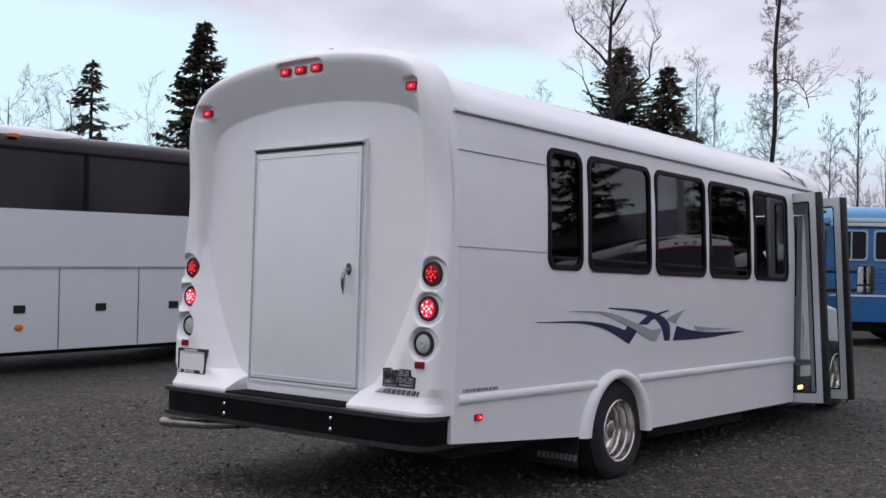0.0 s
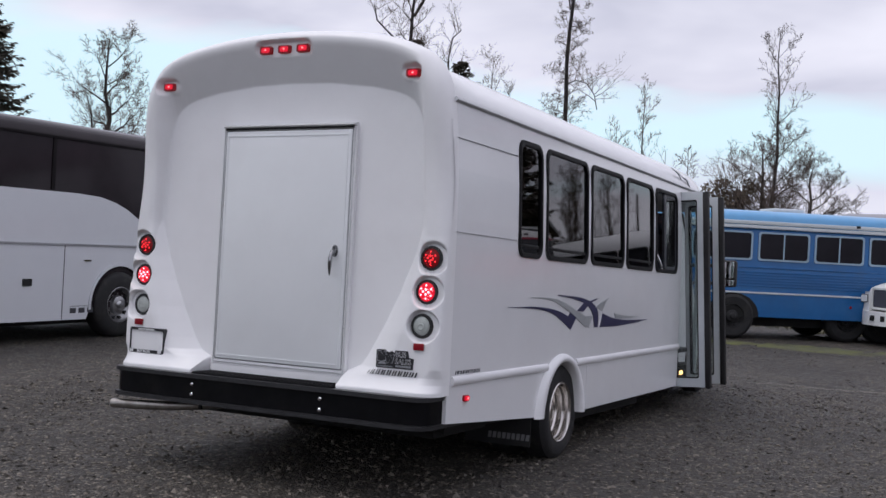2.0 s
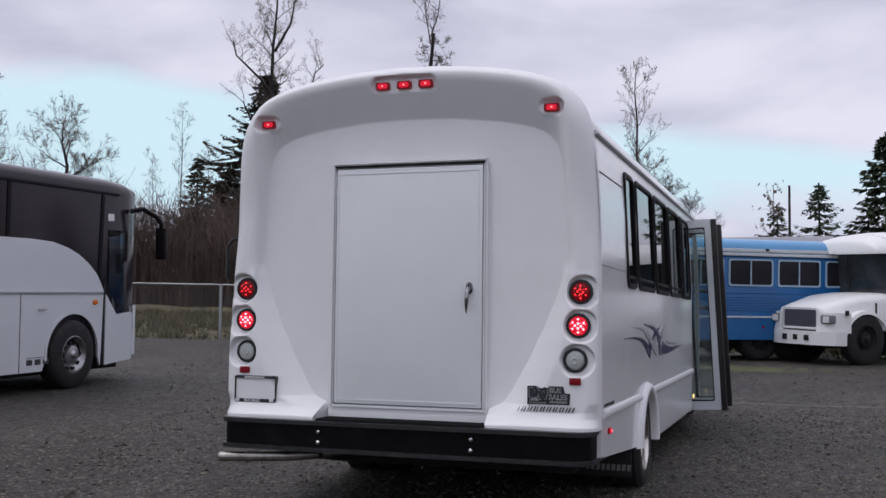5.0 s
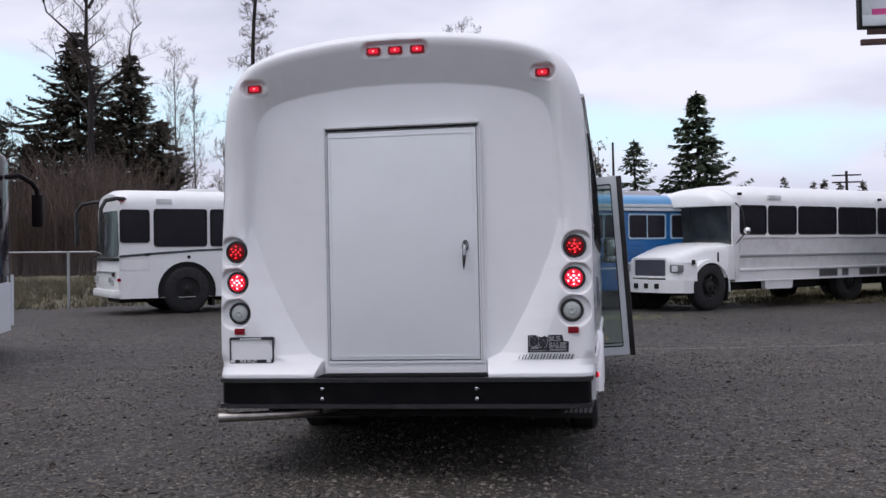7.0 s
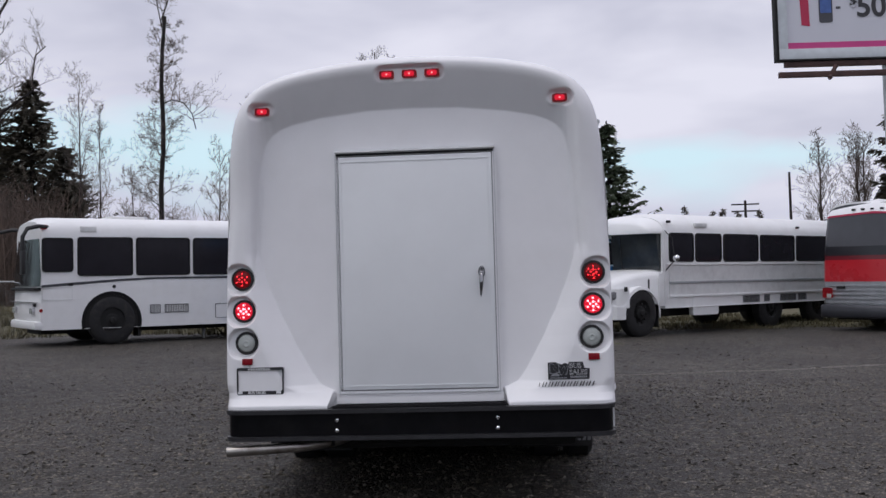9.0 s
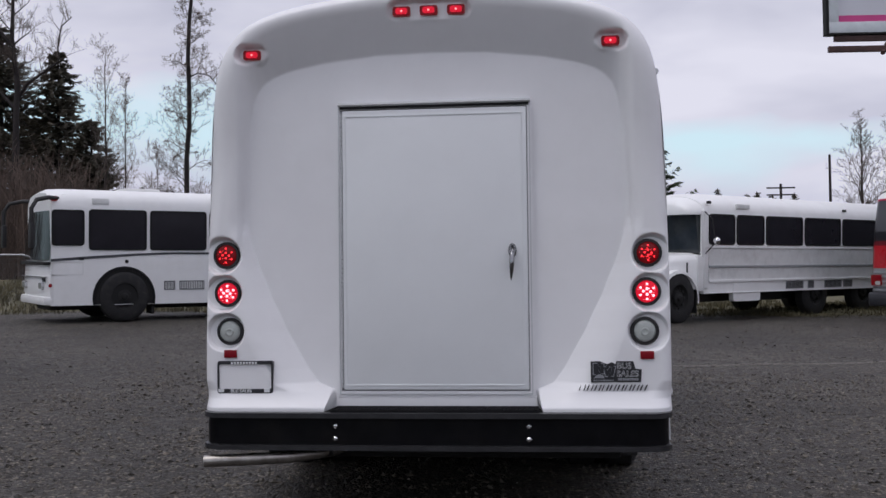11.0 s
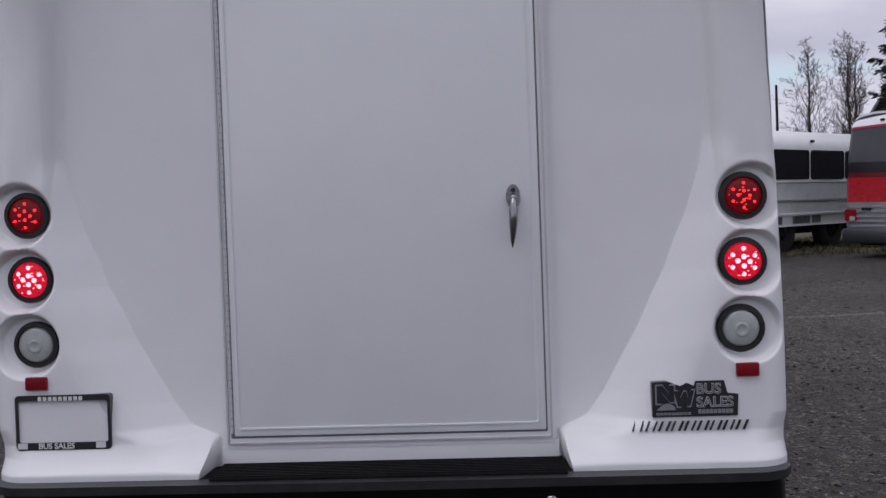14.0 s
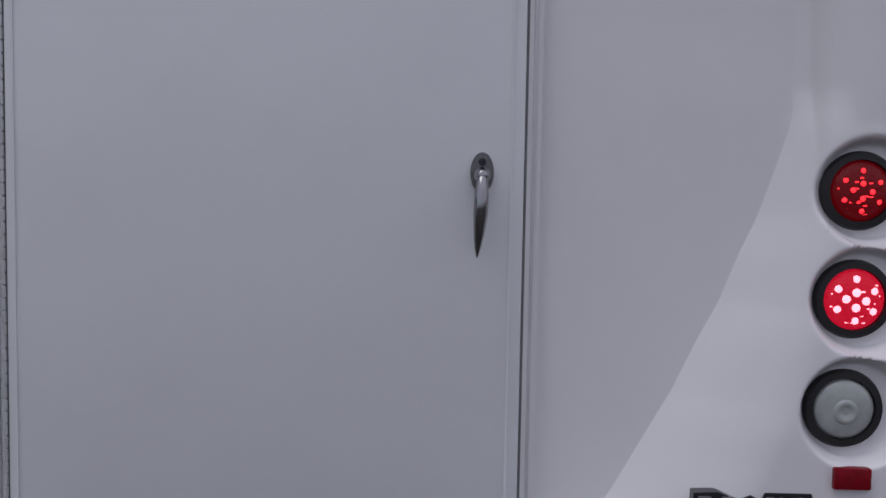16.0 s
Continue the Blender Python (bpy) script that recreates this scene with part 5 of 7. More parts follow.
for k, (y, z) in enumerate(((5.15, 2.62), (5.45, 2.58))):
    g.tube([(side_x(z + 0.03) + 0.006 - 0.02, y + 0.0, z + 0.06), (side_x(z) + 0.005, y + 0.18, z + 0.02), (side_x(z) + 0.008, y + 0.33, z - 0.05)], [0.003, 0.012, 0.003], 5)
part("roof_decal", g, M["frame_grey"], bus, "small grey swoosh on the roof edge")
for sx in (1, -1):
    mir = part("wing_mirror", Geo().box(sx * 1.25, sx * 1.42, 7.02, 7.13, 1.52, 1.83, 0.035), M["black_rubber"], bus, "black wing mirror with white shell", smooth=50)
    part("mirror_glass", Geo().box(sx * 1.265, sx * 1.40, 7.012, 7.02, 1.62, 1.81, 0.003), M["chrome"], mir)
    part("mirror_glass", Geo().box(sx * 1.265, sx * 1.40, 7.012, 7.02, 1.535, 1.60, 0.003), M["chrome"], mir)
    part("mirror_arm", Geo().tube([(sx * 0.97, 6.85, 1.55), (sx * 1.28, 7.07, 1.56)], 0.02, 8).tube([(sx * 0.97, 6.8, 1.75), (sx * 1.28, 7.07, 1.76)], 0.02, 8), M["black_rubber"], mir)

# the body is a little out of square: its nearside corner sits further forward
SQUARE = 0.026
for child in bus.children:
    for piece in [child] + ([] if child.type == "EMPTY" else list(child.children_recursive)):
        if piece.type == "MESH":
            for vert in piece.data.vertices:
                vert.co.y += SQUARE * (HALF - vert.co.x)
        else:
            piece.location.y += SQUARE * (HALF - piece.location.x)

# ---- parked vehicles round the yard ----
def loft(sections):
    """Closed sections of equal length, joined and capped."""
    g = Geo()
    n = len(sections[0])
    for s in sections:
        g.v += list(s)
    for j in range(len(sections) - 1):
        g.f += [(j * n + i, j * n + (i + 1) % n, (j + 1) * n + (i + 1) % n, (j + 1) * n + i) for i in range(n)]
    g.f += [tuple(range(n - 1, -1, -1)), tuple(range((len(sections) - 1) * n, len(sections) * n))]
    return g


def section(w, z0, eave, top, u, shrink=0.0, crown=0.0, arch=0.0):
    """Cross section of a bus with rounded roof edges, at u along it."""
    h = top - eave
    half = [(0, z0), (0, eave), (0.02 + 0.08 * arch, eave + 0.35 * h), (0.08 + 0.17 * arch, eave + 0.6 * h), (0.22 + 0.23 * arch, eave + 0.8 * h), (0.5 + 0.22 * arch, eave + 0.93 * h), (w / 2, top)]
    pts = half + [(w - v, z) for v, z in half[-2::-1]]
    return [(u, v + (w / 2 - v) * shrink, z - crown * (z > eave)) for v, z in pts]


def big_wheel(parent, u, v, r, width, out, rim_mat, label="black tyre on a painted rim"):
    wh = thing("wheel", "", "")
    wh.parent = parent
    wh.location = (u, v, r)
    w = width
    part("tyre", Geo().lathe([(r * 0.55, -w / 2), (r * 0.85, -w / 2 - 0.01), (r * 0.96, -w / 2 + 0.02), (r, -w / 2 + 0.05), (r, w / 2 - 0.05), (r * 0.96, w / 2 - 0.02), (r * 0.85, w / 2 + 0.01), (r * 0.55, w / 2)], (0, 0, 0), "y", 32), M["tyre"], wh, label)
    o = out
    rim = part("rim", Geo().lathe([(r * 0.56, 0), (r * 0.57, o * w * 0.48), (r * 0.53, o * w * 0.5), (r * 0.5, o * w * 0.36), (r * 0.4, o * w * 0.18), (r * 0.3, o * w * 0.2), (r * 0.26, o * w * 0.42), (r * 0.1, o * w * 0.5), (0, o * w * 0.5)], (0, 0, 0), "y", 32), rim_mat, wh)
    for i in range(10):
        a = 2 * math.pi * i / 10
        part("hand_hole", Geo().lathe([(0, o * 0.02), (r * 0.06, o * 0.02), (r * 0.06, -o * 0.03), (0, -o * 0.03)], (r * 0.43 * math.cos(a), o * w * 0.235, r * 0.43 * math.sin(a)), "y", 10), M["under"], rim)
        b = a + math.pi / 10
        part("lug_nut", Geo().lathe([(0.0, o * 0.03), (r * 0.022, o * 0.03), (r * 0.026, 0.0)], (r * 0.335 * math.cos(b), o * w * 0.19, r * 0.335 * math.sin(b)), "y", 6), rim_mat, rim)
    part("hub_cap", Geo().lathe([(0.0, o * 0.04), (r * 0.10, o * 0.035), (r * 0.14, o * 0.01), (r * 0.15, 0.0)], (0, o * w * 0.49, 0), "y", 20), rim_mat, rim, smooth=40)
    return wh


def bus_window(parent, u0, u1, z0, z1, frame, v=0.0, rad=0.07, split=False, out=-1, fw=0.035):
    o = rrect(u0, u1, z0, z1, rad, 4)
    i = inset(o, fw)
    fr = part("window", Geo().ring(o, i, v + out * 0.022, v - out * 0.01, "y"), frame, parent, "tinted window")
    part("pane", Geo().prism(inset(o, fw * 0.8), v + out * 0.008, v + out * 0.002, "y"), M["bus_glass"], fr, "dark tinted glass", smooth=0)
    if split:
        m = (u0 + u1) / 2
        part("mullion", Geo().box(m - 0.013, m + 0.013, v + out * 0.02, v, z0 + 0.02, z1 - 0.02), frame, fr)
    return fr


def slat_vent(parent, u0, u1, z0, z1, n, frame, slat):
    fr = part("vent", Geo().ring(rrect(u0, u1, z0, z1, 0.01, 1), rrect(u0 + 0.015, u1 - 0.015, z0 + 0.015, z1 - 0.015, 0.008, 1), -0.014, 0.0, "y"), frame, parent, "slatted side vent")
    part("backing", Geo().box(u0 + 0.01, u1 - 0.01, -0.006, -0.002, z0 + 0.01, z1 - 0.01), slat, fr)
    for k in range(n):
        a = u0 + 0.02 + (u1 - u0 - 0.04) * (k + 0.5) / n
        part("slat", Geo().box(a - 0.006, a + 0.006, -0.012, -0.004, z0 + 0.015, z1 - 0.015), frame, fr)


# --- white school bus with a bonnet ---
sb = thing("school_bus", "white retired school bus with long bonnet and dark windows", "bus", on_yard(-1.62, 22.5, 45))
W = 2.16
part("body", loft([section(W, 0.61, 2.38, 2.82 - c, u, s, 0.0, 0.6) for u, s, c in ((0.80, 0.0, 0.085), (1.2, 0.0, 0.03), (1.7, 0, 0), (9.6, 0, 0), (9.85, 0.04, 0.1))]), M["school_white"], sb, "white painted body with rounded roof", smooth=40)
part("roof_brow", loft([section(W, 2.30, 2.36, 2.82 - c, u, s, 0.0, 0.8) for u, s, c in ((0.36, 0.16, 0.30), (0.42, 0.08, 0.22), (0.56, 0.02, 0.14), (0.805, 0.0, 0.085))]), M["school_white"], sb, "white rounded brow over the windscreen", smooth=50)
part("side_panel", Geo().box(0.95, 9.7, -0.012, 0.03, 0.90, 1.60), M["school_grey"], sb, "greyish side panel", smooth=0)
for z0, z1, u0 in ((1.16, 1.215, 0.95), (0.85, 0.905, 0.95), (1.585, 1.635, 0.8), (0.61, 0.63, 0.95)):
    part("rub_rail", Geo().box(u0, 9.75, -0.034, 0.0, z0, z1, 0.008), M["silver" if 1.1 < z0 < 1.2 else "school_white"], sb, "raised rub rail")
part("body_post", Geo().box(0.78, 0.93, -0.02, 0.03, 0.72, 2.40, 0.01), M["school_white"], sb)
for u0, u1 in ((0.96, 1.89), (1.96, 3.0), (3.08, 4.57), (4.66, 6.24), (6.33, 7.9), (7.98, 9.5)):
    bus_window(sb, u0, u1, 1.66, 2.325, M["seal"], v=-0.004, rad=0.09)
part("windscreen", loft([[(0.82, 0.03, 1.48), (0.82, W - 0.03, 1.48), (0.70, W - 0.06, 1.48), (0.64, W / 2, 1.48), (0.70, 0.06, 1.48)], [(0.82, 0.04, 2.30), (0.82, W - 0.04, 2.30), (0.62, W - 0.09, 2.30), (0.56, W / 2, 2.30), (0.62, 0.09, 2.30)]]), M["screen_glass"], sb, "dark wide windscreen", smooth=0)
part("screen_divider", Geo().tube([(0.635, W / 2, 1.48), (0.555, W / 2, 2.33)], 0.014, 6), M["under"], sb)
part("screen_post", Geo().box(0.72, 0.82, -0.008, 0.045, 1.40, 2.38, 0.012), M["school_white"], sb)
part("screen_post", Geo().box(0.72, 0.82, W - 0.045, W + 0.008, 1.40, 2.38, 0.012), M["school_white"], sb)


WF = 1.84


def hood_sec(u, hw, z0, ztop):
    c = WF / 2
    half = [(-hw, z0), (-hw, ztop - 0.16), (-hw * 0.93, ztop - 0.06), (-hw * 0.72, ztop - 0.012), (0, ztop)]
    pts = half + [(-v, z) for v, z in half[-2::-1]]
    return [(u, c + v, z) for v, z in pts]


part("bonnet", loft([hood_sec(0.82, 0.92, 0.72, 1.50), hood_sec(0.45, 0.88, 0.72, 1.49), hood_sec(-0.1, 0.78, 0.72, 1.42), hood_sec(-0.58, 0.70, 0.70, 1.29), hood_sec(-0.86, 0.66, 0.70, 1.21), hood_sec(-0.91, 0.63, 0.72, 1.16)]), M["school_white"], sb, "sloping white bonnet", smooth=50)
for v0, v1 in ((0.0, 0.42), (WF - 0.42, WF)):
    g = Geo()
    n = 15
    for i in range(n):
        a = radians(-8 + 196 * i / (n - 1))
        for r, v in ((0.59, v0), (0.66, v0 + 0.02), (0.68, (v0 + v1) / 2), (0.66, v1 - 0.02), (0.59, v1)):
            g.v.append((r * 1.0 * math.cos(a), v, 0.49 + r * 0.95 * math.sin(a)))
    g.f += [(i * 5 + j, (i + 1) * 5 + j, (i + 1) * 5 + j + 1, i * 5 + j + 1) for i in range(n - 1) for j in range(4)]
    part("front_wing", g, M["school_white"], sb, "white rounded wing over the wheel", smooth=60)
    near = v0 == 0.0
    plan = [(-0.46, v0), (-0.8, v0 + 0.05), (-0.95, v0 + 0.2), (-1.0, v1), (-0.46, v1)] if near else [(-0.46, v1), (-0.8, v1 - 0.05), (-0.95, v1 - 0.2), (-1.0, v0), (-0.46, v0)]
    part("wing_front", loft([[(u + 0.0 if z < 0.9 else u * 0.93 - 0.03, v, z) for u, v in plan] for z in (0.66, 0.92, 1.07)]), M["school_white"], sb, "white swept wing front", smooth=50)
part("wing_filler", Geo().box(0.58, 0.82, 0.0, W, 0.66, 1.42, 0.02), M["school_white"], sb)
gr = part("grille", Geo().prism(rrect(0.46, WF - 0.46, 0.76, 1.13, 0.04, 3), -0.93, -0.86, "x"), M["grille_mesh"], sb, "grey rectangular radiator grille", smooth=0)
part("grille_surround", Geo().ring(rrect(0.43, WF - 0.43, 0.73, 1.16, 0.05, 3), rrect(0.47, WF - 0.47, 0.77, 1.12, 0.04, 3), -0.945, -0.86, "x"), M["school_grey"], gr)
for k in range(9):
    part("grille_bar", Geo().box(-0.94, -0.925, 0.48, WF - 0.48, 0.785 + k * 0.038, 0.793 + k * 0.038), M["grille"], gr)
nose_plan = [(-0.60, -0.01), (-0.84, 0.04), (-0.98, 0.24), (-1.05, 0.5), (-1.07, WF / 2), (-1.05, WF - 0.5), (-0.98, WF - 0.24), (-0.84, WF - 0.04), (-0.60, WF + 0.01)]
fb = part("front_bumper", Geo().prism(nose_plan + [(u + 0.12, v * 0.9 + WF * 0.05) for u, v in nose_plan[::-1]], 0.41, 0.69, "z"), M["school_white"], sb, "white steel front bumper", smooth=40)
for v in (0.62, WF / 2, WF - 0.62):
    part("tow_slot", Geo().box(-1.078, -1.05, v - 0.06, v + 0.06, 0.50, 0.61, 0.008), M["under"], fb)
for v in (0.21, WF - 0.21):
    hl = part("headlamp", Geo().prism(rrect(v - 0.13, v + 0.13, 0.85, 1.02, 0.03, 3), -0.955, -0.80, "x"), M["seam_grey"], sb, "rectangular headlamp in a grey bezel")
    part("lens", Geo().prism(rrect(v - 0.10, v + 0.05, 0.87, 1.0, 0.025, 3), -0.975, -0.94, "x"), M["plate_white"], hl, "bright clear lens")
part("side_lamp", Geo().box(-0.62, -0.55, -0.03, 0.02, 1.02, 1.12, 0.01), M["black_rubber"], sb, "dark wing lamp")
part("bonnet_latch", Geo().box(0.28, 0.33, 0.06, 0.12, 1.05, 1.28, 0.01), M["black_rubber"], sb)
for uu, z in ((0.95, 2.54), (6.42, 2.5)):
    part("roof_lamp", Geo().box(uu, uu + 0.09, -0.01, 0.06, z, z + 0.06, 0.01), M["under"], sb, "small roof marker lamp")
part("roof_vent", Geo().box(1.98, 2.45, -0.005, 0.06, 2.46, 2.56, 0.01), M["school_grey"], sb, "grey louvred roof vent")
for k in range(3):
    part("front_marker", Geo().box(0.40, 0.46, W / 2 - 0.22 + k * 0.17, W / 2 - 0.13 + k * 0.17, 2.52, 2.57, 0.008), M["under"], sb, "small dark front marker")
mr = part("mirror", Geo().lathe([(0.0, -0.05), (0.06, -0.04), (0.085, 0.0), (0.08, 0.02), (0.0, 0.03)], (0.86, -0.28, 1.74), "x", 16), M["chrome"], sb, "round chrome mirror", smooth=60)
part("mirror_arm", Geo().tube([(0.82, 0.0, 1.45), (0.84, -0.26, 1.7), (0.82, -0.2, 2.2), (0.8, 0.0, 2.38)], 0.012, 6), M["black_rubber"], mr)
part("fuel_box", Geo().prism(rrect(1.83, 2.84, 0.42, 0.84, 0.07, 4), -0.014, 0.10, "y"), M["school_white"], sb, "white tank cover")
slat_vent(sb, 3.88, 4.6, 0.66, 0.84, 12, M["frame_grey"], M["grille"])
slat_vent(sb, 4.8, 5.05, 0.66, 0.84, 4, M["frame_grey"], M["grille"])
slat_vent(sb, 5.53, 6.28, 0.66, 0.84, 12, M["frame_grey"], M["grille"])
slat_vent(sb, 6.38, 6.78, 0.66, 0.84, 6, M["frame_grey"], M["grille"])
part("chassis", Geo().box(-0.8, 9.4, 0.55, 0.7, 0.4, 0.7).box(-0.8, 9.4, W - 0.7, W - 0.55, 0.4, 0.7).box(3.0, 4.2, 0.3, 1.6, 0.4, 0.7, 0.03).box(0.8, 1.3, 0.25, 0.8, 0.45, 0.72), M["under"], sb, "dark chassis frame")
for uu in (0.0, 5.2, 7.4):
    for v, o in ((0.16, -1), ((W if uu else WF) - 0.16, 1)):
        big_wheel(sb, uu, v, 0.535, 0.28, o, M["under"])
part("mud_flap", Geo().box(0.56, 0.58, 0.02, 0.4, 0.2, 0.7), M["black_rubber"], sb)

# --- white flat-fronted bus ---
wb = thing("transit_bus", "white flat-fronted bus with dark stripe and long mirror arms", "bus", on_yard(-13.3, 21.8, 38))
part("body", loft([section(W, 0.36, 2.36, 2.82, u, s, c) for u, s, c in ((-1.5, 0.03, 0.1), (-1.36, 0, 0.02), (-1.1, 0, 0), (7.4, 0, 0), (7.6, 0.03, 0.06))]), M["school_white"], wb, "white painted body with rounded roof", smooth=40)
nose = []
for u0, z, sh in ((-1.48, 0.36, 0.0), (-1.56, 0.42, 0.0), (-1.62, 0.62, 0.0), (-1.61, 0.9, 0.0), (-1.59, 1.25, 0.0), (-1.48, 2.35, 0.02), (-1.38, 2.66, 0.1)):
    nose.append([(u0 + 0.10, 0.02 + sh, z), (u0 + 0.03, 0.12 + sh, z), (u0 - 0.02, W / 2, z), (u0 + 0.03, W - 0.12 - sh, z), (u0 + 0.10, W - 0.02 - sh, z), (u0 + 0.5, W - 0.02 - sh, z), (u0 + 0.5, 0.02 + sh, z)])
part("front_panel", loft(nose), M["school_white"], wb, "white curved front panel", smooth=50)
ws = []
for u0, z, sh in ((-1.625, 1.30, 0.02), (-1.525, 2.32, 0.05)):
    ws.append([(u0 + 0.10, 0.03 + sh, z), (u0 + 0.02, 0.14 + sh, z), (u0 - 0.035, W / 2, z), (u0 + 0.02, W - 0.14 - sh, z), (u0 + 0.10, W - 0.03 - sh, z), (u0 + 0.2, W / 2, z)])
part("windscreen", loft(ws), M["screen_glass"], wb, "large dark windscreen", smooth=40)
for v in (0.34, W - 0.34):
    hl = part("headlamp", Geo().prism(rrect(v - 0.13, v + 0.13, 0.70, 0.84, 0.03, 3), -1.645, -1.55, "x"), M["alu"], wb, "rectangular headlamp")
    part("lens", Geo().prism(rrect(v - 0.11, v + 0.11, 0.715, 0.825, 0.025, 3), -1.655, -1.62, "x"), M["lens_clear"], hl)
part("panel_seam", Geo().box(-1.66, -1.56, 0.1, W - 0.1, 0.952, 0.96), M["seam_grey"], wb, "thin seam across the front panel")
g = Geo()
for k in range(3):
    g.box(-1.62, -1.6, 0.10 + 0.07 * k, 0.15 + 0.07 * k, 0.86, 0.93)
part("front_marks", g, M["ink"], wb, "small black bars on the front panel")
part("wiper_band", Geo().box(-1.65, -1.45, 0.04, W - 0.04, 1.2, 1.27, 0.02), M["under"], wb, "black band below the windscreen")
part("front_bumper", Geo().box(-1.655, -1.4, 0.02, W - 0.02, 0.37, 0.55, 0.06), M["school_white"], wb, "white front bumper", smooth=50)
bus_window(wb, -1.50, -0.84, 1.60, 2.34, M["seal"], v=-0.004)
u = -0.75
for wd in (1.22, 1.26, 1.26, 1.26, 1.26, 1.0):
    bus_window(wb, u, u + wd, 1.51, 2.36, M["seal"], v=-0.004)
    u += wd + 0.075
g = Geo()
g.prism([(-1.52, 1.27), (-0.9, 1.315), (0.2, 1.39), (1.0, 1.425), (5.5, 1.425), (5.5, 1.475), (1.0, 1.468), (0.2, 1.438), (-0.9, 1.37), (-1.5, 1.325)], -0.012, 0.02, "y")
part("stripe", g, M["charcoal"], wb, "dark painted stripe")
slat_vent(wb, 0.86, 1.1, 0.66, 0.85, 6, M["charcoal"], M["school_grey"])
slat_vent(wb, 1.2, 1.76, 0.66, 0.85, 13, M["charcoal"], M["school_grey"])
part("hatch", Geo().ring(rrect(2.42, 3.0, 0.5, 0.84, 0.02, 2), rrect(2.43, 2.99, 0.51, 0.83, 0.02, 2), -0.008, 0.01, "y"), M["charcoal"], wb, "thin outline of a hatch")
part("hatch", Geo().ring(rrect(-1.5, -0.86, 1.0, 1.27, 0.02, 2), rrect(-1.49, -0.87, 1.01, 1.26, 0.02, 2), -0.008, 0.01, "y"), M["school_grey"], wb, "thin outline of a hatch")
part("door_catch", Geo().box(-0.95, -0.85, -0.02, 0.0, 1.3, 1.36, 0.01), M["under"], wb)
part("side_lamp", Geo().lathe([(0, -0.02), (0.035, -0.015), (0.04, 0.0)], (-1.52, 0.0, 0.78), "y", 12), M["lens_red"], wb, "small red lamp")
part("filler_cap", Geo().lathe([(0, -0.02), (0.035, -0.015), (0.04, 0.0)], (0.05, 0.0, 1.27), "y", 12), M["under"], wb)
part("roof_vent", Geo().box(-0.68, -0.33, -0.005, 0.06, 2.47, 2.59, 0.01), M["school_grey"], wb, "grey louvred roof vent")
part("roof_lamp", Geo().box(-1.5, -1.38, 0.02, 0.12, 2.52, 2.62, 0.02), M["lens_red"], wb, "red roof corner lamp")
g = Geo()
n = 17
for i in range(n):
    a = radians(-12 + 204 * i / (n - 1))
    for r, v in ((0.60, -0.004), (0.60, -0.03), (0.66, -0.03), (0.67, -0.004)):
        g.v.append((r * math.cos(a), v, 0.50 + r * math.sin(a)))
g.f += [(i * 4 + j, (i + 1) * 4 + j, (i + 1) * 4 + j + 1, i * 4 + j + 1) for i in range(n - 1) for j in range(3)]
part("wheel_arch", g, M["seal"], wb, "dark disc for the shade inside the wheel arch trim")
# black disc on the solid side stands for the shade inside the arch
part("arch_shadow", Geo().prism([(0.61 * math.cos(radians(a)), 0.50 + 0.61 * math.sin(radians(a))) for a in range(-12, 193, 12)], -0.006, 0.02, "y"), M["under"], wb)
for v, o in ((0.0, -1), (W, 1)):
    arm = part("mirror_arm", Geo().tube([(-1.35, v - o * 0.1, 2.57), (-1.58, v + o * 0.08, 2.58), (-1.84, v + o * 0.2, 2.52), (-1.95, v + o * 0.24, 2.34), (-1.95, v + o * 0.24, 2.0)], 0.045, 8), M["black_rubber"], wb, "curved black mirror arm", smooth=60)
    part("mirror", Geo().box(-1.99, -1.90, v + o * 0.24 - 0.1, v + o * 0.24 + 0.1, 1.55, 2.05, 0.03), M["black_rubber"], arm, smooth=50)
for uu in (0.0, 4.9):
    for v, o in ((0.10, -1), (W - 0.10, 1)):
        big_wheel(wb, uu, v, 0.53, 0.28, o, M["under"])
part("chassis", Geo().box(-1.4, 7.2, 0.5, W - 0.5, 0.25, 0.4).box(0.6, 0.66, 0.05, 0.4, 0.15, 0.36), M["under"], wb, "dark chassis")
part("roof_hatch", Geo().box(0.2, 1.0, 0.7, 1.4, 2.76, 2.86, 0.03), M["school_white"], wb)

# --- blue and white bus ---
bl = thing("blue_bus", "blue bus with light blue roof and pale window frames", "bus", on_yard(-5.75, 21.5, 34))
part("body", loft([section(W, 0.45, 2.18, 2.30, u, s, c) for u, s, c in ((-1.75, 0.06, 0.0), (-1.6, 0.0, 0), (5.0, 0, 0), (5.1, 0.03, 0))]), M["blue"], bl, "blue painted body", smooth=40)
part("roof", loft([section(W + 0.04, 2.27, 2.38, 2.62, u, s, c) for u, s, c in ((-1.8, 0.08, 0.1), (-1.55, 0.0, 0.02), (-1.3, 0, 0), (5.0, 0, 0), (5.15, 0.05, 0.06))]), M["sky_blue"], bl, "light blue rounded roof", smooth=50)
part("cant_rail", Geo().box(-1.7, 5.05, -0.05, 0.02, 2.22, 2.285, 0.015), M["cream"], bl, "pale rail along the roof edge")
part("cant_rail", Geo().box(-1.7, 5.05, -0.04, 0.02, 2.30, 2.375, 0.015), M["cream"], bl, "pale rail along the roof edge")
for u0, u1 in ((-1.62, -1.02), (-0.92, 0.35), (0.47, 1.55), (1.66, 2.72), (2.83, 3.88), (4.0, 4.9)):
    bus_window(bl, u0, u1, 1.58, 2.16, M["pale_blue"], v=-0.004, rad=0.06, split=True, fw=0.036)
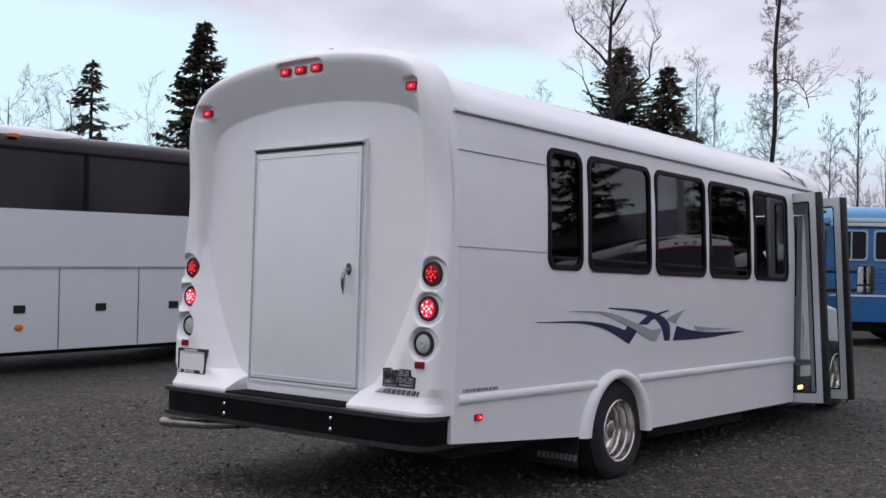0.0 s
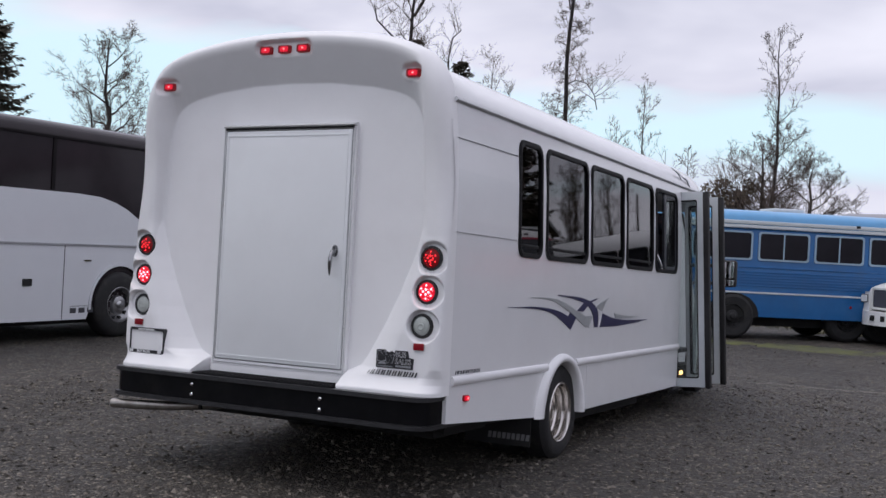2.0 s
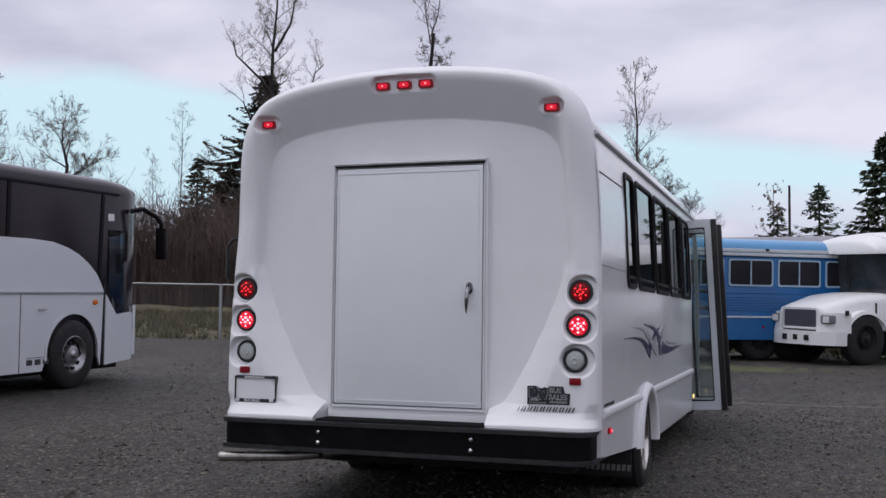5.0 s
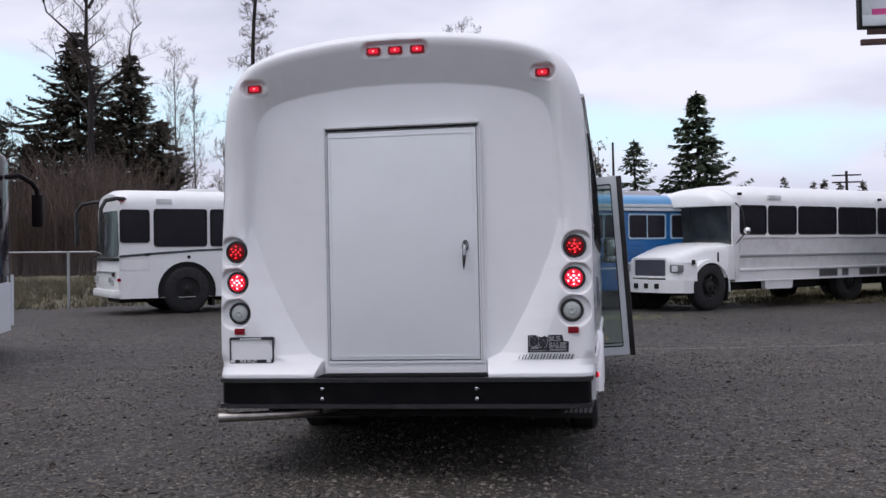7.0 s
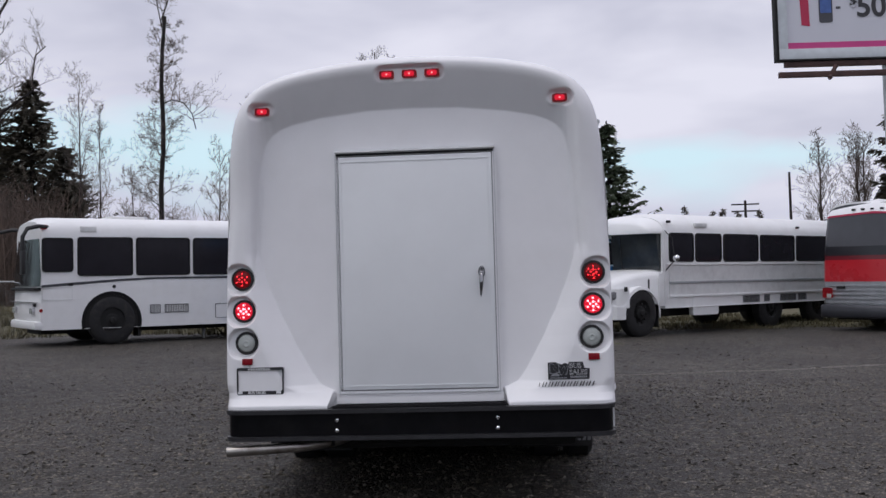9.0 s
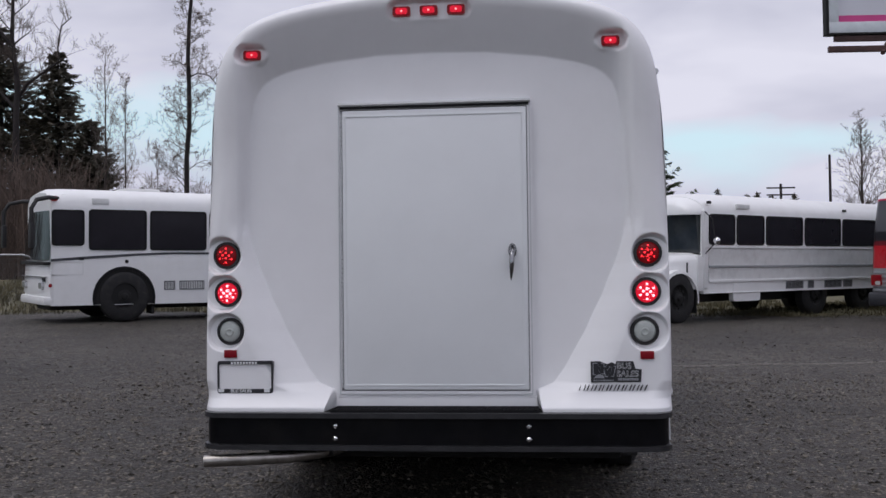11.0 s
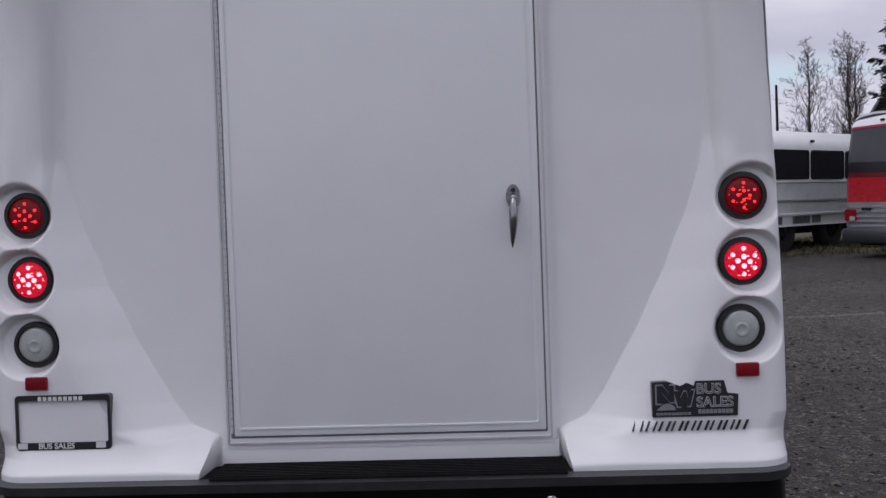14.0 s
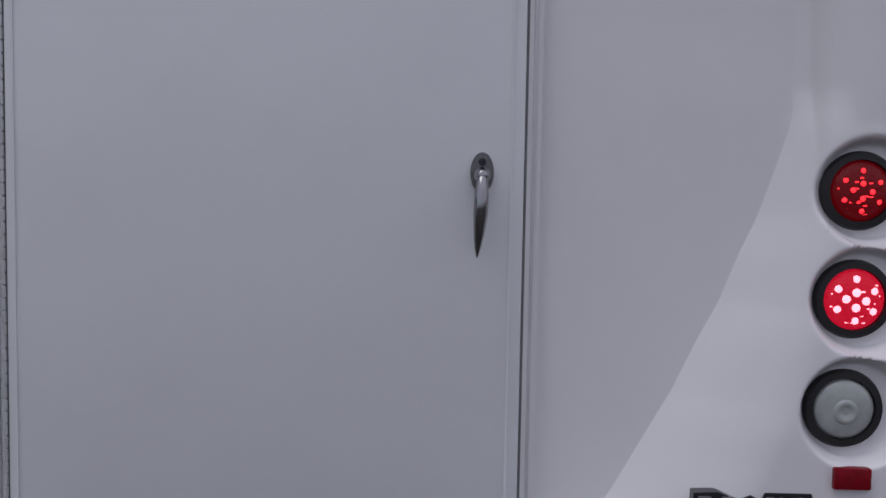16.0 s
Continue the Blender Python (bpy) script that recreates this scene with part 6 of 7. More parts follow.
for k in range(6):
    part("rib", Geo().box(-1.5, 4.95, -0.014, 0.0, 1.06 + 0.055 * k, 1.085 + 0.055 * k, 0.005), M["blue"], bl, "pressed blue rib")
part("belt_strip", Geo().box(-1.7, 5.05, -0.02, 0.0, 0.915, 0.95, 0.006), M["cream"], bl, "pale belt strip")
part("belt_strip", Geo().box(-1.7, 5.05, -0.018, 0.0, 1.43, 1.45, 0.006), M["blue"], bl)
part("side_lamp", Geo().lathe([(0, -0.02), (0.025, -0.015), (0.03, 0.0)], (2.5, 0.0, 0.72), "y", 12), M["lens_red"], bl, "small red lamp")
part("roof_vent", Geo().box(1.0, 1.7, 0.6, 1.3, 2.57, 2.68, 0.04), M["cream"], bl, "pale roof vent", smooth=50)
part("roof_lamp", Geo().box(2.52, 2.6, -0.06, 0.0, 2.33, 2.38, 0.01), M["under"], bl)
part("windscreen", Geo().box(-1.80, -1.66, 0.15, W - 0.15, 1.4, 2.15, 0.02), M["coach_dark"], bl, "dark windscreen")
part("front_bumper", Geo().box(-1.9, -1.7, 0.05, W - 0.05, 0.4, 0.62, 0.03), M["cream"], bl, "pale front bumper")
# shade of the wheel opening, drawn as a black disc on the body
part("arch_shadow", Geo().prism([(0.55 * math.cos(radians(a)), 0.45 + 0.47 * math.sin(radians(a))) for a in range(-2, 183, 8)], -0.006, 0.02, "y"), M["under"], bl, "dark disc for the shade inside the wheel arch")
for uu in (0.0, 2.5, 3.3):
    for v, o in ((0.26 if uu else 0.10, -1), (W - (0.26 if uu else 0.10), 1)):
        big_wheel(bl, uu, v, 0.45, 0.28, o, M["black_rubber"])
part("chassis", Geo().box(-1.5, 4.9, 0.4, W - 0.4, 0.25, 0.5), M["under"], bl, "dark chassis")

# --- tall white and dark coach ---
co = thing("tour_coach", "tall white coach with dark upper glazing and swept belt line", "coach", on_yard(-12.25, 11.15, 90) @ Matrix.Rotation(math.pi, 4, "Z") @ Matrix.Scale(1, 4))
CW = 2.3


def coach_side(pts, x0, x1):
    """An outline in metres ahead of the front wheel and height."""
    return Geo().prism([(-a, b) for a, b in pts], x0, x1, "y")


sections = []
for a, s, top in ((1.72, 0.30, 2.7), (1.66, 0.16, 2.82), (1.5, 0.06, 2.92), (1.25, 0.015, 2.98), (0.8, 0, 3.0), (-8.2, 0, 3.0), (-8.4, 0.03, 2.9)):
    sec = section(CW, 0.42, 2.72, top, -a, s, 0.0)
    sections.append([(x, -v, z) for x, v, z in sec])
part("body", loft(sections), M["coach_dark"], co, "dark tinted upper body", smooth=40)
roof = []
for a, s in ((-3.0, 0.2), (-3.4, 0.1), (-8.0, 0.07)):
    sec = section(CW, 2.86, 2.93, 3.05, -a, s, 0.0)
    roof.append([(x, -v, z) for x, v, z in sec])
part("roof", loft(roof), M["roof_white"], co, "white roof panel", smooth=40)
arch = [(0.56 * math.cos(radians(t)), 0.47 + 0.56 * math.sin(radians(t))) for t in range(186, -7, -8)]
low = [(-8.25, 0.28), (-0.62, 0.28)] + [(a, max(b, 0.28)) for a, b in arch] + [(0.62, 0.28), (0.66, 1.33)]
sweep = [(0.62, 1.40), (0.5, 1.56), (0.32, 1.70), (0.1, 1.82), (-0.15, 1.91), (-0.45, 1.975), (-0.9, 2.0), (-2.5, 2.005), (-8.25, 2.0)]
part("side_panel", coach_side(low + sweep, 0.0, 0.03), M["coach_white"], co, "white lower side panel with a curved upper edge", smooth=20)
part("side_panel", coach_side([(0.72, 0.28), (1.35, 0.33), (1.42, 0.6), (1.42, 1.0), (1.28, 1.02), (0.98, 0.99), (0.72, 1.28)], 0.0, 0.03), M["coach_white"], co, "white panel under the front door glass", smooth=20)
part("front_panel", loft([[(-1.40, -0.02, z), (-1.74 - dz, -0.5, z), (-1.80 - dz, -CW / 2, z), (-1.74 - dz, -CW + 0.5, z), (-1.40, -CW + 0.02, z), (-1.2, -CW / 2, z)] for z, dz in ((0.33, 0.0), (0.5, 0.05), (0.9, 0.03), (1.1, 0.0))]), M["coach_white"], co, "white front panel", smooth=40)
part("door_post", coach_side([(1.36, 0.4), (1.42, 0.4), (1.42, 1.12), (1.36, 1.12)], 0.03, 0.045), M["coach_white"], co)
part("door_glass", coach_side([(0.78, 2.2), (1.14, 2.2), (1.16, 1.1), (0.96, 1.06), (0.78, 1.45)], -0.01, 0.014), M["glass_clear"], co, "door glass", smooth=0)
for s0 in (0.665,):
    part("door_gap", coach_side([(s0, 0.28), (s0 + 0.05, 0.28), (s0 + 0.05, 1.5), (s0, 1.38)], 0.0, 0.02), M["under"], co, "dark door gap")
part("belt_strip", coach_side([(-8.25, 1.285), (0.65, 1.285), (0.65, 1.315), (-8.25, 1.315)], 0.03, 0.042), M["coach_silver"], co, "grey belt strip")
for a in (-1.06, -2.25, -3.42, -4.55, -5.7):
    part("panel_seam", coach_side([(a - 0.006, 0.29), (a + 0.006, 0.29), (a + 0.006, 1.285), (a - 0.006, 1.285)], 0.0, 0.033), M["charcoal"], co, "thin gap between locker doors")
for a in (-1.68, -2.82, -3.95, -5.1):
    part("locker_handle", coach_side([(a - 0.075, 0.745), (a + 0.075, 0.745), (a + 0.075, 0.84), (a - 0.075, 0.84)], 0.03, 0.042), M["under"], co, "black recessed locker handle")
part("locker_handle", coach_side([(-0.72, 1.08), (-0.58, 1.08), (-0.58, 1.1), (-0.72, 1.1)], 0.03, 0.05), M["chrome"], co, "small bright latch")
for a, z in ((-3.95, 0.57), (0.47, 1.17)):
    g = Geo().lathe([(0.0, 0.02), (0.045, 0.015), (0.055, 0.0)], (0, 0, 0), "y", 14)
    g.v = [(-a + x * 1.1, 0.03 + y, z + zz * 0.75) for x, y, zz in g.v]
    part("side_lamp", g, M["marker_amber"], co, "oval orange side lamp")
part("roof_lamp", coach_side([(-4.1, 2.86), (-3.98, 2.86), (-3.98, 2.9), (-4.1, 2.9)], -0.06, 0.0), M["marker_amber"], co, "orange roof marker lamp")
for k in range(3):
    part("panel_mark", coach_side([(-0.92 + 0.16 * k, 0.37), (-0.81 + 0.16 * k, 0.37), (-0.81 + 0.16 * k, 0.44), (-0.92 + 0.16 * k, 0.44)], 0.03, 0.034), M["charcoal"], co, "dark block mark")
part("panel_mark", coach_side([(-0.92, 0.46), (-0.5, 0.46), (-0.5, 0.467), (-0.92, 0.467)], 0.03, 0.034), M["charcoal"], co)
for a in (-1.3, -3.05, -4.8, -6.6):
    part("window_joint", coach_side([(a - 0.03, 2.02), (a + 0.03, 2.02), (a + 0.03, 2.74), (a - 0.03, 2.74)], 0.0, 0.012), M["coach_cap"], co, "dark joint between windows")
part("window_joint", coach_side([(0.55, 1.6), (0.62, 1.5), (0.66, 2.66), (0.60, 2.7)], 0.0, 0.012), M["coach_cap"], co, "dark joint between windows")
part("glazing_trim", coach_side([(-8.25, 2.73), (1.0, 2.70), (1.0, 2.73), (-8.25, 2.77)], 0.0, 0.02), M["coach_cap"], co, "dark trim over the windows")
part("sticker", coach_side([(0.76, 2.33), (0.9, 2.33), (0.9, 2.43), (0.76, 2.43)], 0.0, 0.006), M["plate_white"], co, "small white sticker")
arm = part("mirror_arm", Geo().tube([(-1.3, 0.0, 2.5), (-1.45, 0.12, 2.54), (-1.66, 0.2, 2.44), (-1.77, 0.22, 2.34), (-1.79, 0.22, 2.2)], 0.036, 8), M["coach_cap"], co, "black mirror arm", smooth=60)
part("mirror", Geo().box(-1.84, -1.76, 0.13, 0.29, 1.80, 2.28, 0.03), M["coach_cap"], arm, smooth=50)
for a in (0.0, -6.0, -7.05):
    for v, o in ((-0.075, 1), (-CW + 0.075, -1)):
        big_wheel(co, -a, v, 0.465, 0.28, o, M["coach_rim"], "black tyre on a dull metal rim")
g = Geo()
for i in range(22):
    t = radians(-6 + 192 * i / 21)
    for r, v in ((0.545, 0.031), (0.545, 0.045), (0.585, 0.045), (0.585, 0.031)):
        g.v.append((r * math.cos(t), v, 0.47 + r * math.sin(t)))
g.f += [(i * 4 + j, (i + 1) * 4 + j, (i + 1) * 4 + j + 1, i * 4 + j + 1) for i in range(21) for j in range(3)]
part("wheel_lip", g, M["coach_white"], co, "white wheel arch lip")
part("chassis", Geo().box(-1.4, 8.0, -CW + 0.3, -0.25, 0.2, 0.5), M["under"], co, "dark chassis")

# --- red and charcoal coach seen from the rear ---
rb = thing("red_coach", "red and charcoal coach with silver rear panel and white roof", "coach", on_yard(2.92, 24.93, 42))
RW = 2.5


def rear_sec(z, u, rise=0.0):
    return [(u + 0.35, 0.0, z), (u + 0.10, -0.02, z), (u + 0.02, -0.12, z + rise * 0.2), (u, -RW / 2, z + rise), (u + 0.02, -RW + 0.12, z + rise * 0.2), (u + 0.10, -RW + 0.02, z), (u + 0.35, -RW, z)]


def rear_band(name, material, rows, label):
    part(name, loft([rear_sec(*row) for row in rows]), material, rb, label, smooth=50)


rear_band("lower_panel", M["coach_silver"], ((0.58, 0.02), (1.15, 0.0)), "fluted silver rear panel")
rear_band("red_panel", M["red"], ((1.15, 0.0), (1.4, 0.01), (1.66, 0.02)), "glossy red rear panel")
rear_band("red_panel", M["wine"], ((1.66, 0.02), (1.76, 0.03)), "dark red fading band")
rear_band("black_band", M["gloss_black"], ((1.76, 0.03), (1.98, 0.05)), "glossy black band")
rear_band("rear_glazing", M["charcoal"], ((1.98, 0.05), (2.35, 0.12), (2.69, 0.2, 0.08)), "charcoal upper rear panel")
rear_band("roof_cap", M["roof_white"], ((2.69, 0.19, 0.08), (2.80, 0.26, 0.16), (2.88, 0.45, 0.2)), "white roof edge")
part("body", loft([[(u, -v, z) for u, v, z in section(RW, 0.5, 2.66, 3.0, a, 0, 0)] for a in (0.34, 9.6)]), M["charcoal"], rb, "charcoal coach body", smooth=40)
part("roof", loft([[(u, -v, z + 0.01) for u, v, z in section(RW, 2.68, 2.74, 3.04, a, 0.01, 0)] for a in (0.4, 9.6)]), M["roof_white"], rb, "white roof", smooth=40)
for k in range(5):
    part("flute", loft([rear_sec(z, -0.014) for z in (0.64 + 0.1 * k, 0.68 + 0.1 * k)]), M["coach_silver"], rb, "pressed silver flute")
rear_band("bumper", M["charcoal"], ((0.30, -0.14), (0.34, -0.18), (0.56, -0.18), (0.60, -0.14)), "dark rear bumper")
rear_band("pinstripe", M["crimson"], ((2.66, 0.18, 0.075), (2.70, 0.185, 0.085)), "thin red stripe")
for v in (-0.17, -RW + 0.17):
    o = 1 if v > -1 else -1
    tl = part("tail_lamp", Geo().prism(rrect(v - 0.12, v + 0.12, 0.76, 1.0, 0.03, 3), -0.03, 0.08, "x"), M["lens_red"], rb, "square red tail lamp")
    part("lens", Geo().prism(rrect(v - o * 0.05 - 0.06, v - o * 0.05 + 0.06, 0.88, 0.99, 0.02, 3), -0.036, 0.0, "x"), M["reflector"], tl, "red lens")
    part("lens", Geo().prism(rrect(v - o * 0.05 - 0.06, v - o * 0.05 + 0.06, 0.77, 0.86, 0.02, 3), -0.036, 0.0, "x"), M["lens_clear"], tl, "clear lens")
part("plate_lamp", Geo().box(-0.04, 0.0, -0.62, -0.42, 0.98, 1.04, 0.01), M["under"], rb)
for k in range(4):
    v = -0.75 - 0.24 * k
    part("roof_marker", Geo().box(0.20, 0.28, v - 0.045, v + 0.045, 2.82, 2.865, 0.01), M["under"], rb, "small dark roof marker")
for a in (2.4, 3.4, 8.2):
    for v, o in ((-0.15, 1), (-RW + 0.15, -1)):
        big_wheel(rb, a, v, 0.48, 0.28, o, M["alu"])
part("chassis", Geo().box(0.2, 9.2, -RW + 0.3, -0.3, 0.25, 0.55), M["under"], rb, "dark chassis")

# ---- fence, billboard and shed ----
fence = thing("chain_link_fence", "galvanised chain link fence at the yard's edge", "fence")


def fence_y(x):
    return 23.3 + 0.12 * (x + 16.9)


post_xs = [-16.95 + 2.55 * k for k in range(-5, 5)]
FH = 1.42
for x in post_xs:
    part("fence_post", Geo().tube([(x, fence_y(x), lift(x, fence_y(x)) - 0.1), (x, fence_y(x), lift(x, fence_y(x)) + FH)], 0.036, 8), M["galv"], fence, "grey steel post")
for a, b in zip(post_xs[:-1], post_xs[1:]):
    part("top_rail", Geo().tube([(a, fence_y(a), lift(a, fence_y(a)) + FH - 0.02), (b, fence_y(b), lift(b, fence_y(b)) + FH - 0.02)], 0.021, 6), M["galv"], fence)
g = Geo()
x = post_xs[0]
while x < post_xs[-1]:
    for d in (-1, 1):
        x2 = x + d * 1.3
        g.tube([(x, fence_y(x) - 0.03, lift(x, fence_y(x)) + 0.05), (x2, fence_y(x2) - 0.03, lift(x2, fence_y(x2)) + FH - 0.05)], 0.0011, 3, cap=False)
    x += 0.085
tagged(part("wire_mesh", g, M["galv"], fence, "diamond wire mesh", smooth=0), kind="stuff")

board = thing("billboard", "large billboard with a pink advertisement on rusty steel beams", "billboard", Matrix.Translation((2.51, 26.6, 0)) @ pose(0, 0, 0, 0, 0, 3))
BX, BZ0, BZ1 = 9.0, 7.44, 11.6
part("panel", Geo().box(0.2, BX, 0.0, 0.14, BZ0 + 0.2, BZ1), M["bill_white"], board, "pale lilac poster sheet", smooth=0)
part("board_frame", Geo().box(0.06, 0.31, -0.08, 0.16, BZ0, BZ1, 0.01), M["bill_frame"], board, "pale grey metal frame")
part("board_frame", Geo().box(0.06, BX, -0.085, 0.16, BZ0, BZ0 + 0.27, 0.01), M["bill_frame"], board, "pale grey metal frame")
part("edge_trim", Geo().box(0.0, 0.07, -0.1, 0.18, BZ0 - 0.03, BZ1, 0.005), M["under"], board, "dark edge trim")
part("edge_trim", Geo().box(0.0, BX, -0.1, 0.18, BZ0 - 0.04, BZ0, 0.005), M["under"], board, "dark edge trim")
part("poster_band", Geo().box(0.33, BX, -0.012, 0.0, BZ0 + 0.285, BZ0 + 0.44), M["magenta"], board, "magenta poster band")
part("poster_block", Geo().prism([(0.70, BZ0 + 0.90), (0.91, BZ0 + 0.86), (0.88, BZ0 + 2.4), (0.64, BZ0 + 2.4)], -0.012, 0.0, "y"), M["crimson"], board, "crimson upright block")
ph = part("poster_phone", Geo().prism(rrect(1.16, 1.51, BZ0 + 0.95, BZ0 + 2.3, 0.06, 3), -0.014, 0.0, "y"), M["charcoal"], board, "picture of a dark mobile phone", smooth=0)
part("poster_screen", Geo().box(1.19, 1.48, -0.02, -0.01, BZ0 + 1.2, BZ0 + 2.25), M["phone_blue"], ph, "blue screen")
part("poster_mark", Geo().box(1.60, 1.72, -0.014, 0.0, BZ0 + 1.3, BZ0 + 1.36), M["charcoal"], board, "small dark mark on the poster")
for body, size, px, pz in (("$", 0.40, 1.95, 1.36), ("50", 0.78, 2.12, 1.09)):
    txt = bpy.data.curves.new("poster_price", "FONT")
    txt.body, txt.size, txt.extrude, txt.offset = body, size, 0.006, size * 0.02
    price = new("poster_price", txt)
    price.matrix_world = pose(px, -0.014, BZ0 + pz, 90, 0, 0)
    txt.materials.append(M["ink"])
    price.parent = board
    price["label"] = "black price figures on the poster"
part("beam", Geo().box(0.22, BX, -0.05, 0.1, BZ0 - 0.19, BZ0 - 0.06, 0.01), M["rust"], board, "rusty steel beam")
part("beam", Geo().box(-0.09, BX, -0.55, -0.42, BZ0 - 0.56, BZ0 - 0.42, 0.01), M["rust"], board, "rusty steel beam")
part("bracket", Geo().tube([(1.15, -0.62, BZ0 - 0.62), (1.4, -0.2, BZ0 - 0.33), (1.6, 0.08, BZ0 - 0.1)], 0.06, 5), M["rust"], board, "rusty bracket")
for px in (2.88, 7.4):
    part("board_post", Geo().tube([(px, 0.15, 0.2), (px, 0.15, BZ0)], 0.095, 10), M["galv"], board, "steel billboard post")
    part("catwalk_strut", Geo().tube([(px, 0.1, BZ0 - 0.6), (px, -0.55, BZ0 - 0.5)], 0.04, 6), M["rust"], board)

shed = thing("shed", "long low grey shed beyond the yard", "building", Matrix.Translation((-6.6, 43.5, 0)))
part("wall", Geo().box(0.2, 4.6, 0.2, 8, 0.4, 4.2), M["roof_grey"], shed, "grey shed wall", smooth=0)
part("roof", loft([[(u, v, z) for v, z in ((0, 4.15), (0.0, 4.3), (1.0, 4.75), (3.0, 5.0), (5.0, 5.0), (7.0, 4.75), (8.2, 4.3), (8.2, 4.15))] for u in (0.0, 4.8)]), M["roof_grey"], shed, "grey curved metal roof", smooth=40)

# ---- trees ----
GROUPS = {"upright": "poplars behind the red coach", "slender": "slender bare trees beyond the yard", "small": "far conifers on the skyline", "bushy": "bushy trees behind the blue bus", "smaller": "green spruces behind the shed", "wide": "wide bare trees beyond the coach"}


def bare_tree(name, label, x, y, z_top, seed, spread=0.35, trunk_r=0.16, forks=5, wander=0.12, limbs_from=0.3, lean=0.0, twigs=1.0, limb_up=0.55, bark="bark", twig="twig", depth=4, broken=0.0, leaves=0, limb_r=0.36, sag=0.04, crooked=(), crooked_r=0.42):
    rnd = random.Random(seed)
    z0 = lift(x, y) - 0.2
    H = z_top - z0
    tree = thing(name, label, "tree", Matrix.Translation((x, y, z0)), GROUPS.get(label.split()[0], ""))
    wood, fine, leaf_pts = Geo(), Geo(), []

    def limb(p, d, length, r, level):
        n = 5 if level < 2 else 3
        pts, rad = [p.copy()], [r]
        q, dd = p.copy(), d.copy()
        for i in range(n):
            dd = (dd + Vector((rnd.gauss(0, wander), rnd.gauss(0, wander), rnd.gauss(sag, wander * 0.6)))).normalized()
            q = q + dd * (length / n)
            pts.append(q.copy())
            rad.append(max(0.006, r * (1 - 0.85 * (i + 1) / n)))
        (wood if level < 2 else fine).tube(pts, rad, 5 if level < 2 else 3, cap=False)
        if level >= depth:
            leaf_pts.append(pts[-1])
            return
        kids = max(2, int((6 if level == 1 else 4) * twigs + rnd.random()))
        for k in range(kids):
            t = 0.25 + 0.75 * (k + rnd.random()) / kids
            i = min(n - 1, int(t * n))
            base = pts[i].lerp(pts[i + 1], t * n - i)
            axis = (pts[i + 1] - pts[i]).normalized()
            side = axis.orthogonal().normalized()
            side.rotate(Matrix.Rotation(rnd.random() * 6.283, 3, axis))
            nd = (axis * rnd.uniform(0.35, 0.9) + side * rnd.uniform(0.5, 1.0) + Vector((0, 0, 0.25))).normalized()
            limb(base, nd, length * rnd.uniform(0.32, 0.55), max(0.007, rad[i] * 0.55), level + 1)

    # leader
    n = 9
    pts, rad = [Vector((0, 0, 0))], [trunk_r]
    for i in range(n):
        t = (i + 1) / n
        pts.append(Vector((lean * H * t + rnd.gauss(0, wander * 0.12) * H * 0.25, rnd.gauss(0, wander * 0.12) * H * 0.25, H * t * (1 - broken))))
        rad.append(max(0.012, trunk_r * (1 - (0.9 - 0.5 * (broken > 0)) * t)))
    wood.tube(pts, rad, 8, cap=True)
    # heavy crooked limbs, each grown along a bent line
    for path in crooked:
        line = [Vector(p) for p in path]
        wood.tube(line, [max(0.03, trunk_r * crooked_r * (1 - 0.75 * i / (len(line) - 1))) for i in range(len(line))], 6)
        for i in range(1, len(line)):
            for _ in range(3):
                b = line[i - 1].lerp(line[i], rnd.random())
                a = rnd.random() * 6.283
                limb(b, Vector((math.cos(a) * 0.7, math.sin(a) * 0.7, rnd.uniform(0.3, 1.3))).normalized(), rnd.uniform(0.9, 2.2), 0.028, 2)
    for k in range(forks):
        t = limbs_from + (0.97 - limbs_from) * (k + rnd.random() * 0.8) / forks
        i = min(n - 1, int(t * n))
        base = pts[i].lerp(pts[i + 1], t * n - i)
        a = k * 2.4 + rnd.uniform(-0.6, 0.6)
        d = Vector((math.cos(a), math.sin(a), limb_up + rnd.uniform(-0.15, 0.25))).normalized()
        limb(base, d, H * spread * (1.1 - 0.65 * t) * rnd.uniform(0.75, 1.2), max(0.015, rad[i] * limb_r), 1)
    part("trunk", wood, M[bark], tree, smooth=60)
    if fine.v:
        part("crown", fine, M[twig], tree, "fine bare twigs", smooth=0)
    if leaves:
        g = Geo()
        for p in leaf_pts:
            for _ in range(leaves):
                q = p + Vector((rnd.gauss(0, 0.18), rnd.gauss(0, 0.18), rnd.gauss(0, 0.18)))
                a, s = rnd.random() * 6.28, rnd.uniform(0.04, 0.09)
                e = Vector((math.cos(a) * s, math.sin(a) * s, rnd.uniform(-s, s)))
                f2 = Vector((rnd.uniform(-s, s), rnd.uniform(-s, s), s))
                g.add([q - e, q + f2, q + e, q - f2], [(0, 1, 2, 3)])
        part("leaves", g, M["dead_leaf"], tree, "few withered leaves", smooth=0)
    return tree


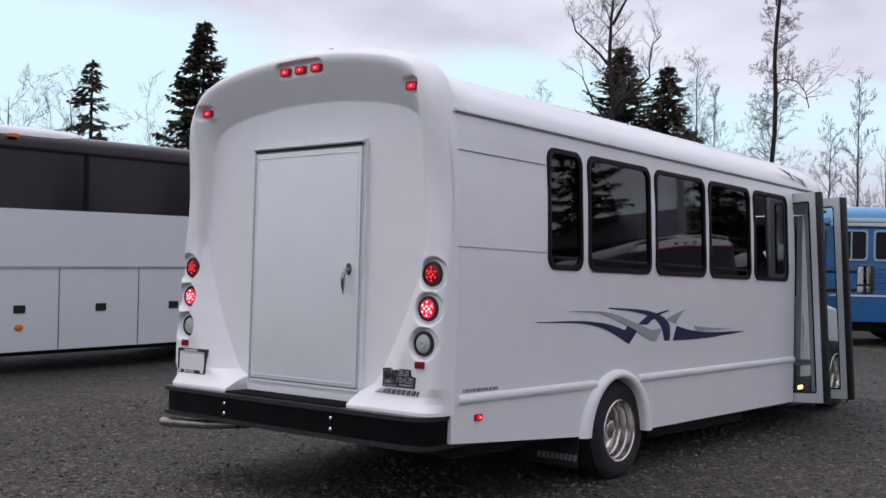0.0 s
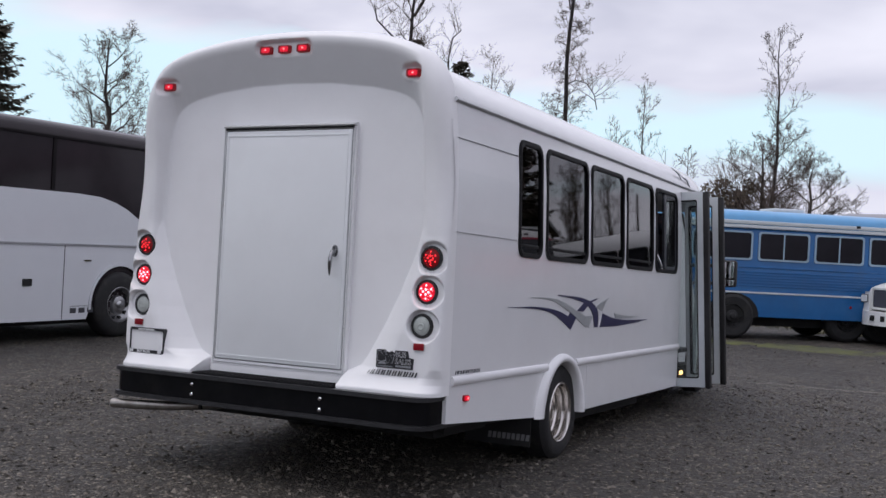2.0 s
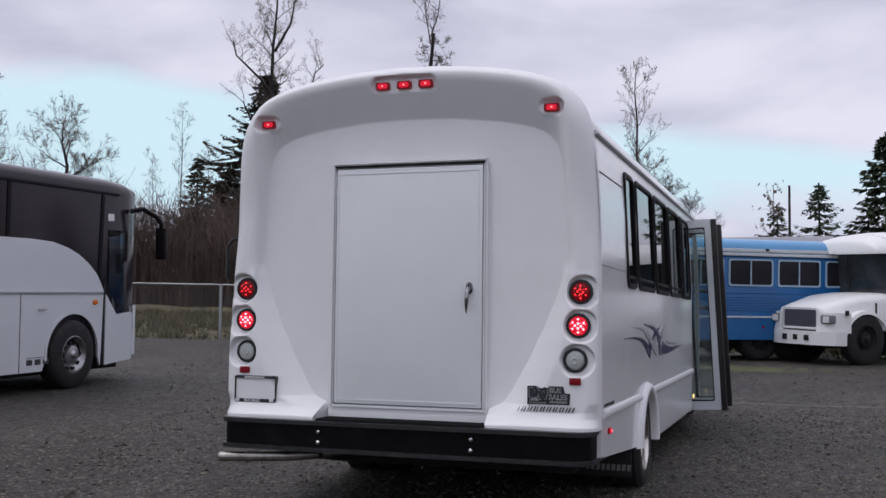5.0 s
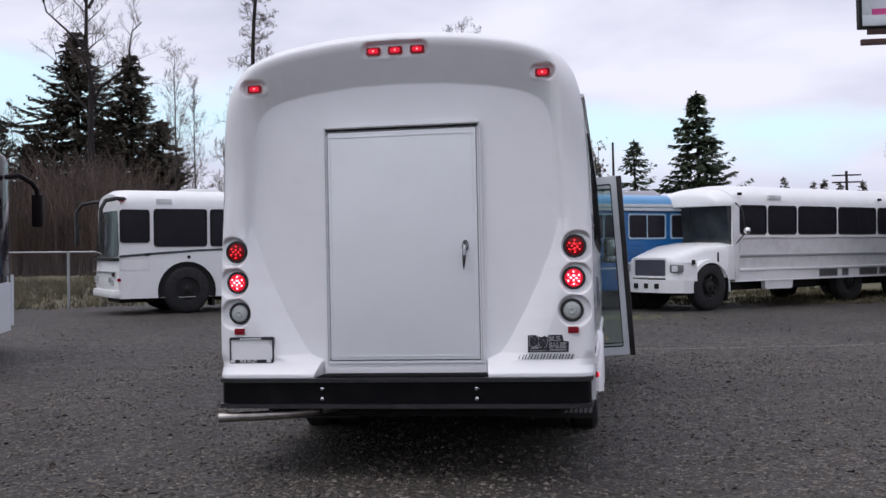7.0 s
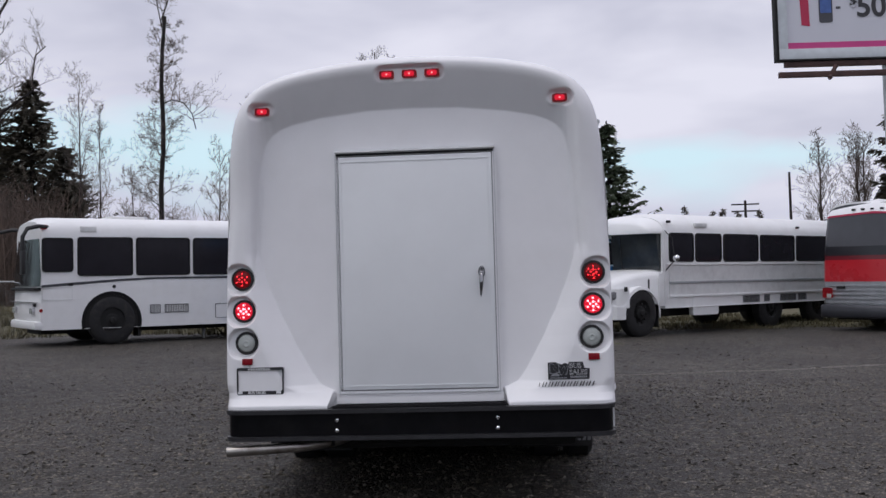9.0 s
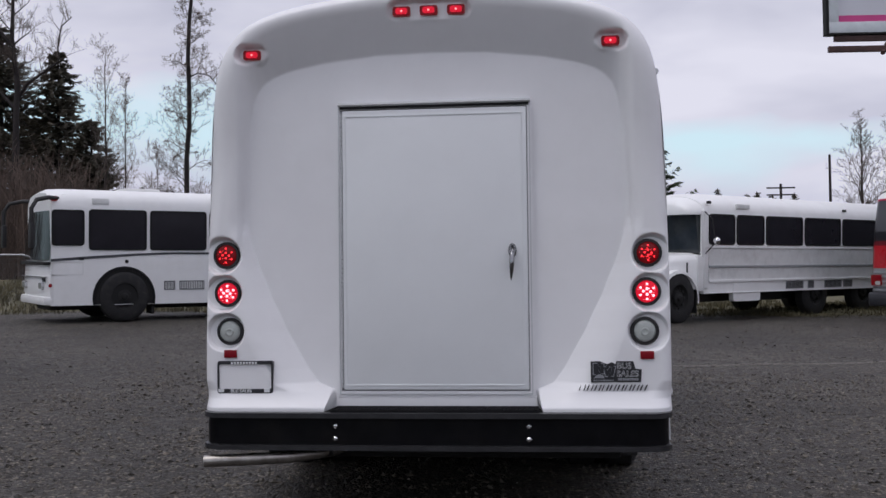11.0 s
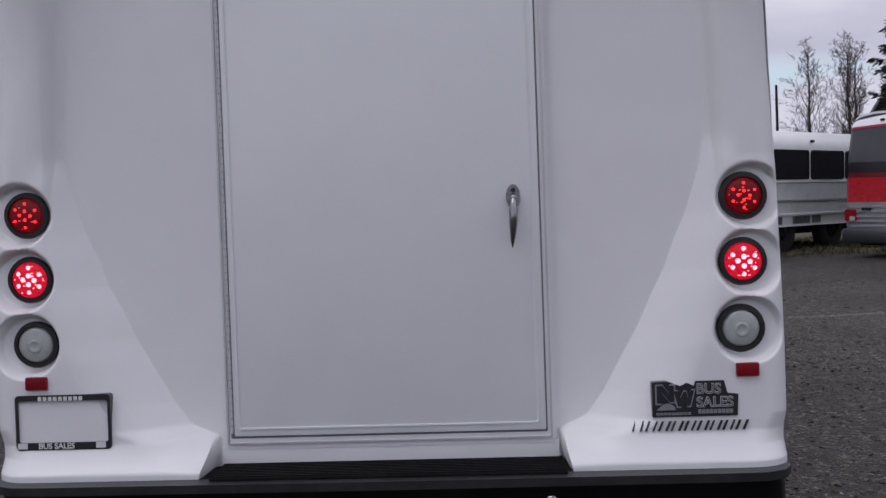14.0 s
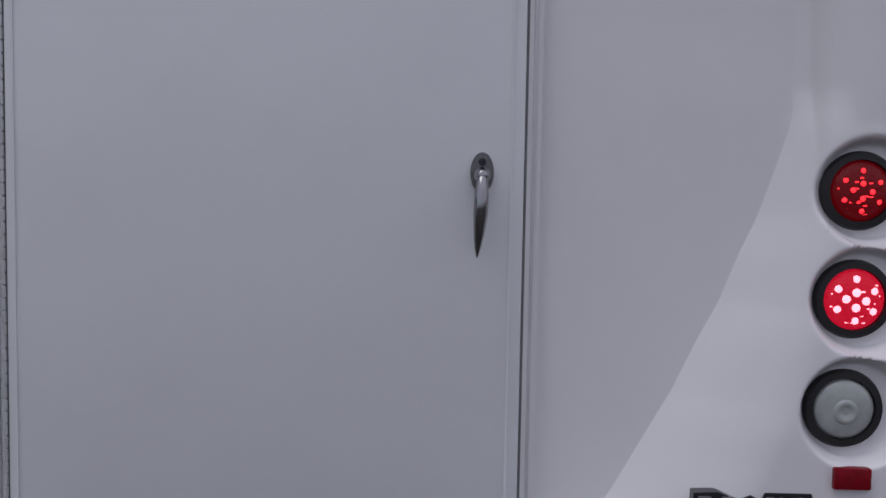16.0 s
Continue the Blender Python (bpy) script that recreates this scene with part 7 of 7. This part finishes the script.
def conifer(name, label, x, y, z_top, radius, seed, ragged=0.3, whorls=34, per=7, material="needles", base=0.12, density=1.9, taper=0.85):
    """A tapered trunk with whorls of drooping boughs, each a fan of short sprays."""
    rnd = random.Random(seed)
    z0 = lift(x, y) - 0.2
    H = z_top - z0
    tree = thing(name, label, "tree", Matrix.Translation((x, y, z0)), GROUPS.get(label.split()[0], ""))
    wood, crown = Geo(), Geo()
    wood.tube([(0, 0, 0), (0.03, 0.02, H * 0.5), (0, 0, H)], [H * 0.018, H * 0.011, 0.02], 7)
    fine = 0.55 + 0.45 * min(1.0, H / 12)
    for w in range(whorls):
        t = base + (1 - base) * ((w + rnd.random() * 0.7) / whorls) ** 0.9
        reach = radius * (1 - t) ** taper + 0.12
        for k in range(per):
            if rnd.random() < ragged * 0.45:
                continue
            a = 6.283 * (k + rnd.random()) / per + w
            L = reach * rnd.uniform(1 - ragged, 1.15) * (1.0 + 0.35 * math.sin(a * 2 + t * 17 + seed) * ragged)
            z = H * min(0.985, t + rnd.gauss(0, 0.4 / whorls))
            droop, curl = rnd.uniform(0.15, 0.55), rnd.uniform(0.15, 0.5)
            ca, sa = math.cos(a), math.sin(a)

            def along_bough(s):
                return Vector((ca * L * s, sa * L * s, z - droop * L * s + curl * L * s * s))
            wood.tube([along_bough(0), along_bough(0.5), along_bough(0.97)], [0.028, 0.016, 0.006], 3, cap=False)
            m = int(density * (4 + 8.5 * L))
            for i in range(m):
                s = 0.12 + 0.9 * rnd.random() ** 0.7
                p = along_bough(s)
                size = rnd.uniform(0.25, 0.55) * fine * (1.15 - 0.5 * s)
                b = a + rnd.choice((-1, 1)) * rnd.uniform(0.1, 1.1)
                out = Vector((math.cos(b), math.sin(b), rnd.uniform(-0.75, 0.15)))
                side = Vector((-math.sin(b), math.cos(b), rnd.uniform(-0.8, 0.8))) * size * 0.2
                tip = p + out * size
                mid = p.lerp(tip, 0.4)
                crown.add([p, mid + side, tip, mid - side - Vector((0, 0, size * 0.12))], [(0, 1, 2, 3)])
    # leading shoot
    for i in range(14):
        a, z = i * 2.4, H * 0.93 + H * 0.07 * i / 14
        r = 0.35 * (1 - i / 15)
        crown.add([(0, 0, z), (math.cos(a) * r * 0.6, math.sin(a) * r * 0.6, z + 0.12), (math.cos(a) * r, math.sin(a) * r, z + 0.05), (math.cos(a) * r * 0.5, math.sin(a) * r * 0.5, z - 0.08)], [(0, 1, 2, 3)])
    part("trunk", wood, M["bark_dark"], tree, smooth=0)
    part("crown", crown, M[material], tree, "dark drooping needle sprays", smooth=0)
    return tree


conifer("conifer", "tall dark ragged fir beyond the coach", -46.8, 37.6, 15.4, 4.4, 11, 0.4, 42, 11, density=2.4)
conifer("conifer", "thin ragged fir beside bare trees", -50.4, 33.2, 12.9, 3.8, 12, 0.6, 26, 7)
conifer("conifer", "low dark rounded evergreen", -53.0, 35.5, 9.6, 2.6, 13, 0.3, 22, 7)
conifer("conifer", "broad dark fir among bare trees", -47.6, 84.0, 22.9, 11.5, 14, 0.55, 60, 14, density=2.8)
conifer("conifer", "broad dark fir with open lower limbs", -52.0, 85.0, 14.5, 7.5, 15, 0.5, 40, 12, density=2.6)
conifer("conifer", "slender dark fir with pointed top", -40.1, 78.0, 19.4, 7.0, 16, 0.55, 54, 12, density=2.6)
conifer("conifer", "small dark fir beside a slender one", -34.2, 70.0, 12.8, 5.2, 17, 0.45, 36, 12, density=2.4)
conifer("conifer", "dark fir standing behind the thicket", -54.5, 84.0, 15.7, 4.2, 18, 0.5, 32, 9)
for k, (x, y, z, r) in enumerate(((-43.8, 82.0, 15.0, 5.4), (-57.5, 88.0, 11.5, 4.5), (-37.4, 77.0, 11.0, 4.4))):
    conifer("conifer", "dark fir standing behind the thicket", x, y, z, r, 25 + k, 0.5, 32, 10)
conifer("spruce", "dense green spruce with broad skirt", 0.95, 57.8, 11.1, 4.6, 19, 0.5, 34, 13, "needles_green", 0.02, 2.2, 1.05)
conifer("spruce", "smaller green spruce behind the shed", -2.2, 66.0, 9.6, 3.4, 20, 0.5, 26, 10, "needles_green", 0.02, 1.2)
conifer("spruce", "smaller green spruce behind the shed", -4.6, 68.0, 8.6, 2.6, 21, 0.5, 22, 9, "needles_green", 0.02, 1.2)
for k, (x, y, z, r) in enumerate(((14.2, 116, 11.2, 2.0), (17.2, 116, 10.6, 1.7), (18.4, 117, 10.9, 1.9), (19.6, 115, 10.4, 1.6), (21.8, 115, 10.5, 2.1), (30.0, 118, 10.0, 2.2))):
    conifer("conifer", "small far conifer on the skyline", x, y, z, r, 30 + k, 0.2, 22, 8, "needles", 0.1, 0.8)
conifer("conifer", "tall dark fir near a house roof", 11.6, 43.0, 10.8, 2.6, 40, 0.3, 34, 8)
# first fir follows the window reflections; the rest are added unseen to block skylight
for k, (x, y, z, r) in enumerate(((19.2, 44.5, 14.5, 4.0), (27.0, 39.0, 15.0, 5.0), (30.5, 32.0, 15.5, 5.0), (33.0, 24.0, 15.0, 5.0), (34.0, 15.0, 14.5, 5.0))):
    conifer("conifer", "tall dark fir mirrored in the bus windows", x, y, z, r, 42 + k, 0.35, 34, 8)

bare_tree("bare_tree", "tall dark snag with one crooked side limb", -33.5, 57.8, 22.6, 51, 0.13, 0.30, 18, 0.16, 0.5, 0.0, 1.2, 0.7, "bark_dark", "twig", 4, crooked_r=0.34,
          crooked=(((0.1, 0, 11.0), (0.7, 0.1, 12.0), (1.6, 0.2, 12.6), (2.4, 0.3, 13.2), (2.3, 0.4, 14.0), (2.5, 0.4, 15.2), (3.1, 0.4, 15.7)),
                   ((0.1, 0, 13.8), (-0.9, -0.1, 15.0), (-2.5, -0.2, 16.5), (-2.8, -0.2, 17.6)), ((0.0, 0, 10.6), (-1.3, 0.2, 11.9), (-2.2, 0.2, 13.7)), ((0.0, 0, 16.6), (1.0, 0.1, 18.3), (1.3, 0.1, 19.9))))
bare_tree("bare_tree", "tall dark trunk with a broken top and drooping twigs", -25.2, 61.4, 20.5, 52, 0.115, 0.18, 46, 0.26, 0.16, 0.03, 1.25, 0.6, "bark_dark", "twig", 4, broken=0.08, limb_r=0.2, sag=-0.03, crooked_r=0.26,
          crooked=(((0.5, 0, 17.4), (0.2, 0, 19.0), (0.1, 0, 20.6)), ((0.5, 0, 17.9), (0.9, 0.1, 19.2), (1.1, 0.1, 20.8)), ((0.4, 0, 12.8), (1.0, 0.1, 13.1), (1.7, 0.15, 12.9), (2.2, 0.2, 12.2), (2.4, 0.2, 11.3))))
for x, y, z, k in ((-57.9, 86.9, 20.6, 84), (-55.8, 88.0, 17.5, 85), (-60.5, 86.0, 16.5, 86)):
    bare_tree("bare_tree", "slender pale birch with upright twigs", x, y, z, k, 0.16, 0.10, 16, 0.10, 0.35, 0.0, 1.0, 1.9, "bark", "twig_pale", 4)
bare_tree("bare_tree", "wide bare tree with forking limbs", -36.2, 35.2, 11.2, 53, 0.28, 0.24, 19, 0.22, 0.28, 0.0, 1.45, 0.7, "bark_dark", "twig", 4, limb_r=0.5)
bare_tree("bare_tree", "wide bare tree with forking limbs", -33.4, 38.2, 9.8, 54, 0.38, 0.22, 17, 0.22, 0.22, 0.0, 1.45, 0.7, "bark_dark", "twig", 4, limb_r=0.5)
bare_tree("bare_tree", "pale bare tree beyond the coach", -48.6, 27.6, 9.9, 55, 0.45, 0.14, 9, 0.14, 0.2, 0.0, 1.0, 0.9, "bark", "twig_pale", 4)
bare_tree("bare_tree", "pale bare tree beyond the coach", -47.6, 30.2, 10.0, 56, 0.42, 0.14, 9, 0.14, 0.25, 0.0, 1.0, 0.9, "bark", "twig_pale", 4)
bare_tree("bare_tree", "low pale bare tree beside a fir", -49.0, 36.4, 9.2, 57, 0.6, 0.12, 9, 0.16, 0.15, 0.0, 1.0, 0.8, "bark", "twig_pale", 4)
bare_tree("bare_tree", "slender pale birch with upright twigs", -30.4, 63.0, 16.0, 58, 0.18, 0.12, 18, 0.10, 0.4, 0.0, 1.0, 1.9, "bark", "twig_pale", 4)
bare_tree("bare_tree", "slender pale birch with upright twigs", -29.0, 62.6, 13.8, 59, 0.17, 0.09, 16, 0.10, 0.35, 0.0, 1.0, 1.9, "bark", "twig_pale", 4)
bare_tree("bare_tree", "slender pale birch with upright twigs", -18.6, 57.2, 12.8, 60, 0.14, 0.10, 17, 0.10, 0.35, 0.0, 1.0, 1.8, "bark", "twig_pale", 4)
bare_tree("bare_tree", "slender leafless sapling among birches", -17.6, 58.5, 9.2, 61, 0.25, 0.08, 10, 0.12, 0.25, 0.0, 0.8, 0.9, "bark", "twig_pale", 3)
bare_tree("bare_tree", "tall thin tree rising from a bushy one", -11.7, 58.2, 15.5, 62, 0.16, 0.16, 24, 0.12, 0.3, 0.005, 1.0, 1.1, "bark_dark", "twig", 4)
bare_tree("bare_tree", "bushy bare tree with tangled twigs", -12.0, 57.4, 9.0, 63, 0.5, 0.26, 17, 0.2, 0.12, -0.02, 1.5, 0.75, "bark", "twig", 4, limb_r=0.45)
bare_tree("bare_tree", "bushy bare tree with tangled twigs", -9.9, 57.8, 8.2, 64, 0.48, 0.24, 17, 0.2, 0.12, 0.02, 1.5, 0.6, "bark", "twig", 4, limb_r=0.45)
bare_tree("bare_tree", "bushy bare tree with withered leaves", -13.6, 58.0, 7.0, 65, 0.45, 0.2, 14, 0.2, 0.1, 0.0, 1.3, 0.6, "bark", "twig", 4, leaves=1)
bare_tree("bare_tree", "thin sapling keeping a few leaves", -4.2, 48.3, 7.4, 66, 0.16, 0.05, 9, 0.12, 0.35, 0.0, 0.7, 1.0, "bark", "twig_pale", 3, leaves=1)
for k, (x, y, z) in enumerate(((11.55, 55.4, 8.9), (13.42, 55.4, 9.0), (13.78, 55.4, 8.9), (15.6, 55.4, 8.5), (17.2, 56.2, 8.8), (19.0, 55.0, 8.5))):
    bare_tree("bare_tree", "upright bare poplar with pale twigs", x, y, z + 0.2, 70 + k, 0.26, 0.15, 26, 0.10, 0.16, 0.0, 1.0, 2.3, "bark", "twig", 4)
bare_tree("bare_tree", "slender bare tree beyond the far bus", -21.0, 60.0, 10.8, 81, 0.2, 0.09, 15, 0.12, 0.3, 0.0, 1.0, 1.7, "bark", "twig_pale", 4)
bare_tree("bare_tree", "slender bare tree beyond the far bus", -17.0, 61.0, 9.8, 82, 0.16, 0.09, 15, 0.12, 0.3, 0.0, 1.0, 1.7, "bark", "twig_pale", 4)
bare_tree("bare_tree", "slender bare tree beyond the far bus", -25.4, 58.0, 9.0, 83, 0.24, 0.08, 14, 0.12, 0.25, 0.0, 1.0, 1.6, "bark", "twig_pale", 4)


def thicket(name, label, count, x0, x1, y0, y1, hmin, hmax, seed, material, twigs=5, r=0.03):
    rnd = random.Random(seed)
    g = Geo()
    for _ in range(count):
        x, y = rnd.uniform(x0, x1), rnd.uniform(y0, y1)
        z = lift(x, y) - 0.1
        h = rnd.uniform(hmin, hmax)
        lx, ly = rnd.gauss(0, 0.08) * h, rnd.gauss(0, 0.08) * h
        g.tube([(x, y, z), (x + lx * 0.4, y + ly * 0.4, z + h * 0.55), (x + lx, y + ly, z + h)], [r, r * 0.7, 0.008], 3, cap=False)
        for _ in range(twigs):
            t = rnd.uniform(0.3, 0.95)
            b = Vector((x + lx * t, y + ly * t, z + h * t))
            a, L = rnd.random() * 6.28, h * rnd.uniform(0.1, 0.28)
            e = b + Vector((math.cos(a) * L * 0.6, math.sin(a) * L * 0.6, L * rnd.uniform(0.4, 1.1)))
            g.tube([b, e], [r * 0.5, 0.006], 3, cap=False)
    return tagged(part(name, g, M[material], smooth=0), label, "thicket", kind="stuff")


thicket("thicket", "dense brown leafless thicket behind the fence", 2300, -44, -23.2, 38, 47, 2.0, 6.0, 91, "thicket", 7, 0.03)
thicket("thicket", "tall brown leafless brush below the firs", 1300, -66, -36, 70, 80, 4.0, 9.0, 95, "thicket", 7, 0.045)
thicket("thicket", "pale leafless saplings behind the white bus", 700, -27, -9, 52, 60, 2.0, 6.0, 92, "twig_pale", 5, 0.014)
thicket("thicket", "low brown brush beyond the coach", 900, -58, -34, 26, 44, 2.0, 6.0, 93, "twig", 5, 0.03)
thicket("thicket", "brown brush along the far side", 900, -10, 40, 62, 76, 1.5, 4.6, 94, "twig", 5, 0.03)


def far_woods():
    rnd = random.Random(7)
    g = Geo()
    for k in range(1700):
        front = k < 900
        # the second range is unseen, added behind the camera to darken low reflections
        a = radians(rnd.uniform(-80, 100) if front else rnd.uniform(95, 290))
        R = rnd.uniform(105, 150) if front else rnd.uniform(55, 85)
        # nearer woods on the right, out of view, show only as window reflections
        if a < radians(-30):
            R, front = rnd.uniform(48, 75), False
        x, y = -4 - R * math.sin(a), R * math.cos(a)
        z, h, r = lift(x, y) - 0.5, rnd.uniform(3.5, 7.5) * (1 if front else 1.5), rnd.uniform(1.0, 2.4) * (1 if front else 1.4)
        for _ in range(26):
            t = rnd.random()
            b = rnd.random() * 6.28
            rr = r * (1 - t) ** 0.7
            c = Vector((x + math.cos(b) * rr, y + math.sin(b) * rr, z + h * t))
            s = rnd.uniform(0.3, 0.8)
            g.add([c, c + Vector((rnd.uniform(-s, s), rnd.uniform(-s, s), rnd.uniform(0.1, s))), c + Vector((rnd.uniform(-s, s), rnd.uniform(-s, s), -rnd.uniform(0.1, s)))], [(0, 1, 2)])
    return tagged(part("far_woods", g, M["needles"], smooth=0), "far dark woods on the skyline and unseen ones for reflections", "woods", kind="stuff")


far_woods()

# utility pole and mast on the skyline
pole = thing("utility_pole", "wooden utility pole with crossarms", "pole", Matrix.Translation((16.3, 95.8, 0.2)))
part("pole_shaft", Geo().tube([(0, 0, 0), (0, 0, 9.6)], [0.16, 0.11], 8), M["bark_dark"], pole)
for z in (8.6, 9.2):
    part("crossarm", Geo().box(-1.2, 1.2, -0.06, 0.06, z, z + 0.12), M["bark_dark"], pole)
mast = thing("mast", "thin bare utility mast beyond the school bus", "pole", Matrix.Translation((10.2, 56.2, 0.2)))
part("mast_shaft", Geo().tube([(0, 0, 0), (0, 0, 7.6)], [0.10, 0.06], 7), M["bark_dark"], mast)
part("mast_stay", Geo().tube([(0.0, 0, 5.2), (0.9, 0, 3.2)], 0.04, 5), M["bark_dark"], mast)
mast2 = thing("mast", "thin bare utility mast behind the shed", "pole", Matrix.Translation((-3.55, 48.6, 0.2)))
part("mast_shaft", Geo().tube([(0, 0, 0), (0, 0, 7.2)], [0.07, 0.05], 7), M["bark_dark"], mast2)
house = thing("house", "dark low house under a fir", "building", Matrix.Translation((12.0, 42.0, 0.4)))
part("wall", Geo().box(0.3, 7.7, 0.3, 5.7, 0, 5.0), M["charcoal"], house, "dark house wall", smooth=0)
part("roof", loft([[(u, v, z) for v, z in ((-0.3, 4.9), (3, 6.4), (6.3, 4.9), (6.3, 4.75), (3, 6.2), (-0.3, 4.75))] for u in (-0.3, 8.3)]), M["charcoal"], house, "dark shingled roof", smooth=0)
